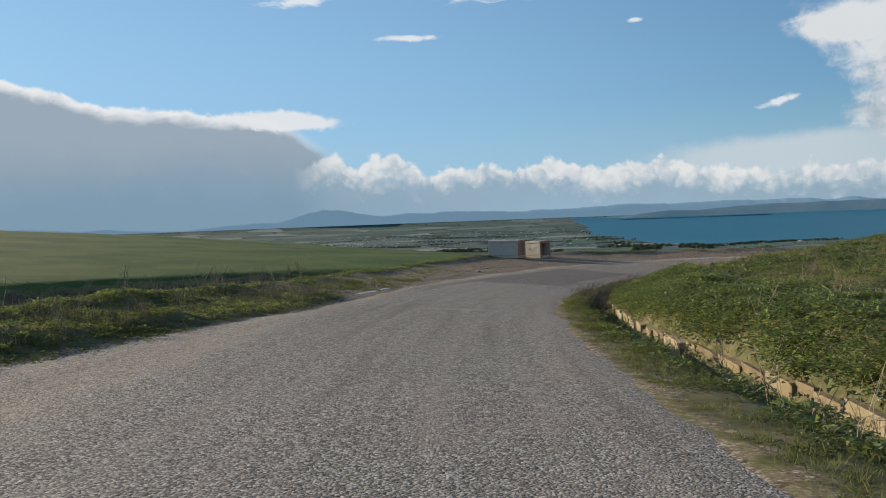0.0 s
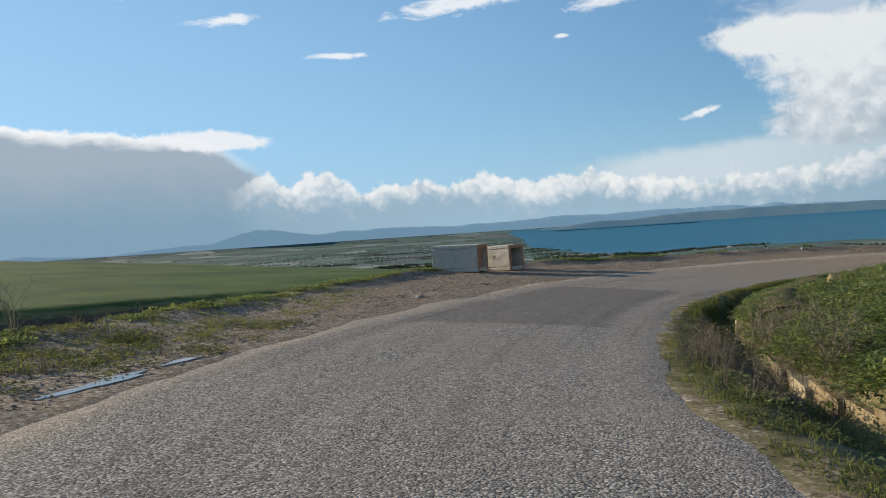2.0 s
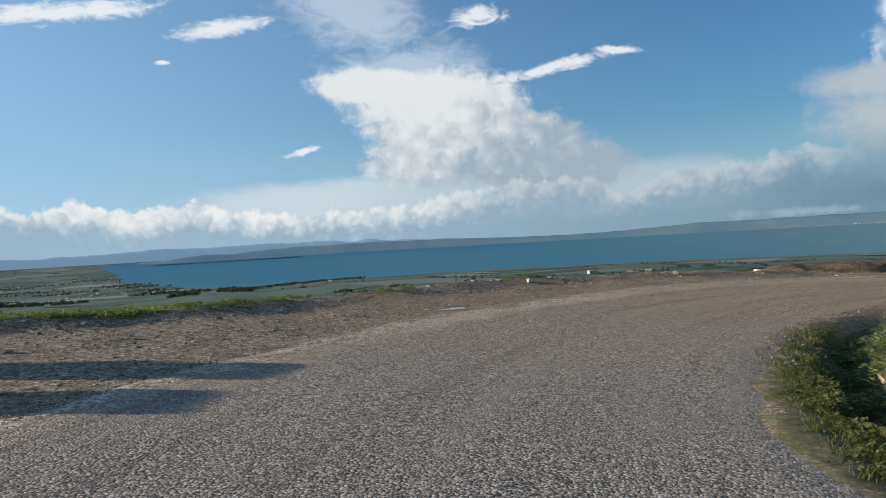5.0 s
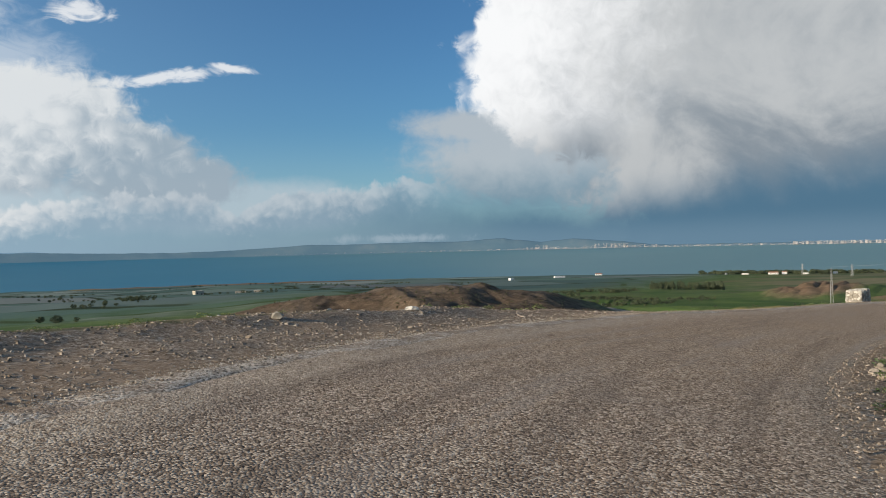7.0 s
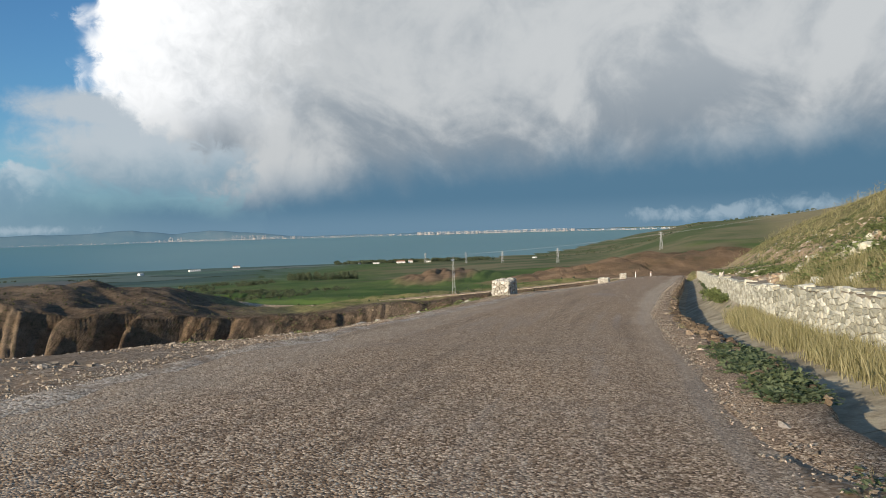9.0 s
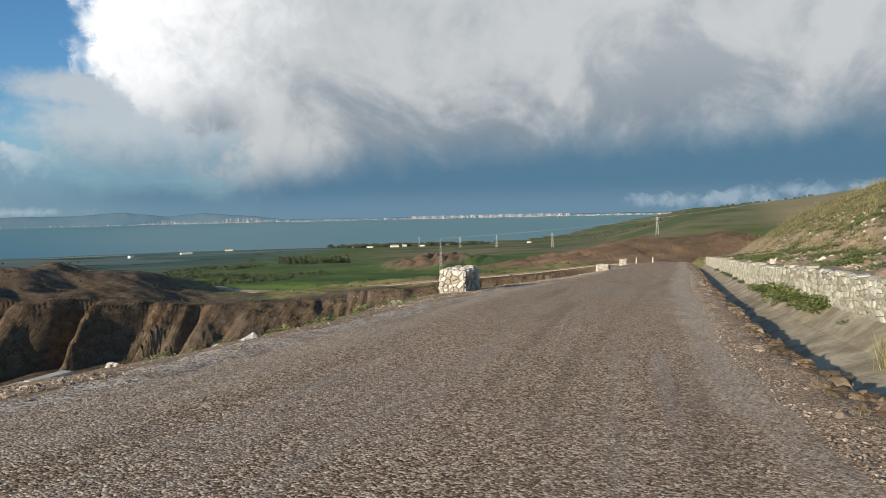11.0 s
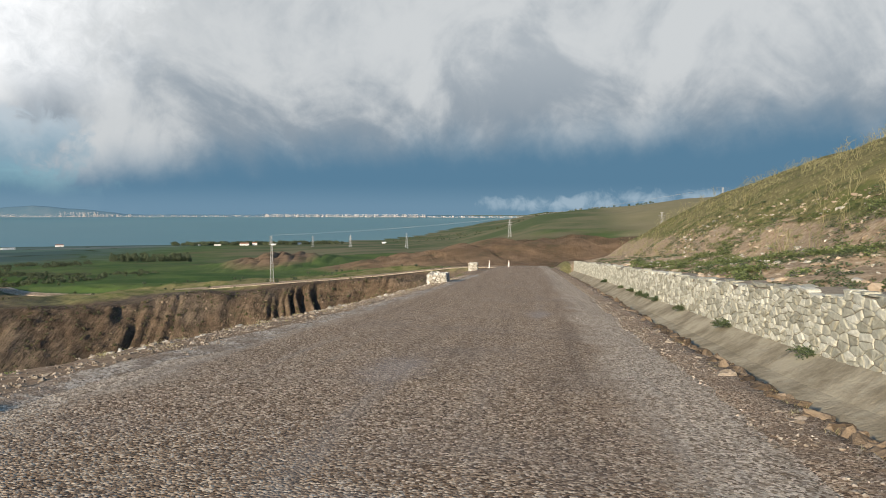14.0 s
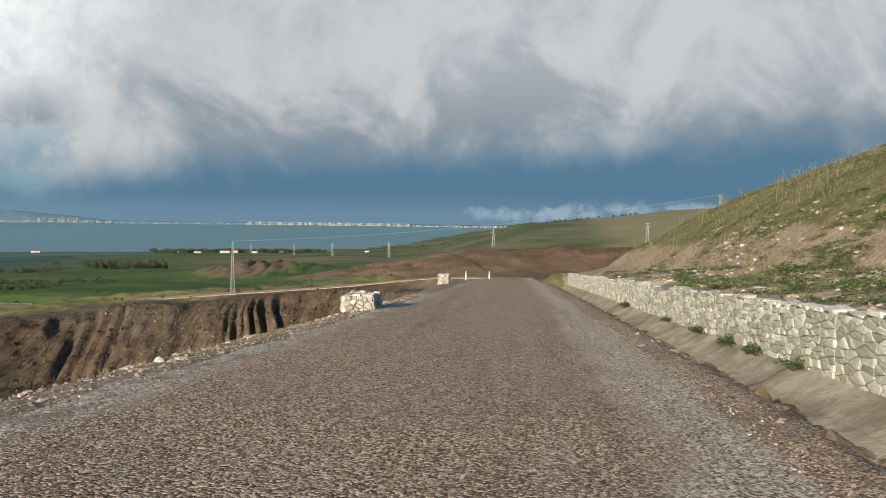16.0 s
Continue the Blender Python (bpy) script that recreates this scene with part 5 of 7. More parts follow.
def build_lip():
    ss = np.arange(133.0, 252, 0.22)
    wob = (fbm(ss / 0.9, ss * 0, 3, 91) - 0.5) * (0.22 + 0.3 * sstep(ss, 156, 146))

    def prof(q):
        r, w = float(road_right(q)), float(np.interp(q, ss, wob))
        e = r + 0.50 + w + 0.45 * float(sstep(q, 158, 145))
        c = float(cant(q))
        c = c + 0.07 * (1 - float(sstep(q, 133.0, 137.5)))
        n = [float(v) for v in (fbm(np.array([q / 0.5] * 4), np.arange(4) * 3.7, 2, 92) - 0.5)]
        return [(r - 0.42, -c * r - 0.02), (r - 0.12, -c * r + 0.03 + 0.05 * n[0]), (r + 0.18, -c * r + 0.035 + 0.09 * n[1]), (e - 0.12, -c * e + 0.03 + 0.11 * n[2]), (e, -c * e - 0.07 + 0.08 * n[3]), (e + 0.05, -c * e - 0.42)]
    strip("gravel_lip", ss, prof, M["lip"], "crumbling brown gravel lip between road and ditch", "verge", smooth=True)


def build_ridge():
    """Loose pale chippings thrown to the outer edge by traffic."""
    ss = np.arange(97, 222, 0.2)
    wob = (fbm(ss / 1.8, ss * 0, 3, 95) - 0.5) * 0.35
    wide = (0.14 + 0.18 * fbm(ss / 1.1, ss * 0 + 4, 3, 96)) * sstep(ss, 97, 104)

    def prof(q):
        c, e, w = float(cant(q)), float(road_left(q) + np.interp(q, ss, wob)) + 0.22, float(np.interp(q, ss, wide))
        n = [float(v) for v in (fbm(np.array([q / 0.35] * 5), np.arange(5) * 2.9, 2, 97) - 0.5)]
        return [(e - 2.2 * w, -c * (e - 2.2 * w) - 0.05), *((e + k * w, -c * (e + k * w) + 0.012 + (h + 0.03 * n[j]) * min(1.0, w / 0.12)) for j, (k, h) in enumerate(((-1.2, 0.0), (-0.5, 0.012), (0.1, 0.016), (0.8, 0.008), (1.5, 0.0)))), (e + 2.3 * w, -c * (e + 2.3 * w) - 0.03)]
    strip("chipping_ridge", ss, prof, M["loose"], "low ridge of pale loose chippings along the road's outer edge", "gravel", smooth=True)


build_bank_face()
build_lip()
build_ridge()
build_wall()
build_ditch()
build_kerb()


# ---------------------------------------------------------------- masonry guard blocks on the brink
def guard_block(s, u, length, width, height, label, seed, turn=0.0, z=None, sink=0.0, grain=0.165):
    rng = np.random.default_rng(seed)
    x, y = at_su(s, u)
    z = float(land(np.array([x]), np.array([y]))[0]) - 0.06 - sink if z is None else z
    t = float(np.arctan2(np.interp(s, AXIS_S, TANG[:, 1]), np.interp(s, AXIS_S, TANG[:, 0]))) + turn
    top = new("guard_block", None)
    top.matrix_world = pose(float(x), float(y), z, 0, 0, math.degrees(t))
    bm = bmesh.new()
    box_bm(bm, -length / 2 + 0.02, length / 2 - 0.02, -width / 2 + 0.02, width / 2 - 0.02, -0.25, height - 0.03)
    part("core", bm, M["claymortar"], top)
    for face in range(4):
        L = length if face % 2 == 0 else width
        off = (width if face % 2 == 0 else length) / 2
        rot = np.array(Matrix.Rotation(face * math.pi / 2, 3, "Z"))
        for c, poly in rubble(rng, L, height + 0.1, grain, 0.48, 0.25, 0.74):
            v, f = rubble_stone(rng, c, poly, lambda q, h, out: rot @ np.array([q - L / 2, -off + 0.02 - out, h - 0.1]), 0.05, 0.013)
            ob = new("stone", mesh_np("stone", v, f, M["stone"]))
            ob.parent = top
    for c, poly in rubble(rng, length - 0.02, width - 0.02, grain * 1.25):
        v, f = rubble_stone(rng, c, poly, lambda q, h, out: np.array([q - length / 2 + 0.01, h - width / 2 + 0.01, height - 0.03 + out]), 0.055, 0.012)
        ob = new("stone", mesh_np("stone", v, f, M["stone"]))
        ob.parent = top
    return tagged(top, label, "guard block", "guard blocks along the drop")


guard_block(168.88, -5.95, 1.86, 0.88, 0.74, "squat guard block of pale rubble masonry on the road's edge", 31, turn=-0.03, z=-5.15)
guard_block(207.9, -4.65, 1.5, 0.95, 0.72, "pale rubble guard block with a shaded side on the gravel verge", 32, sink=0.18)
guard_block(250.8, -6.0, 1.2, 0.9, 0.9, "distant whitish guard block near the end of the straight", 33)


# ---------------------------------------------------------------- concrete culvert sections in the lay-by
def culvert(x, y, yaw, length, side, label, tip=0.0, recess=0.2):
    z = float(land(np.array([x]), np.array([y]))[0])
    top = new("culvert_section", None)
    top.matrix_world = pose(x, y, z - 0.04, 0, tip, yaw)
    th, a, b = 0.16, length / 2, side / 2
    rng = np.random.default_rng(int(length * 100))

    def slab(name, x0, x1, y0, y1, z0, z1, mat, lab=""):
        bm = bmesh.new()
        box_bm(bm, x0, x1, y0, y1, z0, z1)
        bmesh.ops.subdivide_edges(bm, edges=bm.edges[:], cuts=3, use_grid_fill=True)
        bmesh.ops.bevel(bm, geom=[e for e in bm.edges if e.calc_face_angle(0) > 0.5], offset=0.02, segments=1, affect="EDGES")
        for v in bm.verts:
            v.co += Vector(rng.normal(0, 0.006, 3))
        return part(name, bm, mat, top, lab)

    slab("floor_slab", -a, a, -b, b, 0, th, M["concrete"])
    slab("roof_slab", -a, a, -b, b, side - th, side, M["concrete"])
    slab("side_wall", -a, a, -b, -b + th, th + 0.002, side - th - 0.002, M["concrete"])
    slab("side_wall", -a, a, b - th, b, th + 0.002, side - th - 0.002, M["concrete"])
    slab("inner_diaphragm", a - recess - 0.1, a - recess, -b + th + 0.003, b - th - 0.003, th + 0.003, side - th - 0.003, M["rust"], "rust-orange stained inner face")
    # rough rust-stained rim at the open end
    for nm, y0, y1, z0, z1 in (("end_stain", -b + 0.015, -b + th - 0.01, 0.05, side - 0.05), ("end_stain", b - th + 0.01, b - 0.015, 0.05, side - 0.05), ("end_stain", -b + th, b - th, side - th + 0.01, side - 0.02)):
        bm = bmesh.new()
        box_bm(bm, a - 0.01, a + 0.012, y0, y1, z0, z1)
        part(nm, bm, M["rust"], top, "rust-orange stained rim")
    # lifting hole and its patch on the long sides
    for sy in (-1, 1):
        bm = bmesh.new()
        bmesh.ops.create_circle(bm, cap_ends=True, radius=0.11, segments=14)
        ring = bmesh.ops.extrude_face_region(bm, geom=bm.faces[:])
        bmesh.ops.translate(bm, verts=[v for v in ring["geom"] if isinstance(v, bmesh.types.BMVert)], vec=(0, 0, 0.012))
        bmesh.ops.rotate(bm, verts=bm.verts[:], cent=(0, 0, 0), matrix=Matrix.Rotation(sy * math.pi / 2, 3, "X").transposed())
        bmesh.ops.translate(bm, verts=bm.verts[:], vec=(-0.15, sy * (b + 0.003), side * 0.55))
        part("lifting_hole", bm, M["mortar"], top)
    return tagged(top, label, "culvert", "concrete culvert sections in the lay-by")


culvert(0.60, 51.72, -30.0, 2.15, 1.17, "grey precast concrete culvert section with a rusty open end", 0.5, 0.14)
culvert(2.68, 52.72, -45.0, 1.5, 1.13, "pale sunlit concrete culvert section lying open-ended on gravel", -1.5, 0.55)


# ---------------------------------------------------------------- marker posts
def marker_post(s, u):
    x, y = at_su(s, u)
    z = float(land(np.array([x]), np.array([y]))[0])
    top = new("marker_post", None)
    top.matrix_world = pose(float(x), float(y), z, 1.5, -1, 20)
    bm = bmesh.new()
    box_bm(bm, -0.07, 0.07, -0.05, 0.05, -0.2, 0.95)
    bmesh.ops.bevel(bm, geom=bm.edges[:], offset=0.012, segments=1, affect="EDGES")
    part("shaft", bm, M["postwhite"], top)
    bm = bmesh.new()
    box_bm(bm, -0.078, 0.078, -0.058, 0.058, 0.72, 0.84)
    part("band", bm, M["rust"], top, "faded red band")
    return tagged(top, "white painted concrete marker post on the verge", "marker post", "marker posts at the next bend")


marker_post(268.0, -5.2)
marker_post(274.0, -2.9)


# ---------------------------------------------------------------- power lines
def lattice(name, x, y, height, base, arms, label, top_z=None, turn=0.0, r=0.07, group=""):
    z = float(land(np.array([x]), np.array([y]))[0])
    if top_z is not None:
        height = top_z - z
    x2, y2, z2 = squeeze(np.array([x]), np.array([y]), np.array([z]))
    k = float(np.hypot(x2[0] - CX, y2[0] - CY) / np.hypot(x - CX, y - CY))
    top = new(name, None)
    top.matrix_world = pose(float(x2[0]), float(y2[0]), float(z2[0]), 0, 0, turn)
    top.scale = (k, k, k)
    tw = base * 0.22
    for sx in (-1, 1):
        for sy in (-1, 1):
            bm = bmesh.new()
            bar_bm(bm, (sx * base / 2, sy * base / 2, -0.4), (sx * tw / 2, sy * tw / 2, height), r)
            part("leg", bm, M["steel"], top)
    n = max(5, int(height / (base * 1.1)))
    for sx, sy, ex, ey in ((-1, -1, 1, -1), (1, -1, 1, 1), (1, 1, -1, 1), (-1, 1, -1, -1)):
        bm = bmesh.new()
        for q in range(n):
            h0, h1 = height * q / n, height * (q + 1) / n
            w0, w1 = (base + (tw - base) * q / n) / 2, (base + (tw - base) * (q + 1) / n) / 2
            bar_bm(bm, (sx * w0, sy * w0, h0), (ex * w1, ey * w1, h1), r * 0.55, 3)
            bar_bm(bm, (ex * w0, ey * w0, h0), (sx * w1, sy * w1, h1), r * 0.55, 3)
            bar_bm(bm, (sx * w1, sy * w1, h1), (ex * w1, ey * w1, h1), r * 0.5, 3)
        part("bracing", bm, M["steel"], top)
    for h, w in arms:
        bm = bmesh.new()
        bar_bm(bm, (0, -w, height * h), (0, w, height * h), r * 0.8)
        bar_bm(bm, (0, -w, height * h), (0, 0, height * h + 0.12 * w + r * 4), r * 0.5, 3)
        bar_bm(bm, (0, w, height * h), (0, 0, height * h + 0.12 * w + r * 4), r * 0.5, 3)
        arm = part("crossarm", bm, M["steel"], top)
        for q in (-w, w):
            bm = bmesh.new()
            bar_bm(bm, (0, q, height * h), (0, q, height * h - height * 0.05), r * 1.2, 6)
            part("insulator", bm, M["dark"], arm)
    tagged(top, label, "pylon", group)
    return top.matrix_world @ Vector((0, 0, height))


P1 = lattice("power_pole", 279.0, 63.4, 12.2, 0.95, ((0.98, 1.7),), "slim galvanised lattice pole with one crossarm", turn=90, r=0.026, group="poles of the village line")
P2 = lattice("power_pole", 282.5, -62.6, 13, 1.3, ((0.98, 2.1),), "slim galvanised lattice pole on the hillside", top_z=2.9, turn=80, r=0.026, group="poles of the village line")
P3 = lattice("power_pole", 330.0, -190.0, 13, 1.3, ((0.98, 2.1),), "slim galvanised lattice pole on the hillside", turn=80, r=0.026, group="poles of the village line")
for az_p, r_p in ((84.9, 1750), (87.9, 1550), (90.6, 1400), (94.7, 1150), (102.3, 960), (113.2, 850)):
    xp, yp = pole_to(az_p, r_p, (86, 42))
    lattice("pylon", float(xp), float(yp), 22, 3.6, ((0.97, 2.6), (0.84, 3.6), (0.71, 2.9)), "tall galvanised lattice pylon standing in green fields", turn=-25, r=0.12, group="pylons across the plain")


def wires(name, a, b, sag, offs, label):
    top = new(name, None)
    for o in offs:
        bm = bmesh.new()
        n = 14
        pts = []
        for k in range(n + 1):
            t = k / n
            p = Vector(a).lerp(Vector(b), t) + Vector((o, 0, -sag * 4 * t * (1 - t) + 0.1))
            pts.append(p)
        for p, q in zip(pts, pts[1:]):
            bar_bm(bm, p, q, 0.009, 4)
        part("wire", bm, M["wire"], top)
    return tagged(top, label, "power line")


wires("power_line", P1, P2, 2.2, (-1.7, 0, 1.7), "three sagging pale overhead wires between lattice poles")
wires("power_line", P2, P3, 2.0, (-1.7, 0, 1.7), "three sagging pale overhead wires over the hillside")


# ---------------------------------------------------------------- farm buildings on the plain
def farmhouse(az_h, r_h, length, width, height, label, pitched=False, turn=0.0, eye=(CX, CY), skin="white"):
    x, y = pole_to(az_h, r_h, eye)
    z = float(land(np.array([x]), np.array([y]))[0])
    if skin == "white":
        length, width, height = length * 0.7, width * 0.8, height * 0.6
    top = new("farm_building", None)
    top.matrix_world = pose(float(x), float(y), z, 0, 0, turn - az_h + 6)
    bm = bmesh.new()
    box_bm(bm, -length / 2, length / 2, -width / 2, width / 2, -1.5, height)
    part("wall", bm, M[skin], top)
    bm = bmesh.new()
    if pitched:
        e = 0.4
        v = [bm.verts.new(p) for p in ((-length / 2 - e, -width / 2 - e, height), (length / 2 + e, -width / 2 - e, height), (length / 2 + e, width / 2 + e, height), (-length / 2 - e, width / 2 + e, height), (-length / 2, 0, height + width * 0.28), (length / 2, 0, height + width * 0.28))]
        for f in ((0, 1, 5, 4), (2, 3, 4, 5), (1, 2, 5), (3, 0, 4), (3, 2, 1, 0)):
            bm.faces.new([v[q] for q in f])
        part("roof", bm, M["rooftile"], top)
    else:
        box_bm(bm, -length / 2 - 0.15, length / 2 + 0.15, -width / 2 - 0.15, width / 2 + 0.15, height, height + 0.35)
        part("roof", bm, M[skin], top)
    n = max(2, int(length / 4))
    for side in (-1, 1):
        for q in range(n):
            xq = -length / 2 + (q + 0.5) * length / n
            bm = bmesh.new()
            if q == n // 2:
                box_bm(bm, xq - 0.6, xq + 0.6, side * width / 2 - 0.05, side * width / 2 + 0.05, 0, 2.2)
                part("door", bm, M["dark"], top)
            else:
                box_bm(bm, xq - 0.55, xq + 0.55, side * width / 2 - 0.05, side * width / 2 + 0.05, height * 0.4, height * 0.4 + 1.2)
                part("window", bm, M["dark"], top)
    return tagged(top, label, "farm building")


farmhouse(68.6, 1900, 38, 9, 6.5, "long low white farm building among fields", False, 18)
farmhouse(71.5, 2230, 26, 10, 7, "white farm building near the shore", True, 5)
farmhouse(65.0, 1640, 13, 9, 7, "small grey-white house standing alone above the shore", False, 30)
farmhouse(83.2, 2050, 30, 12, 8, "cream farm compound with terracotta roof", True, 8)
farmhouse(83.9, 2080, 14, 10, 10, "cream farm house with terracotta roof", True, 12)
farmhouse(81.4, 2070, 22, 8, 5, "low white shed beside a field track", False, 0)
farmhouse(80.2, 2090, 9, 7, 6, "small white house by the shore road", False, 0)
farmhouse(85.2, 2060, 16, 9, 6, "white house by the shore road", False, 4)
farmhouse(87.0, 2130, 14, 9, 7, "white house by dark shoreline trees", False, -6)
farmhouse(93.0, 2300, 16, 10, 6, "white seaside building beyond the green fields", False, 10)
farmhouse(41.5, 810, 9, 6, 4.5, "roofless grey stone ruin on a mound", False, 20, skin="mortar")
farmhouse(44.6, 900, 12, 6, 3.5, "low ruined stone farm building", False, -10, skin="mortar")
farmhouse(45.8, 905, 8, 6, 3.2, "small ruined stone outbuilding", False, -14, skin="mortar")


# ---------------------------------------------------------------- far shore: hills, mountains and towns
def ridge(name, azs, els, base_el, r0, r1, mat, label, seed, rough=0.12):
    aa = np.arange(azs[0], azs[-1], 0.12)
    top = np.interp(aa, azs, els) + rough * (fbm(aa / 1.6, aa * 0, 5, seed) - 0.5) * 2
    rows = [(0.0, 0.0), (0.15, 0.18), (0.35, 0.42), (0.6, 0.72), (0.82, 0.92), (1.0, 1.0), (1.12, 0.75)]
    V = []
    for f, h in rows:
        bump = rough * 0.8 * (fbm(aa / 0.9, aa * 0 + f * 7, 4, seed + 3) - 0.5) * (h * (1 - h) * 4)
        el = base_el + (top - base_el) * h + bump
        r = r0 + (r1 - r0) * f
        a = np.radians(aa)
        V.append(np.stack([CX + r * np.sin(a), CY + r * np.cos(a), CZ + r * np.tan(np.radians(el))], -1))
    V = np.concatenate(V)
    n = len(aa)
    i = (np.arange(len(rows) - 1)[:, None] * n + np.arange(n - 1)[None]).ravel()
    me = mesh_np(name, V, np.stack([i, i + 1, i + n + 1, i + n], -1), mat, True)
    return tagged(new(name, me), label, "hills", kind="structure")


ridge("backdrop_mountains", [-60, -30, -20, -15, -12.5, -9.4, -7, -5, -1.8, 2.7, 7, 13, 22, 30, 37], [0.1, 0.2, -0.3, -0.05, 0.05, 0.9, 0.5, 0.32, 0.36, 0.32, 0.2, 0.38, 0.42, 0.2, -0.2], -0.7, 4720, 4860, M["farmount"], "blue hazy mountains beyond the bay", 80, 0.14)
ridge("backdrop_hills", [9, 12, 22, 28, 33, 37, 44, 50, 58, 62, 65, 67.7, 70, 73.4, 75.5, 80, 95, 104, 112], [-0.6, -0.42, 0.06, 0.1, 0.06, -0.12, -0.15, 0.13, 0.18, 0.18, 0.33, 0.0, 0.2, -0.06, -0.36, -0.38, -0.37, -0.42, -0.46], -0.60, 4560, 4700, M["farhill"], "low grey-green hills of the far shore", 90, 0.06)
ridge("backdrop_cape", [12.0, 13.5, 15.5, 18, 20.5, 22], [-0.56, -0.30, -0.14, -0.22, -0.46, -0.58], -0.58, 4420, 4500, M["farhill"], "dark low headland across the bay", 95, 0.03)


def town(name, spans, label, seed):
    rng = np.random.default_rng(seed)
    P, S = [], []
    for a0, a1, e0, e1, n, r in spans:
        a = rng.uniform(a0, a1, n)
        a = a + 0.10 * np.sin(a * 9) + 0.06 * np.sin(a * 31)
        e = e0 + (e1 - e0) * rng.uniform(0, 1, n) ** 1.6
        rr = r + (e - e0) / max(e1 - e0, 0.01) * 60 + rng.uniform(0, 12, n)
        t = np.radians(a)
        w = rng.uniform(1.5, 5.0, n)
        P.append(np.stack([CX + rr * np.sin(t), CY + rr * np.cos(t), CZ + rr * np.tan(np.radians(e))], -1))
        S.append(np.stack([w, rng.uniform(2, 5, n), rng.uniform(0.6, 1.3, n)], -1))
    cube = np.array([(x, y, z) for z in (-0.5, 0.5) for x, y in ((-.5, -.5), (.5, -.5), (.5, .5), (-.5, .5))]), np.array([(2, 1, 0), (3, 2, 0), (4, 5, 6), (4, 6, 7), (0, 1, 5), (0, 5, 4), (1, 2, 6), (1, 6, 5), (2, 3, 7), (2, 7, 6), (3, 0, 4), (3, 4, 7)])
    return stuff(name, [cube], np.concatenate(P), np.concatenate(S), M["town"], label, "town", seed=seed)


town("far_town", [(3, 13, -0.52, -0.42, 90, 4400), (11, 20, -0.58, -0.50, 60, 4405), (47, 66, -0.50, -0.38, 300, 4560), (58, 76, -0.52, -0.34, 1700, 4565), (64, 74, -0.50, -0.20, 2200, 4570), (75.5, 85, -0.54, -0.42, 600, 4555), (84.5, 96, -0.54, -0.33, 3000, 4555), (95, 104, -0.55, -0.44, 1100, 4555)], "white town strung along the far shore of the bay", 41)


def plain_town():
    rng = np.random.default_rng(44)
    a = np.concatenate([rng.uniform(-24, -6, 420), rng.uniform(-9, 12, 380), rng.uniform(4, 24, 30)])
    r = np.concatenate([rng.uniform(2600, 3800, 420), rng.uniform(2200, 4800, 380), rng.uniform(1700, 2300, 30)])
    x, y = pole_to(a, r)
    z = land(x, y)
    dry = z > SEA_Z + 0.6
    x, y, z, r = x[dry], y[dry], z[dry], r[dry]
    n = len(r)
    k = 1 / np.maximum(1, r / 2600) ** 0.5
    x, y, z = squeeze(x, y, z)
    s = np.stack([rng.uniform(4, 11, n) * k, rng.uniform(3, 6, n) * k, rng.uniform(1.2, 2.6, n) * k], -1)
    cube = chamfer_box(500, 0.001, 0.0)
    stuff("village", [cube], np.stack([x, y, z + 0.8 * k], -1), s, M["town"], "pale village houses scattered over the plain", "village", seed=3)


plain_town()


# ---------------------------------------------------------------- trees and hedges on the plain
def far_tree(seed, n, w, h, leaf):
    rng = np.random.default_rng(seed)
    V, F = leaves(seed, n, 1, 1, 1)
    out_v, out_f = [], []
    for k in range(n):
        a, q = rng.uniform(0, math.tau), rng.uniform(-1, 1)
        rad = math.sqrt(1 - q * q) * rng.uniform(0.5, 1.05)
        c = np.array([math.cos(a) * rad * w, math.sin(a) * rad * w, h * (0.58 + 0.42 * q)])
        d1, d2 = rng.normal(0, 1, 3), rng.normal(0, 1, 3)
        d1, d2 = d1 / np.linalg.norm(d1) * leaf, d2 / np.linalg.norm(d2) * leaf
        b = len(out_v)
        out_v += [c - d1, c + d2, c + d1, c - d2]
        out_f += [(b, b + 1, b + 2), (b, b + 2, b + 3)]
    b = len(out_v)
    for z, r in ((-0.5, 0.06), (h * 0.5, 0.03)):
        for k in range(3):
            out_v.append(np.array([math.cos(k * 2.1) * r * h, math.sin(k * 2.1) * r * h, z]))
    for k in range(3):
        m = (k + 1) % 3
        out_f += [(b + k, b + m, b + 3 + m), (b + k, b + 3 + m, b + 3 + k)]
    return np.array(out_v), np.array(out_f)


TALL = [far_tree(k, 110, 0.24, 1.0, 0.075) for k in range(5)]
ROUND = [far_tree(20 + k, 80, 0.55, 0.8, 0.13) for k in range(5)]


def grove(name, templates, az_r, size, label, seed, eye=(CX, CY)):
    rng = np.random.default_rng(seed)
    a, r = az_r(rng)
    x, y = pole_to(a, r, eye)
    z = land(x, y)
    dry = z > SEA_Z + 1.0
    x, y, z, r = x[dry], y[dry], z[dry], r[dry]
    k = np.where(r > 2600, (2600 + 2150 * (1 - np.exp(-(r - 2600) / 3200))) / r, 1.0)
    x, y, z = squeeze(x, y, z)
    s = rng.uniform(*size, len(r)) * k
    return stuff(name, templates, np.stack([x, y, z], -1), s, M["tree"], label, "trees", seed=seed)


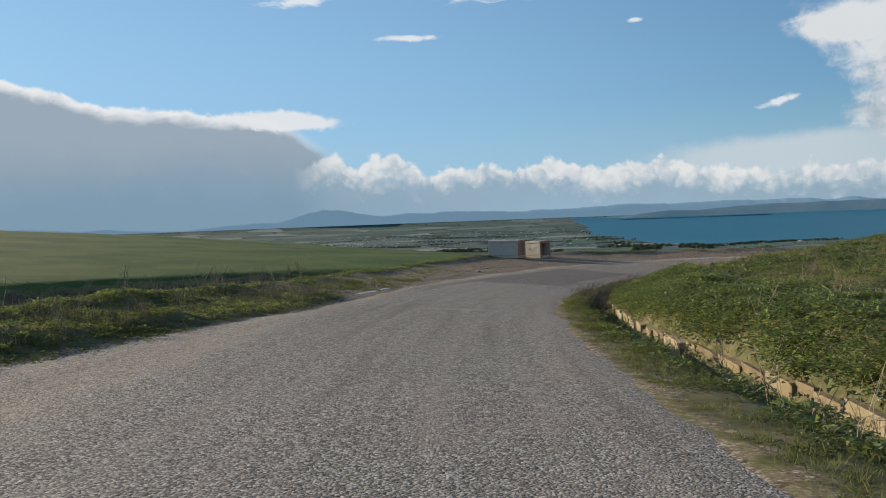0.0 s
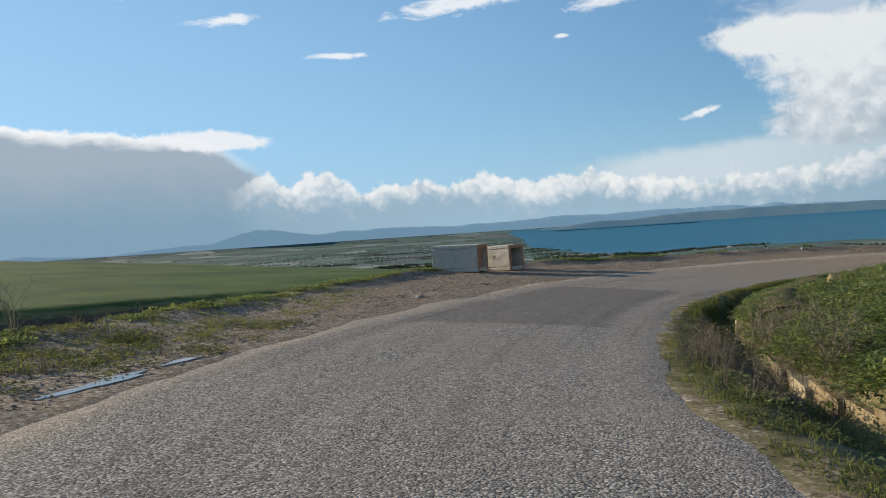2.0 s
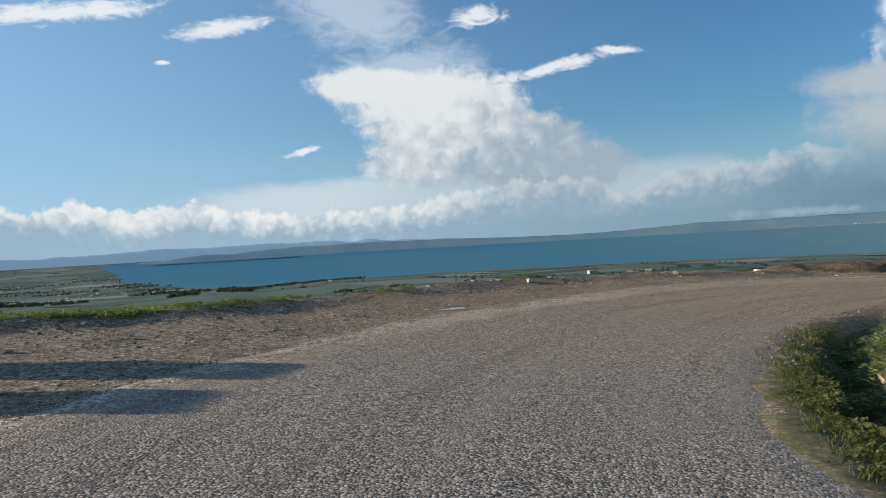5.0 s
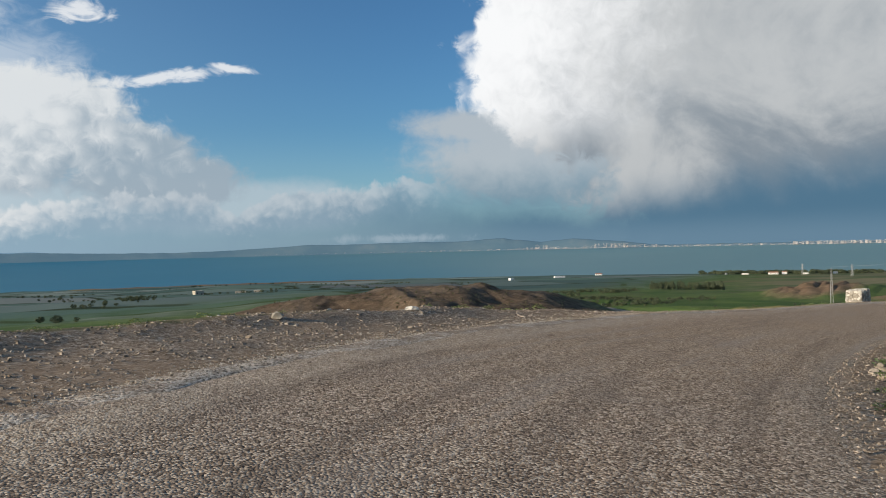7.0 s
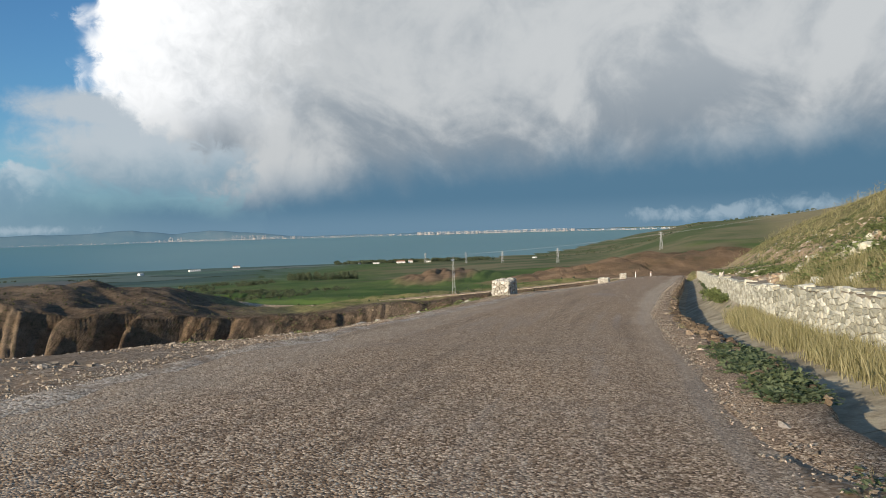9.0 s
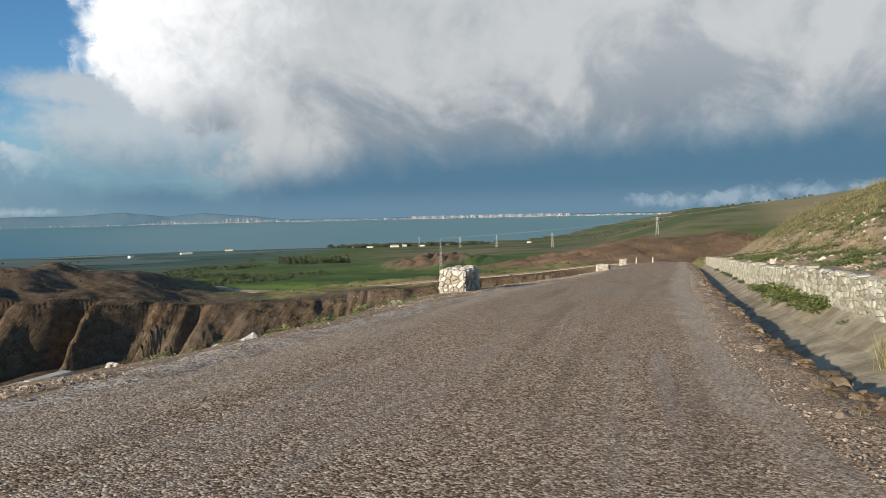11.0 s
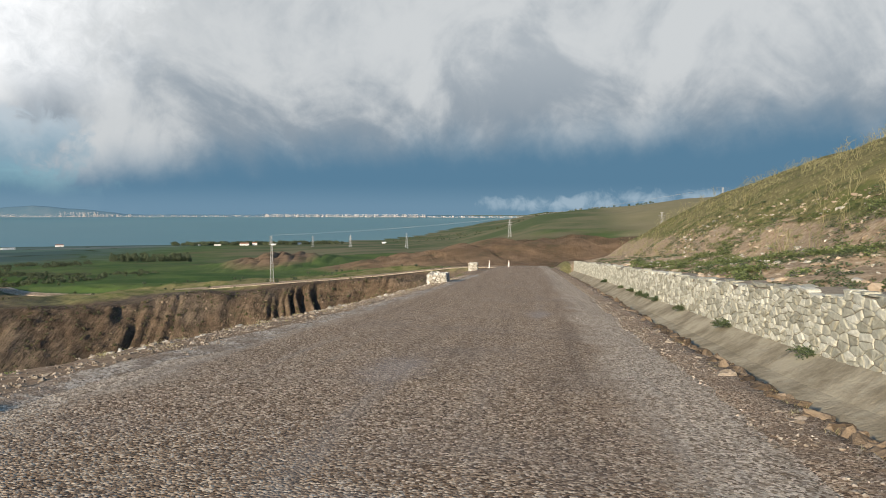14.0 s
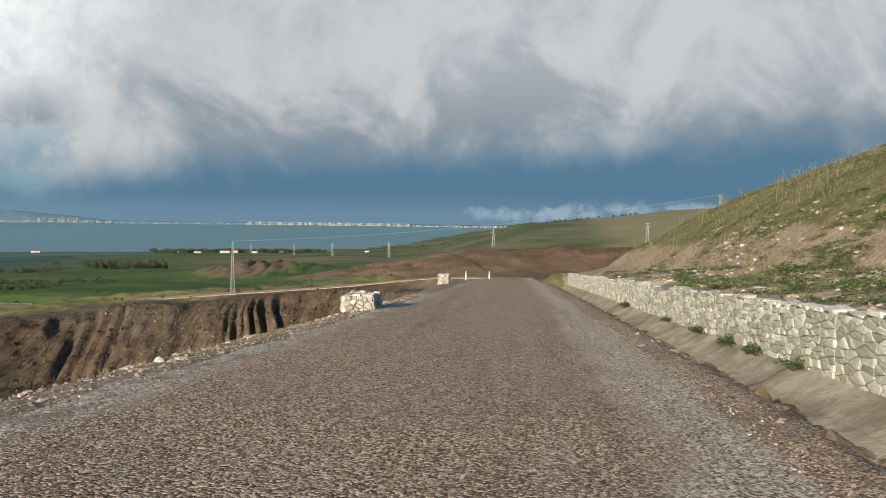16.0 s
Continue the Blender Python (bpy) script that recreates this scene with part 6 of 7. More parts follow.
grove("plantation", TALL, lambda g: (g.uniform(74.0, 79.3, 110), g.uniform(900, 1000, 110)), (5, 11), "dark plantation of slender trees in a valley field", 1, (86, 42))
grove("scrub_trees", ROUND, lambda g: (np.repeat(g.uniform(65, 74.0, 16), 6) + g.normal(0, 0.35, 96), np.repeat(g.uniform(560, 860, 16), 6) + g.normal(0, 14, 96)), (2, 5), "dark scrub trees round a farm track", 2, (86, 42))
grove("shore_trees", ROUND, lambda g: (g.uniform(78.5, 90, 260), g.uniform(2060, 2260, 260)), (7, 13), "dark belt of trees along the shore road", 3)
grove("orchard_trees", ROUND, lambda g: (np.concatenate([g.uniform(93, 104, 150), g.uniform(101, 112, 200)]), np.concatenate([g.uniform(2300, 2900, 150), g.uniform(1500, 2100, 200)])), (3, 5.5), "rows of dark orchard trees on the far slope", 4)
grove("hedgerow_trees", ROUND, lambda g: (np.concatenate([np.repeat(g.uniform(-20, 24, 130), 14) + np.tile(np.linspace(0, 2.2, 14), 130) + g.normal(0, 0.05, 1820)]), np.concatenate([np.repeat(g.uniform(1100, 4600, 130), 14) + g.normal(0, 10, 1820)])), (4, 8), "dark hedgerows and tree belts across the plain", 5)
grove("valley_shrubs", ROUND, lambda g: (np.repeat(g.uniform(18, 62, 46), 9) + g.normal(0, 0.8, 414), np.repeat(g.uniform(330, 1500, 46), 9) + g.normal(0, 12, 414)), (1.5, 4), "dark shrubs along field edges above the shore", 6)
grove("thicket", ROUND, lambda g: (np.repeat(g.uniform(62, 76.0, 60), 6) + g.normal(0, 0.9, 360), np.repeat(g.uniform(262, 430, 60), 6) + g.normal(0, 5, 360)), (0.7, 2.4), "dark thicket in the hollow round the lower road", 8, (86, 42))
grove("cliff_shrubs", ROUND, lambda g: (g.uniform(70, 100, 70), g.uniform(188, 235, 70)), (0.4, 1.1), "dark shrubs along the clay cliff's edge", 7, (86, 42))


def on_cliffs(name, templates, n, size, mat, label, category, seed, y_rng=(22, 150), off=(-16, 9)):
    rng = np.random.default_rng(seed)
    y = rng.uniform(*y_rng, n)
    x = cliff_line(y) + rng.uniform(*off, n)
    w = rng.uniform(0, 1, n) ** 2 * (size[1] - size[0]) + size[0]
    z = land(x, y)
    return stuff(name, templates, np.stack([x, y, z], -1), w, mat, label, category, seed=seed, tilt=0.3)


on_cliffs("cliff_clods", LUMPS, 900, (0.15, 0.45), M["clod"], "brown clods of clay on the eroded cliffs", "clods", 301, (20, 96))
on_cliffs("cliff_scrub", ROUND, 700, (0.25, 0.7), M["scrub"], "small dark scrub on the clay cliffs", "shrubs", 302, (20, 110), (-14, 12))
on_cliffs("mound_scrub", ROUND, 620, (0.2, 0.6), M["scrub"], "olive scrub on the grassy clay mound", "shrubs", 303, (120, 215), (4, 60))


# ---------------------------------------------------------------- plants near the road
HERB = [leaves(k, 40, 0.30, 0.15, 0.085) for k in range(6)]
HERB_BIG = [leaves(10 + k, 80, 0.38, 0.30, 0.10, 0.8) for k in range(5)]
TUFT = [blades(k, 16, 0.15, 0.11, 0.005, 0.5) for k in range(6)]
MAT = [leaves(40 + k, 40, 0.28, 0.09, 0.05, 0.3) for k in range(6)]
TUFT_TALL = [blades(10 + k, 14, 0.16, 0.55, 0.007, 0.25) for k in range(5)]
DEAD = [twigs(k, 5, 0.75, 0.4) for k in range(5)]
BRUSH = [twigs(60 + k, 8, 0.55, 0.9, 0.0035, 7) for k in range(4)]
SPIRE = [twigs(20 + k, 4, 1.0, 0.5, 0.011, 2) for k in range(4)]


def patchy(s, u, seed, scale, cut):
    x, y = at_su(s, u)
    return fbm(x / scale, y / scale, 3, seed) > cut


def plant_band(name, templates, n, s_rng, u_fn, size, mat, label, seed, scale=2.0, cut=0.45, lift=-0.03, cat="plants"):
    rng = np.random.default_rng(seed)
    s = rng.uniform(*s_rng, n)
    u = u_fn(rng, s)
    keep = patchy(s, u, seed, scale, cut)
    s, u = s[keep], u[keep]
    return stuff(name, templates, on_su(s, u, lift), rng.uniform(*size, len(s)), mat, label, cat, seed=seed, tilt=0.12)


def brink_u(lo, hi):
    return lambda rng, s: -brink(s) + rng.uniform(lo, hi, len(s))


plant_band("bank_herbs", HERB, 6800, (54, 116), lambda g, s: kerb_u(s) + 0.12 + g.uniform(0, 1, len(s)) ** 1.5 * 13, (0.5, 1.15), M["herb"], "thick green mallow leaves covering the bank", 101, 1.7, 0.44)
plant_band("bank_shrubs", HERB_BIG, 620, (54, 116), lambda g, s: kerb_u(s) + 0.4 + g.uniform(0, 1, len(s)) * 10, (0.4, 0.85), M["herb2"], "dark leafy shrubs on the grass bank", 102, 1.6, 0.49)
plant_band("bank_clover", MAT, 2600, (80, 118), lambda g, s: kerb_u(s) + 0.1 + g.uniform(0, 1, len(s)) * 5.0, (0.6, 1.3), M["herb"], "low leafy cover on the bank above the ditch", 129, 1.5, 0.30)
plant_band("bank_straw", TUFT, 4200, (54, 130), lambda g, s: kerb_u(s) + 0.1 + g.uniform(0, 1, len(s)) ** 1.3 * 11, (0.6, 1.3), M["drygrass"], "dry straw-coloured grass tufts on the bank", 122, 1.3, 0.46)
plant_band("verge_grass", TUFT, 5200, (52, 118), lambda g, s: road_right(s) + 0.05 + g.uniform(0, 1, len(s)) ** 1.3 * 2.0, (0.5, 1.1), M["grassblade"], "short green and yellow grass on the verge", 103, 0.8, 0.36)
plant_band("verge_clover", MAT, 2600, (54, 120), lambda g, s: road_right(s) + 0.15 + g.uniform(0, 1, len(s)) * 1.5, (0.4, 1.0), M["grassblade"], "low clover and moss matting the verge", 123, 1.0, 0.45)
plant_band("verge_herbs", HERB, 1500, (52, 122), lambda g, s: road_right(s) + 0.6 + g.uniform(0, 1, len(s)) * 1.5, (0.4, 1.1), M["herb"], "low green leaves in the roadside ditch", 104, 1.0, 0.48)
plant_band("bend_herbs", HERB_BIG, 260, (108, 140), lambda g, s: road_right(s) + 0.35 + g.uniform(0, 1, len(s)) * 2.2, (0.3, 0.7), M["herb"], "leafy green weeds on the inside of the bend", 105, 1.4, 0.44)
plant_band("bank_stalks", DEAD, 150, (60, 92), lambda g, s: 3.2 + g.uniform(0, 1, len(s)) ** 2 * 7, (0.5, 1.1), M["stalk"], "grey dead stalks standing in the weeds", 106, 1.5, 0.50)
plant_band("bank_grass", TUFT_TALL, 3600, (56, 142), lambda g, s: 4.0 + g.uniform(0, 1, len(s)) * 12, (0.3, 0.7), M["grassblade"], "tufts of longer grass on the bank", 107, 2.0, 0.42)
plant_band("brink_herbs", HERB, 3000, (58, 116), brink_u(-0.9, 0.9), (0.35, 0.95), M["herb"], "green leafy weeds along the edge of the drop", 108, 2.2, 0.47)
plant_band("brink_grass", TUFT, 2600, (58, 100), brink_u(-0.6, 3.2), (0.6, 1.4), M["grassblade"], "short grass and moss on the open verge", 109, 1.2, 0.40)
plant_band("verge_moss", MAT, 2600, (56, 92), brink_u(-0.4, 4.0), (0.5, 1.2), M["grassblade"], "patches of yellow-green moss on the open verge", 124, 1.4, 0.47)
plant_band("verge_weeds", HERB, 520, (60, 84), lambda g, s: road_left(s) - 0.25 - g.uniform(0, 1, len(s)) * (brink(s) + road_left(s)), (0.3, 0.75), M["herb2"], "grey-green weeds on the open verge", 125, 1.3, 0.47)
plant_band("verge_straw", TUFT_TALL, 700, (60, 90), lambda g, s: road_left(s) - 0.6 - g.uniform(0, 1, len(s)) * (brink(s) + road_left(s)), (0.3, 0.8), M["stalk"], "brown dead grass on the open verge", 126, 1.5, 0.48)
plant_band("dead_brush", BRUSH, 210, (85.5, 93.5), lambda g, s: road_right(s) + 0.45 + g.uniform(0, 1, len(s)) * 1.7, (0.5, 1.15), M["deadwood"], "tangle of grey-brown dead brush beside the ditch", 130, 1.2, 0.44)
plant_band("bank_cover", MAT, 1700, (76, 106), lambda g, s: kerb_u(s) + 0.1 + g.uniform(0, 1, len(s)) * 2.2, (0.6, 1.2), M["grassblade"], "mossy yellow-green cover on the steep bank", 131, 1.5, 0.1)
plant_band("corner_weeds", HERB, 520, (122, 141), lambda g, s: road_right(s) + 0.3 + g.uniform(0, 1, len(s)) * 2.6, (0.4, 1.0), M["herb2"], "grey-green weeds at the end of the bend", 132, 1.6, 0.40)
plant_band("lip_herbs", HERB, 300, (138.0, 143.5), lambda g, s: road_right(s) + 0.3 + g.uniform(0, 0.6, len(s)), (0.5, 1.0), M["herb2"], "grey-green weeds on the broken ditch edge", 134, 1.0, 0.34, 1.05)
plant_band("corner_straw", TUFT_TALL, 420, (122, 142), lambda g, s: road_right(s) + 0.4 + g.uniform(0, 1, len(s)) * 3.0, (0.3, 0.8), M["drygrass"], "dry grass at the end of the bend", 133, 1.4, 0.42)
plant_band("brink_stalks", DEAD, 190, (58, 92), brink_u(-1.4, 0.6), (0.6, 1.25), M["stalk"], "brown dead thistles on the open verge", 110, 1.8, 0.46)
plant_band("bank_foot_herbs", HERB, 2400, (56, 90), lambda g, s: kerb_u(s) + 0.12 + g.uniform(0, 1, len(s)) * 2.4, (0.4, 0.8), M["herb"], "low green mallow at the foot of the bank", 135, 1.0, 0.36, 0.22)
plant_band("verge_edge_tufts", TUFT, 1500, (166, 222), lambda g, s: road_left(s) - 0.35 - g.uniform(0, 1, len(s)) * (brink(s) + road_left(s) + 0.3), (0.35, 0.8), M["drygrass"], "sparse olive grass on the stony verge", 136, 1.4, 0.46)
plant_band("edge_herbs", HERB, 300, (112, 178), brink_u(-0.4, 0.5), (0.3, 0.65), M["herb"], "green weeds on the brink of the ravine", 111, 3.0, 0.56)
plant_band("ledge_weeds", HERB_BIG, 120, (126, 166), brink_u(-0.4, 0.4), (0.25, 0.6), M["herb"], "thick green weeds along the edge of the ravine", 121, 3.5, 0.55)
plant_band("brink_clump", HERB_BIG, 26, (156.2, 159.2), lambda g, s: -6.6 - g.uniform(0, 0.7, len(s)), (0.5, 1.0), M["herb"], "dark green weed clump on the brink", 156, 3.0, 0.0)
plant_band("brink_clump", HERB_BIG, 36, (165.2, 168.2), lambda g, s: -7.1 - g.uniform(0, 0.8, len(s)), (0.5, 1.0), M["herb"], "green weed clump beside the guard block", 157, 3.0, 0.0)
plant_band("layby_weeds", HERB_BIG, 260, (104, 124), brink_u(-0.5, 0.5), (0.3, 0.65), M["herb"], "bushy green weeds at the edge of the lay-by", 128, 2.0, 0.40)
plant_band("wall_herbs", HERB_BIG, 1500, (142, 215), lambda g, s: 5.7 + g.uniform(0, 1, len(s)) ** 1.2 * 7, (0.4, 1.0), M["herb"], "patches of green weeds above the wall", 112, 3.0, 0.50)
plant_band("slope_patch", HERB, 160, (198, 204), lambda g, s: 7.6 + g.uniform(0, 2.2, len(s)), (0.5, 1.0), M["herb"], "bright green weed patch among the stones", 170, 2.0, 0.30)
plant_band("slope_patch", HERB, 120, (178, 183), lambda g, s: 7.0 + g.uniform(0, 2.0, len(s)), (0.5, 1.0), M["herb"], "green weed patch on the stony slope", 171, 2.0, 0.30)
plant_band("slope_herbs", HERB, 5200, (140, 240), lambda g, s: 5.6 + g.uniform(0, 1, len(s)) * 9, (0.4, 1.0), M["herb2"], "low green patches among stones", 113, 2.2, 0.50)
plant_band("slope_grass", TUFT_TALL, 9000, (138, 262), lambda g, s: 8.5 + g.uniform(0, 1, len(s)) * 26, (0.2, 0.5), M["drygrass"], "dry yellow-green grass on the hillside", 114, 4.0, 0.34)
plant_band("slope_green", TUFT_TALL, 7000, (136, 262), lambda g, s: 9.5 + g.uniform(0, 1, len(s)) * 24, (0.15, 0.42), M["grassblade"], "green grass on the hillside", 115, 3.0, 0.42)
plant_band("slope_spires", SPIRE, 760, (150, 262), lambda g, s: 9.0 + g.uniform(0, 1, len(s)) * 22, (0.7, 1.35), M["drygrass"], "pale dry flower spires along the hillside", 116, 3.0, 0.48)
for clump_s, clump_n, clump_size in ((217.6, 12, 0.5), (208.8, 8, 0.4), (204.8, 9, 0.45), (201.9, 9, 0.5), (199.9, 10, 0.5), (197.8, 9, 0.45), (192.5, 7, 0.4), (187.0, 7, 0.4), (181.5, 6, 0.4), (160.5, 8, 0.45), (156.0, 7, 0.4)):
    plant_band("wall_foot_weed", HERB_BIG, clump_n, (clump_s - 0.35, clump_s + 0.35), lambda g, s: 4.70 + g.normal(0, 0.04, len(s)), (clump_size * 0.7, clump_size * 1.5), M["herb2"], "green weed clump growing at the foot of the wall", 160 + int(clump_s), 1.1, 0.0, 0.92)
plant_band("wall_foot_weeds", HERB_BIG, 150, (163.2, 174.2), lambda g, s: 4.60 + g.normal(0, 0.13, len(s)), (0.5, 1.2), M["herb"], "thick leafy green weeds against the wall's foot", 141, 1.8, 0.40, 1.06)
plant_band("lip_weeds", TUFT, 1500, (143.5, 235), lambda g, s: road_right(s) + 0.27 + g.uniform(0, 0.16, len(s)), (0.4, 0.95), M["drygrass"], "short dry grass on the crumbling ditch edge", 142, 0.7, 0.5, 1.06)
plant_band("wall_grass", TUFT_TALL, 1500, (137.0, 153), lambda g, s: 4.9 + g.uniform(0, 1, len(s)) * 1.4, (0.4, 0.9), M["drygrass"], "long dry grass hanging over the wall's end", 118, 1.0, 0.30)
plant_band("ditch_straw", TUFT_TALL, 2600, (136.5, 156), lambda g, s: 4.05 + g.uniform(0, 1, len(s)) ** 0.6 * 0.72, (0.5, 1.25), M["drygrass"], "dry grass growing against the wall's foot", 127, 1.2, 0.30, 0.74)
plant_band("verge_tussocks", HERB_BIG, 620, (58, 83), lambda g, s: road_left(s) - 0.3 - g.uniform(0, 1, len(s)) ** 1.3 * (brink(s) + road_left(s) + 1.2), (0.2, 0.5), M["herb"], "rough leafy tussocks on the berm above the gully", 150, 1.2, 0.42)
plant_band("berm_grass", TUFT, 3600, (58, 84), lambda g, s: road_left(s) - 0.15 - g.uniform(0, 1, len(s)) * (brink(s) + road_left(s) + 1.0), (0.4, 0.95), M["drygrass"], "matted yellow grass on the berm", 151, 1.0, 0.40)
plant_band("berm_moss", MAT, 2600, (58, 90), lambda g, s: road_left(s) - 0.2 - g.uniform(0, 1, len(s)) * (brink(s) + road_left(s) + 0.8), (0.5, 1.2), M["grassblade"], "yellow-green moss and clover on the berm", 158, 1.2, 0.46)
plant_band("berm_thistles", BRUSH, 46, (62, 83), lambda g, s: road_left(s) - 0.5 - g.uniform(0, 1, len(s)) * (brink(s) + road_left(s)), (0.7, 1.3), M["deadwood"], "brown dead thistle bushes on the berm", 152, 1.8, 0.46)
plant_band("corner_thicket", HERB_BIG, 380, (95, 112), lambda g, s: road_right(s) + 0.25 + g.uniform(0, 1, len(s)) * (kerb_u(s) - road_right(s) - 0.45), (0.28, 0.55), M["grassblade"], "dense green thicket filling the roadside ditch", 153, 1.6, 0.34)
plant_band("corner_stalks", DEAD, 16, (95, 112), lambda g, s: road_right(s) + 0.4 + g.uniform(0, 1, len(s)) * 1.0, (0.4, 0.7), M["stalk"], "dry stalks standing in the roadside thicket", 154, 1.5, 0.42)
plant_band("kerb_overhang", HERB, 1500, (56, 116), lambda g, s: kerb_u(s) + 0.1 + np.abs(g.normal(0, 0.35, len(s))), (0.4, 0.85), M["herb"], "green leaves hanging over the stone edging", 155, 1.1, 0.46, 0.10)
plant_band("wall_end_shrubs", HERB_BIG, 420, (137, 152), lambda g, s: 5.6 + g.uniform(0, 1, len(s)) * 4.2, (0.5, 1.1), M["herb"], "tall green weeds above the wall's end", 119, 1.5, 0.38)


def big_rosette(s, u, label):
    """A spiky asphodel-like clump."""
    rng = np.random.default_rng(int(s))
    x, y = at_su(s, u)
    z = float(land(np.array([x]), np.array([y]))[0])
    top = new("rosette_plant", None)
    top.matrix_world = pose(float(x), float(y), z)
    for k in range(34):
        bm = bmesh.new()
        a, e, L = rng.uniform(0, math.tau), rng.uniform(0.25, 1.3), rng.uniform(0.5, 0.85)
        d = Vector((math.cos(a) * math.cos(e), math.sin(a) * math.cos(e), math.sin(e)))
        w = Vector((-math.sin(a), math.cos(a), 0)) * 0.025
        rows = []
        for q in range(4):
            t = q / 3
            p = d * L * t + Vector((0, 0, -0.22 * L * t * t))
            rows.append((bm.verts.new(p - w * (1.05 - t)), bm.verts.new(p + w * (1.05 - t))))
        for (a0, a1), (b0, b1) in zip(rows, rows[1:]):
            bm.faces.new((a0, a1, b1, b0))
        part("leaf", bm, M["herb2"], top)
    for k in range(2):
        bm = bmesh.new()
        bar_bm(bm, (0.05 * k, 0, 0), (0.12 * k - 0.05, 0.05, 1.15), 0.009, 5)
        part("flower_stem", bm, M["stalk"], top)
    return tagged(top, label, "plant")


big_rosette(113.4, 3.35, "spiky dark green rosette plant on the inside of the bend")


# ---------------------------------------------------------------- stones, chippings and litter
def rocks(name, n, s_rng, u_fn, size, mat, label, seed, lift=0.0, cut=0.4, scale=2.0, templates=None, flat=0.65):
    rng = np.random.default_rng(seed)
    s = rng.uniform(*s_rng, n)
    u = u_fn(rng, s)
    keep = patchy(s, u, seed, scale, cut)
    s, u = s[keep], u[keep]
    w = rng.uniform(0, 1, len(s)) ** 2.5 * (size[1] - size[0]) + size[0]
    sz = np.stack([w, w * rng.uniform(0.6, 1.1, len(s)), w * flat * rng.uniform(0.6, 1.1, len(s))], -1)
    return stuff(name, templates or LUMPS, on_su(s, u, lift), sz, mat, label, "stones", seed=seed, tilt=0.2)


PEB = [pebble(k) for k in range(8)]
rocks("slope_rocks", 7500, (142, 240), lambda g, s: 5.3 + g.uniform(0, 1, len(s)) ** 1.3 * 9, (0.04, 0.28), M["ochre"], "ochre and buff rocks strewn above the wall", 201, -0.02, 0.44, 2.4, None, 0.5)
rocks("pale_rocks", 900, (142, 230), lambda g, s: 5.3 + g.uniform(0, 1, len(s)) * 8, (0.04, 0.26), M["stone"], "pale limestone rocks on the slope", 202, 0.0, 0.45)
rocks("bank_rocks", 46, (64, 134), lambda g, s: 4.5 + g.uniform(0, 1, len(s)) * 6, (0.1, 0.32), M["edging"], "ochre rocks in the grass bank", 203, 0.02)
rocks("layby_stones", 800, (84, 150), lambda g, s: road_left(s) - g.uniform(0.2, 1, len(s)) * (brink(s) + road_left(s)) * 1.0, (0.025, 0.13), M["pebble"], "loose stones on the gravel lay-by", 204, 0.0, 0.42, 1.5)
rocks("wall_end_rubble", 700, (134, 156), lambda g, s: 4.9 + g.uniform(0, 1, len(s)) * 4.0, (0.08, 0.5), M["wallstone"], "rubble and pale rocks where the wall begins", 210, 0.0, 0.40, 1.5)
rocks("windrow", 9500, (97, 138), lambda g, s: road_left(s) - 0.02 + g.normal(0, 0.15, len(s)), (0.012, 0.032), M["chip"], "pale ridge of loose chippings along the road's outer edge", 211, 0.02, 0.22, 1.0, PEB, 0.75)
rocks("gravel_stones", 30000, (80, 150), lambda g, s: road_left(s) - 0.1 - g.uniform(0, 1, len(s)) * (brink(s) + road_left(s)), (0.02, 0.085), M["greystone"], "small stones scattered over the gravel", 209, 0.0, 0.36, 1.2, PEB, 0.7)
rocks("verge_rubble", 5200, (160, 222), lambda g, s: road_left(s) - 0.15 - g.uniform(0, 1, len(s)) * (brink(s) + road_left(s) + 0.2), (0.02, 0.12), M["pebble"], "loose stones on the narrow verge above the ravine", 218, 0.0, 0.36, 1.1, PEB, 0.7)
rocks("brink_rocks", 700, (100, 215), brink_u(-0.35, 0.5), (0.03, 0.16), M["stone"], "pale broken stones along the brink", 205, -0.01, 0.47)
rocks("left_chippings", 9000, (104, 205), lambda g, s: road_left(s) + g.normal(0, 0.45, len(s)), (0.018, 0.05), M["pebble"], "loose chippings along the road's outer edge", 206, 0.03, 0.30, 1.0, PEB, 0.7)
rocks("right_chippings", 9000, (112, 205), lambda g, s: road_right(s) - 0.1 + g.normal(0, 0.26, len(s)), (0.018, 0.05), M["pebble"], "loose chippings along the road's inner edge", 207, 0.03, 0.30, 1.0, PEB, 0.7)
rocks("lip_clods", 1700, (138, 236), lambda g, s: road_right(s) + 0.28 + (0.2 + 0.45 * sstep(s, 158, 145)) * g.uniform(0, 1, len(s)) ** 0.5, (0.07, 0.24), M["clod"], "dark clods of earth and stone crumbling into the ditch", 219, 1.09, 0.3, 0.9)
rocks("verge_clods", 500, (126, 206), lambda g, s: road_right(s) + 0.12 + g.uniform(0, 0.3, len(s)), (0.05, 0.22), M["pebble"], "dark clods and stones on the ditch's lip", 208, 0.0, 0.4, 0.8)


def loose_rock(s, u, size, mat, label, seed):
    x, y = at_su(s, u)
    z = float(land(np.array([x]), np.array([y]))[0])
    v, f = LUMPS[seed % 8]
    ob = new("rock", mesh_np("rock", v * np.array(size), f, mat))
    ob.matrix_world = pose(float(x), float(y), z + size[2] * 0.38, seed * 7 % 15, seed * 5 % 11, seed * 47)
    return tagged(ob, label, "rock", "single rocks by the road")


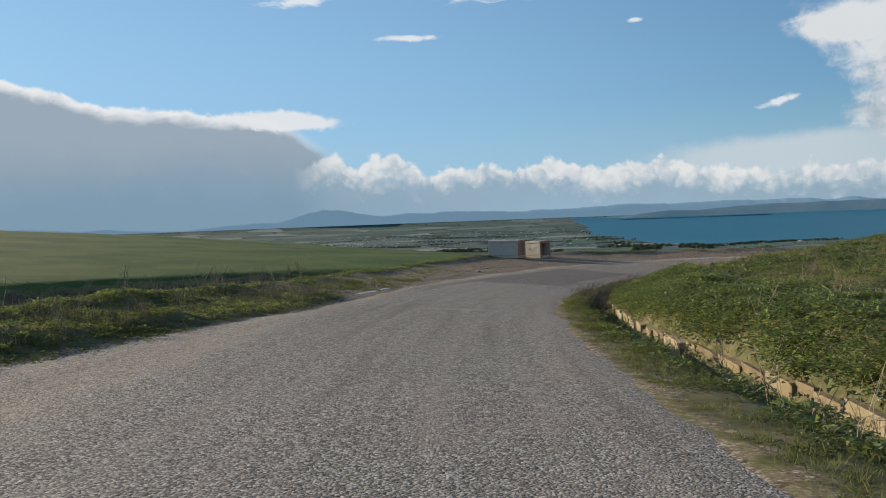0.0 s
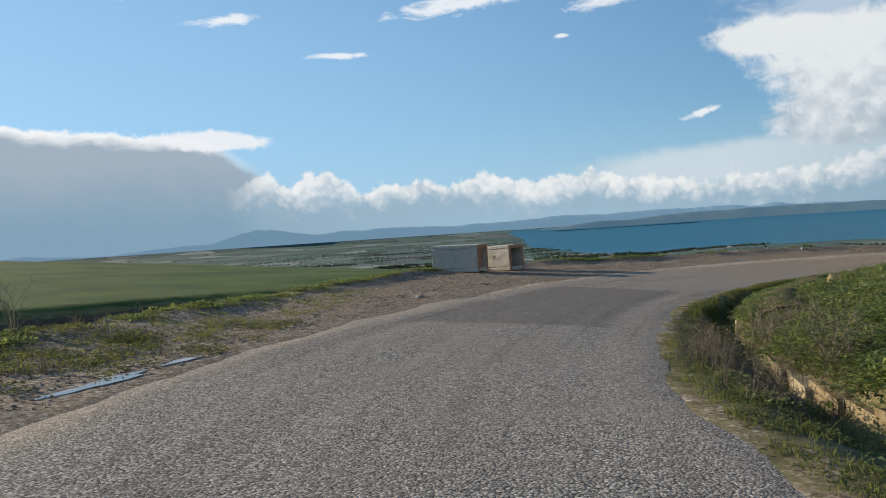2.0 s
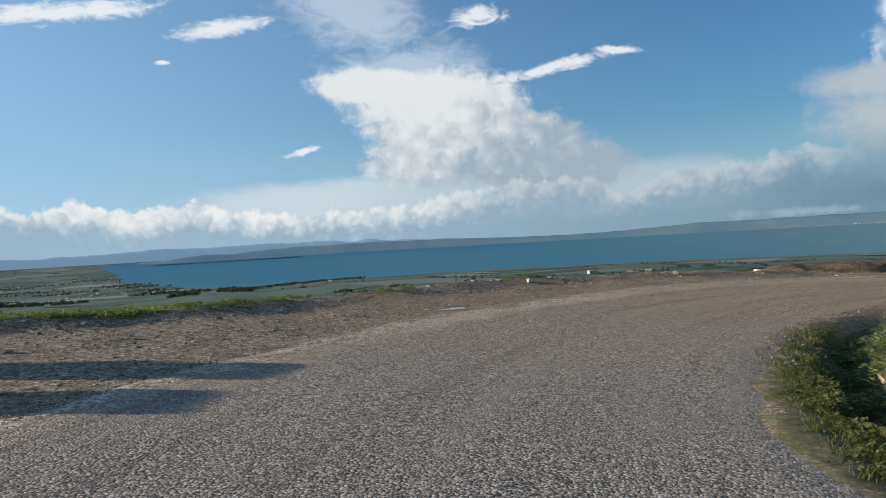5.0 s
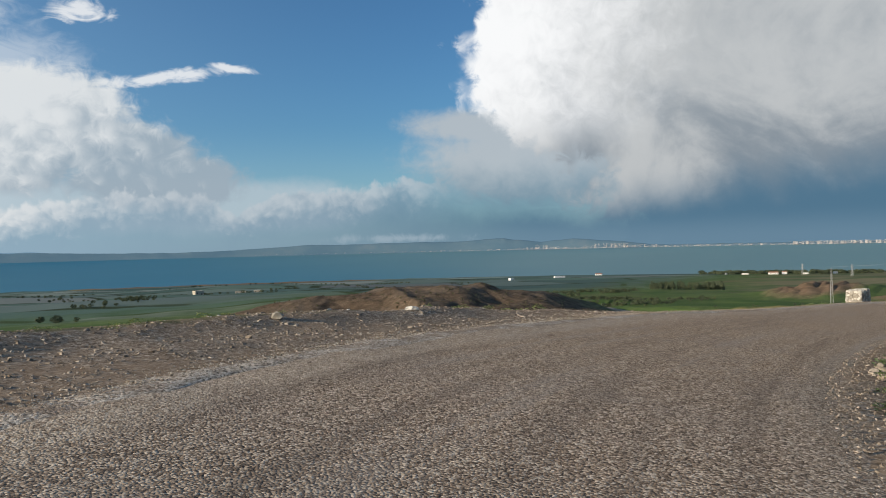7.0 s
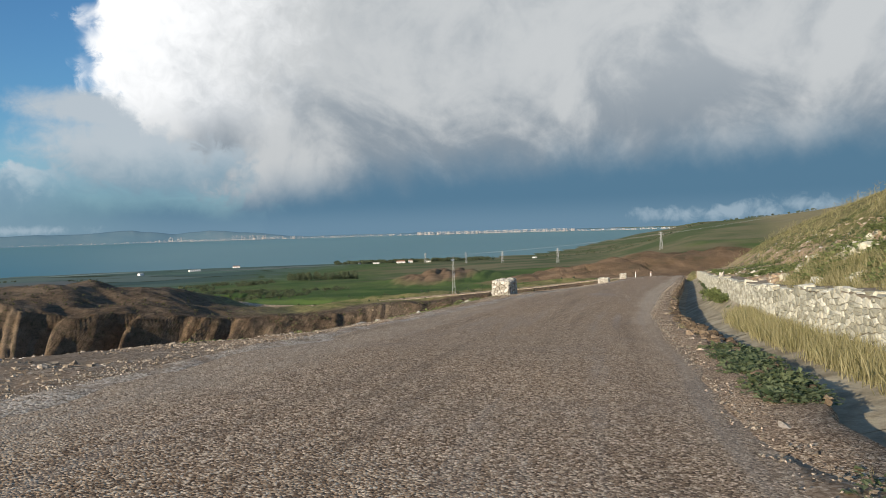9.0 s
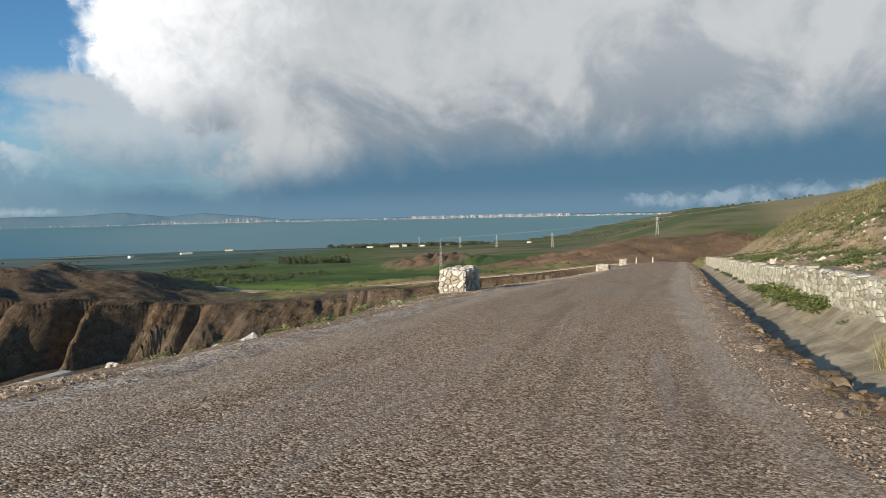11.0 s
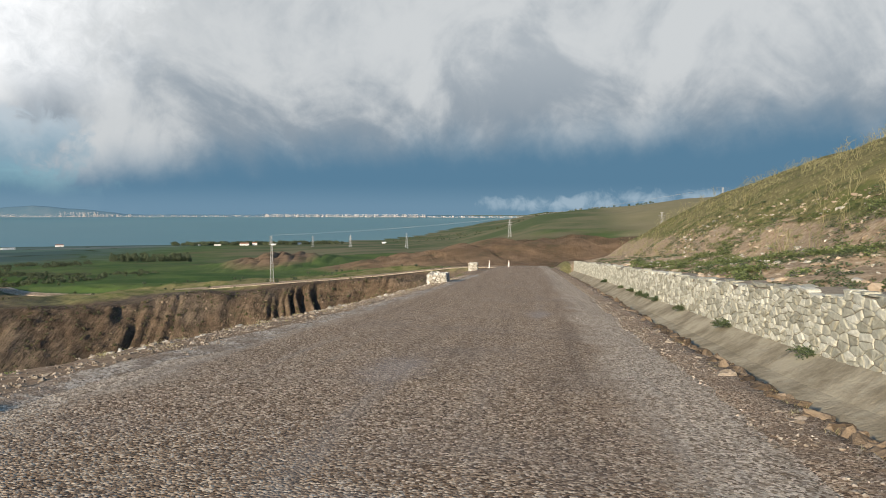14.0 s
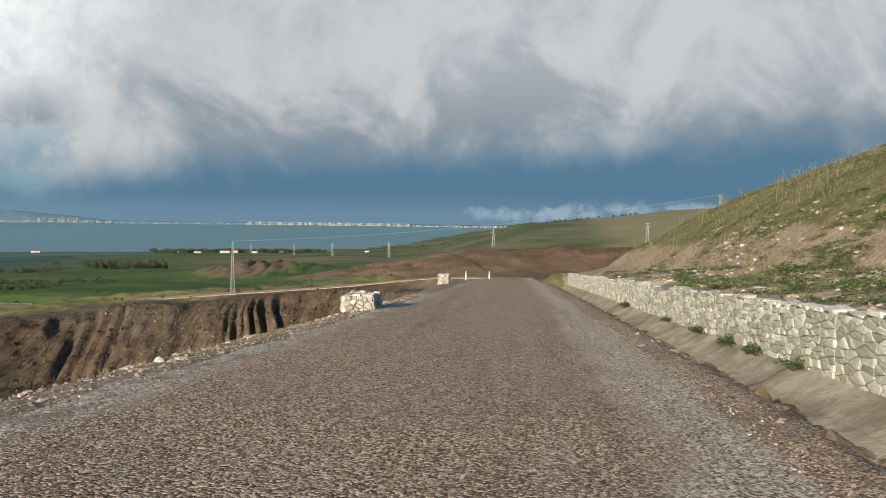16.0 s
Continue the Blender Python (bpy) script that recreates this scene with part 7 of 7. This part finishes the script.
loose_rock(122.9, -8.3, (0.26, 0.2, 0.15), M["stone"], "pale rock lying on the gravel lay-by", 1)
loose_rock(129.0, -8.0, (0.24, 0.2, 0.14), M["stone"], "pale rock at the edge of the lay-by", 2)
loose_rock(132.3, -7.9, (0.26, 0.2, 0.11), M["stone"], "flat pale rock beside the road", 3)
loose_rock(98.6, -5.7, (0.22, 0.17, 0.09), M["stone"], "small flat stone on the lay-by gravel", 4)
loose_rock(107.3, -10.4, (0.3, 0.25, 0.22), M["stone"], "pale lump of rubble against a culvert section", 5)
loose_rock(178.6, 5.35, (0.26, 0.2, 0.34), M["stone"], "upright pale stone on top of the wall", 6)
loose_rock(181.5, 5.8, (0.38, 0.3, 0.28), M["ochre"], "ochre boulder just above the wall", 7)
loose_rock(91.0, 6.6, (0.32, 0.27, 0.26), M["edging"], "ochre boulder in the green bank", 8)
loose_rock(142.6, 3.05, (0.3, 0.22, 0.2), M["stone"], "broken pale stone fallen into the ditch", 9)


def edge_slab(s, u, length, label):
    """A broken length of concrete kerb lying along the brink."""
    x, y = at_su(s, u)
    z = float(land(np.array([x]), np.array([y]))[0])
    t = math.degrees(math.atan2(np.interp(s, AXIS_S, TANG[:, 1]), np.interp(s, AXIS_S, TANG[:, 0])))
    top = new("kerb_slab", None)
    top.matrix_world = pose(float(x), float(y), z - 0.03, 2, 1.5, t + 3)
    rng = np.random.default_rng(12)
    q = -length / 2
    while q < length / 2 - 0.1:
        w = rng.uniform(0.7, 1.2)
        bm = bmesh.new()
        box_bm(bm, q, q + w - 0.03, -0.10, 0.10, -0.12, 0.05 + rng.normal(0, 0.01))
        bmesh.ops.bevel(bm, geom=bm.edges[:], offset=0.02, segments=1, affect="EDGES")
        part("slab", bm, M["concrete"], top)
        q += w
    return tagged(top, label, "kerb")


edge_slab(150.5, -7.05, 1.4, "broken grey concrete kerb slab lying on the brink")
loose_rock(151.9, -6.8, (0.2, 0.15, 0.14), M["stone"], "pale rock at the end of the kerb slab", 10)
loose_rock(154.6, -6.6, (0.26, 0.2, 0.16), M["stone"], "pale rock on the brink of the ravine", 11)
loose_rock(155.2, -6.5, (0.4, 0.28, 0.17), M["stone"], "flat pale rock on the brink of the ravine", 12)
loose_rock(164.9, -6.9, (0.34, 0.24, 0.2), M["stone"], "whitish rock among weeds on the brink", 13)
loose_rock(80.4, 4.9, (0.22, 0.2, 0.2), M["edging"], "orange-brown boulder in the leafy bank", 14)
loose_rock(101.0, 5.2, (0.34, 0.3, 0.3), M["edging"], "ochre boulder at the crest of the bank", 15)


def puddle(s, u, along, across, label):
    """A film of water lying level in a shallow hollow."""
    rng = np.random.default_rng(int(s * 10))
    bm = bmesh.new()
    n = 40
    ring = []
    for k in range(n):
        a = k / n * math.tau
        q = 1 + 0.22 * math.sin(3 * a + s) + 0.14 * math.sin(5 * a + 2 * s) + rng.normal(0, 0.04)
        ds, du = math.cos(a) * along * q, u + math.sin(a) * across * q + 0.25 * across * math.cos(a)
        x, y = at_su(s + ds, du)
        z = float(np.interp(s + ds, AXIS_S, AXIS[:, 2]) - cant(s) * du) + 0.012
        ring.append((float(x), float(y), z))
    top = [bm.verts.new(p) for p in ring]
    low = [bm.verts.new((p[0], p[1], p[2] - 0.03)) for p in ring]
    c = bm.verts.new(tuple(np.mean(ring, axis=0)))
    for k in range(n):
        bm.faces.new((top[k - 1], top[k], c))
        bm.faces.new((top[k - 1], low[k - 1], low[k], top[k]))
    bmesh.ops.recalc_face_normals(bm, faces=bm.faces[:])
    me = bpy.data.meshes.new("puddle")
    bm.to_mesh(me)
    bm.free()
    me.materials.append(M["water"])
    tagged(new("puddle", me), label, "puddle", kind="structure")


for puddle_args in PUDDLES:
    puddle(*puddle_args)


def litter(s, u, length, label, seed):
    x, y = at_su(s, u)
    z = float(land(np.array([x]), np.array([y]))[0])
    v, f = twigs(seed, 1, length, 0.1, 0.012, 2)
    v = v[:, [2, 0, 1]]
    ob = new("fallen_stalk", mesh_np("fallen_stalk", v, f, M["drygrass"]))
    ob.matrix_world = pose(float(x), float(y), z + 0.06, 0, 3, seed * 61)
    tagged(ob, label, "stalk", "fallen stalks on the verge")


for k, (ls, lu) in enumerate(((70.5, 2.7), (73.2, 2.5), (71.6, 2.9), (76.0, 2.35), (97.5, 2.2))):
    litter(ls, lu, 0.7, "pale broken reed stalk lying on the verge", 40 + k)
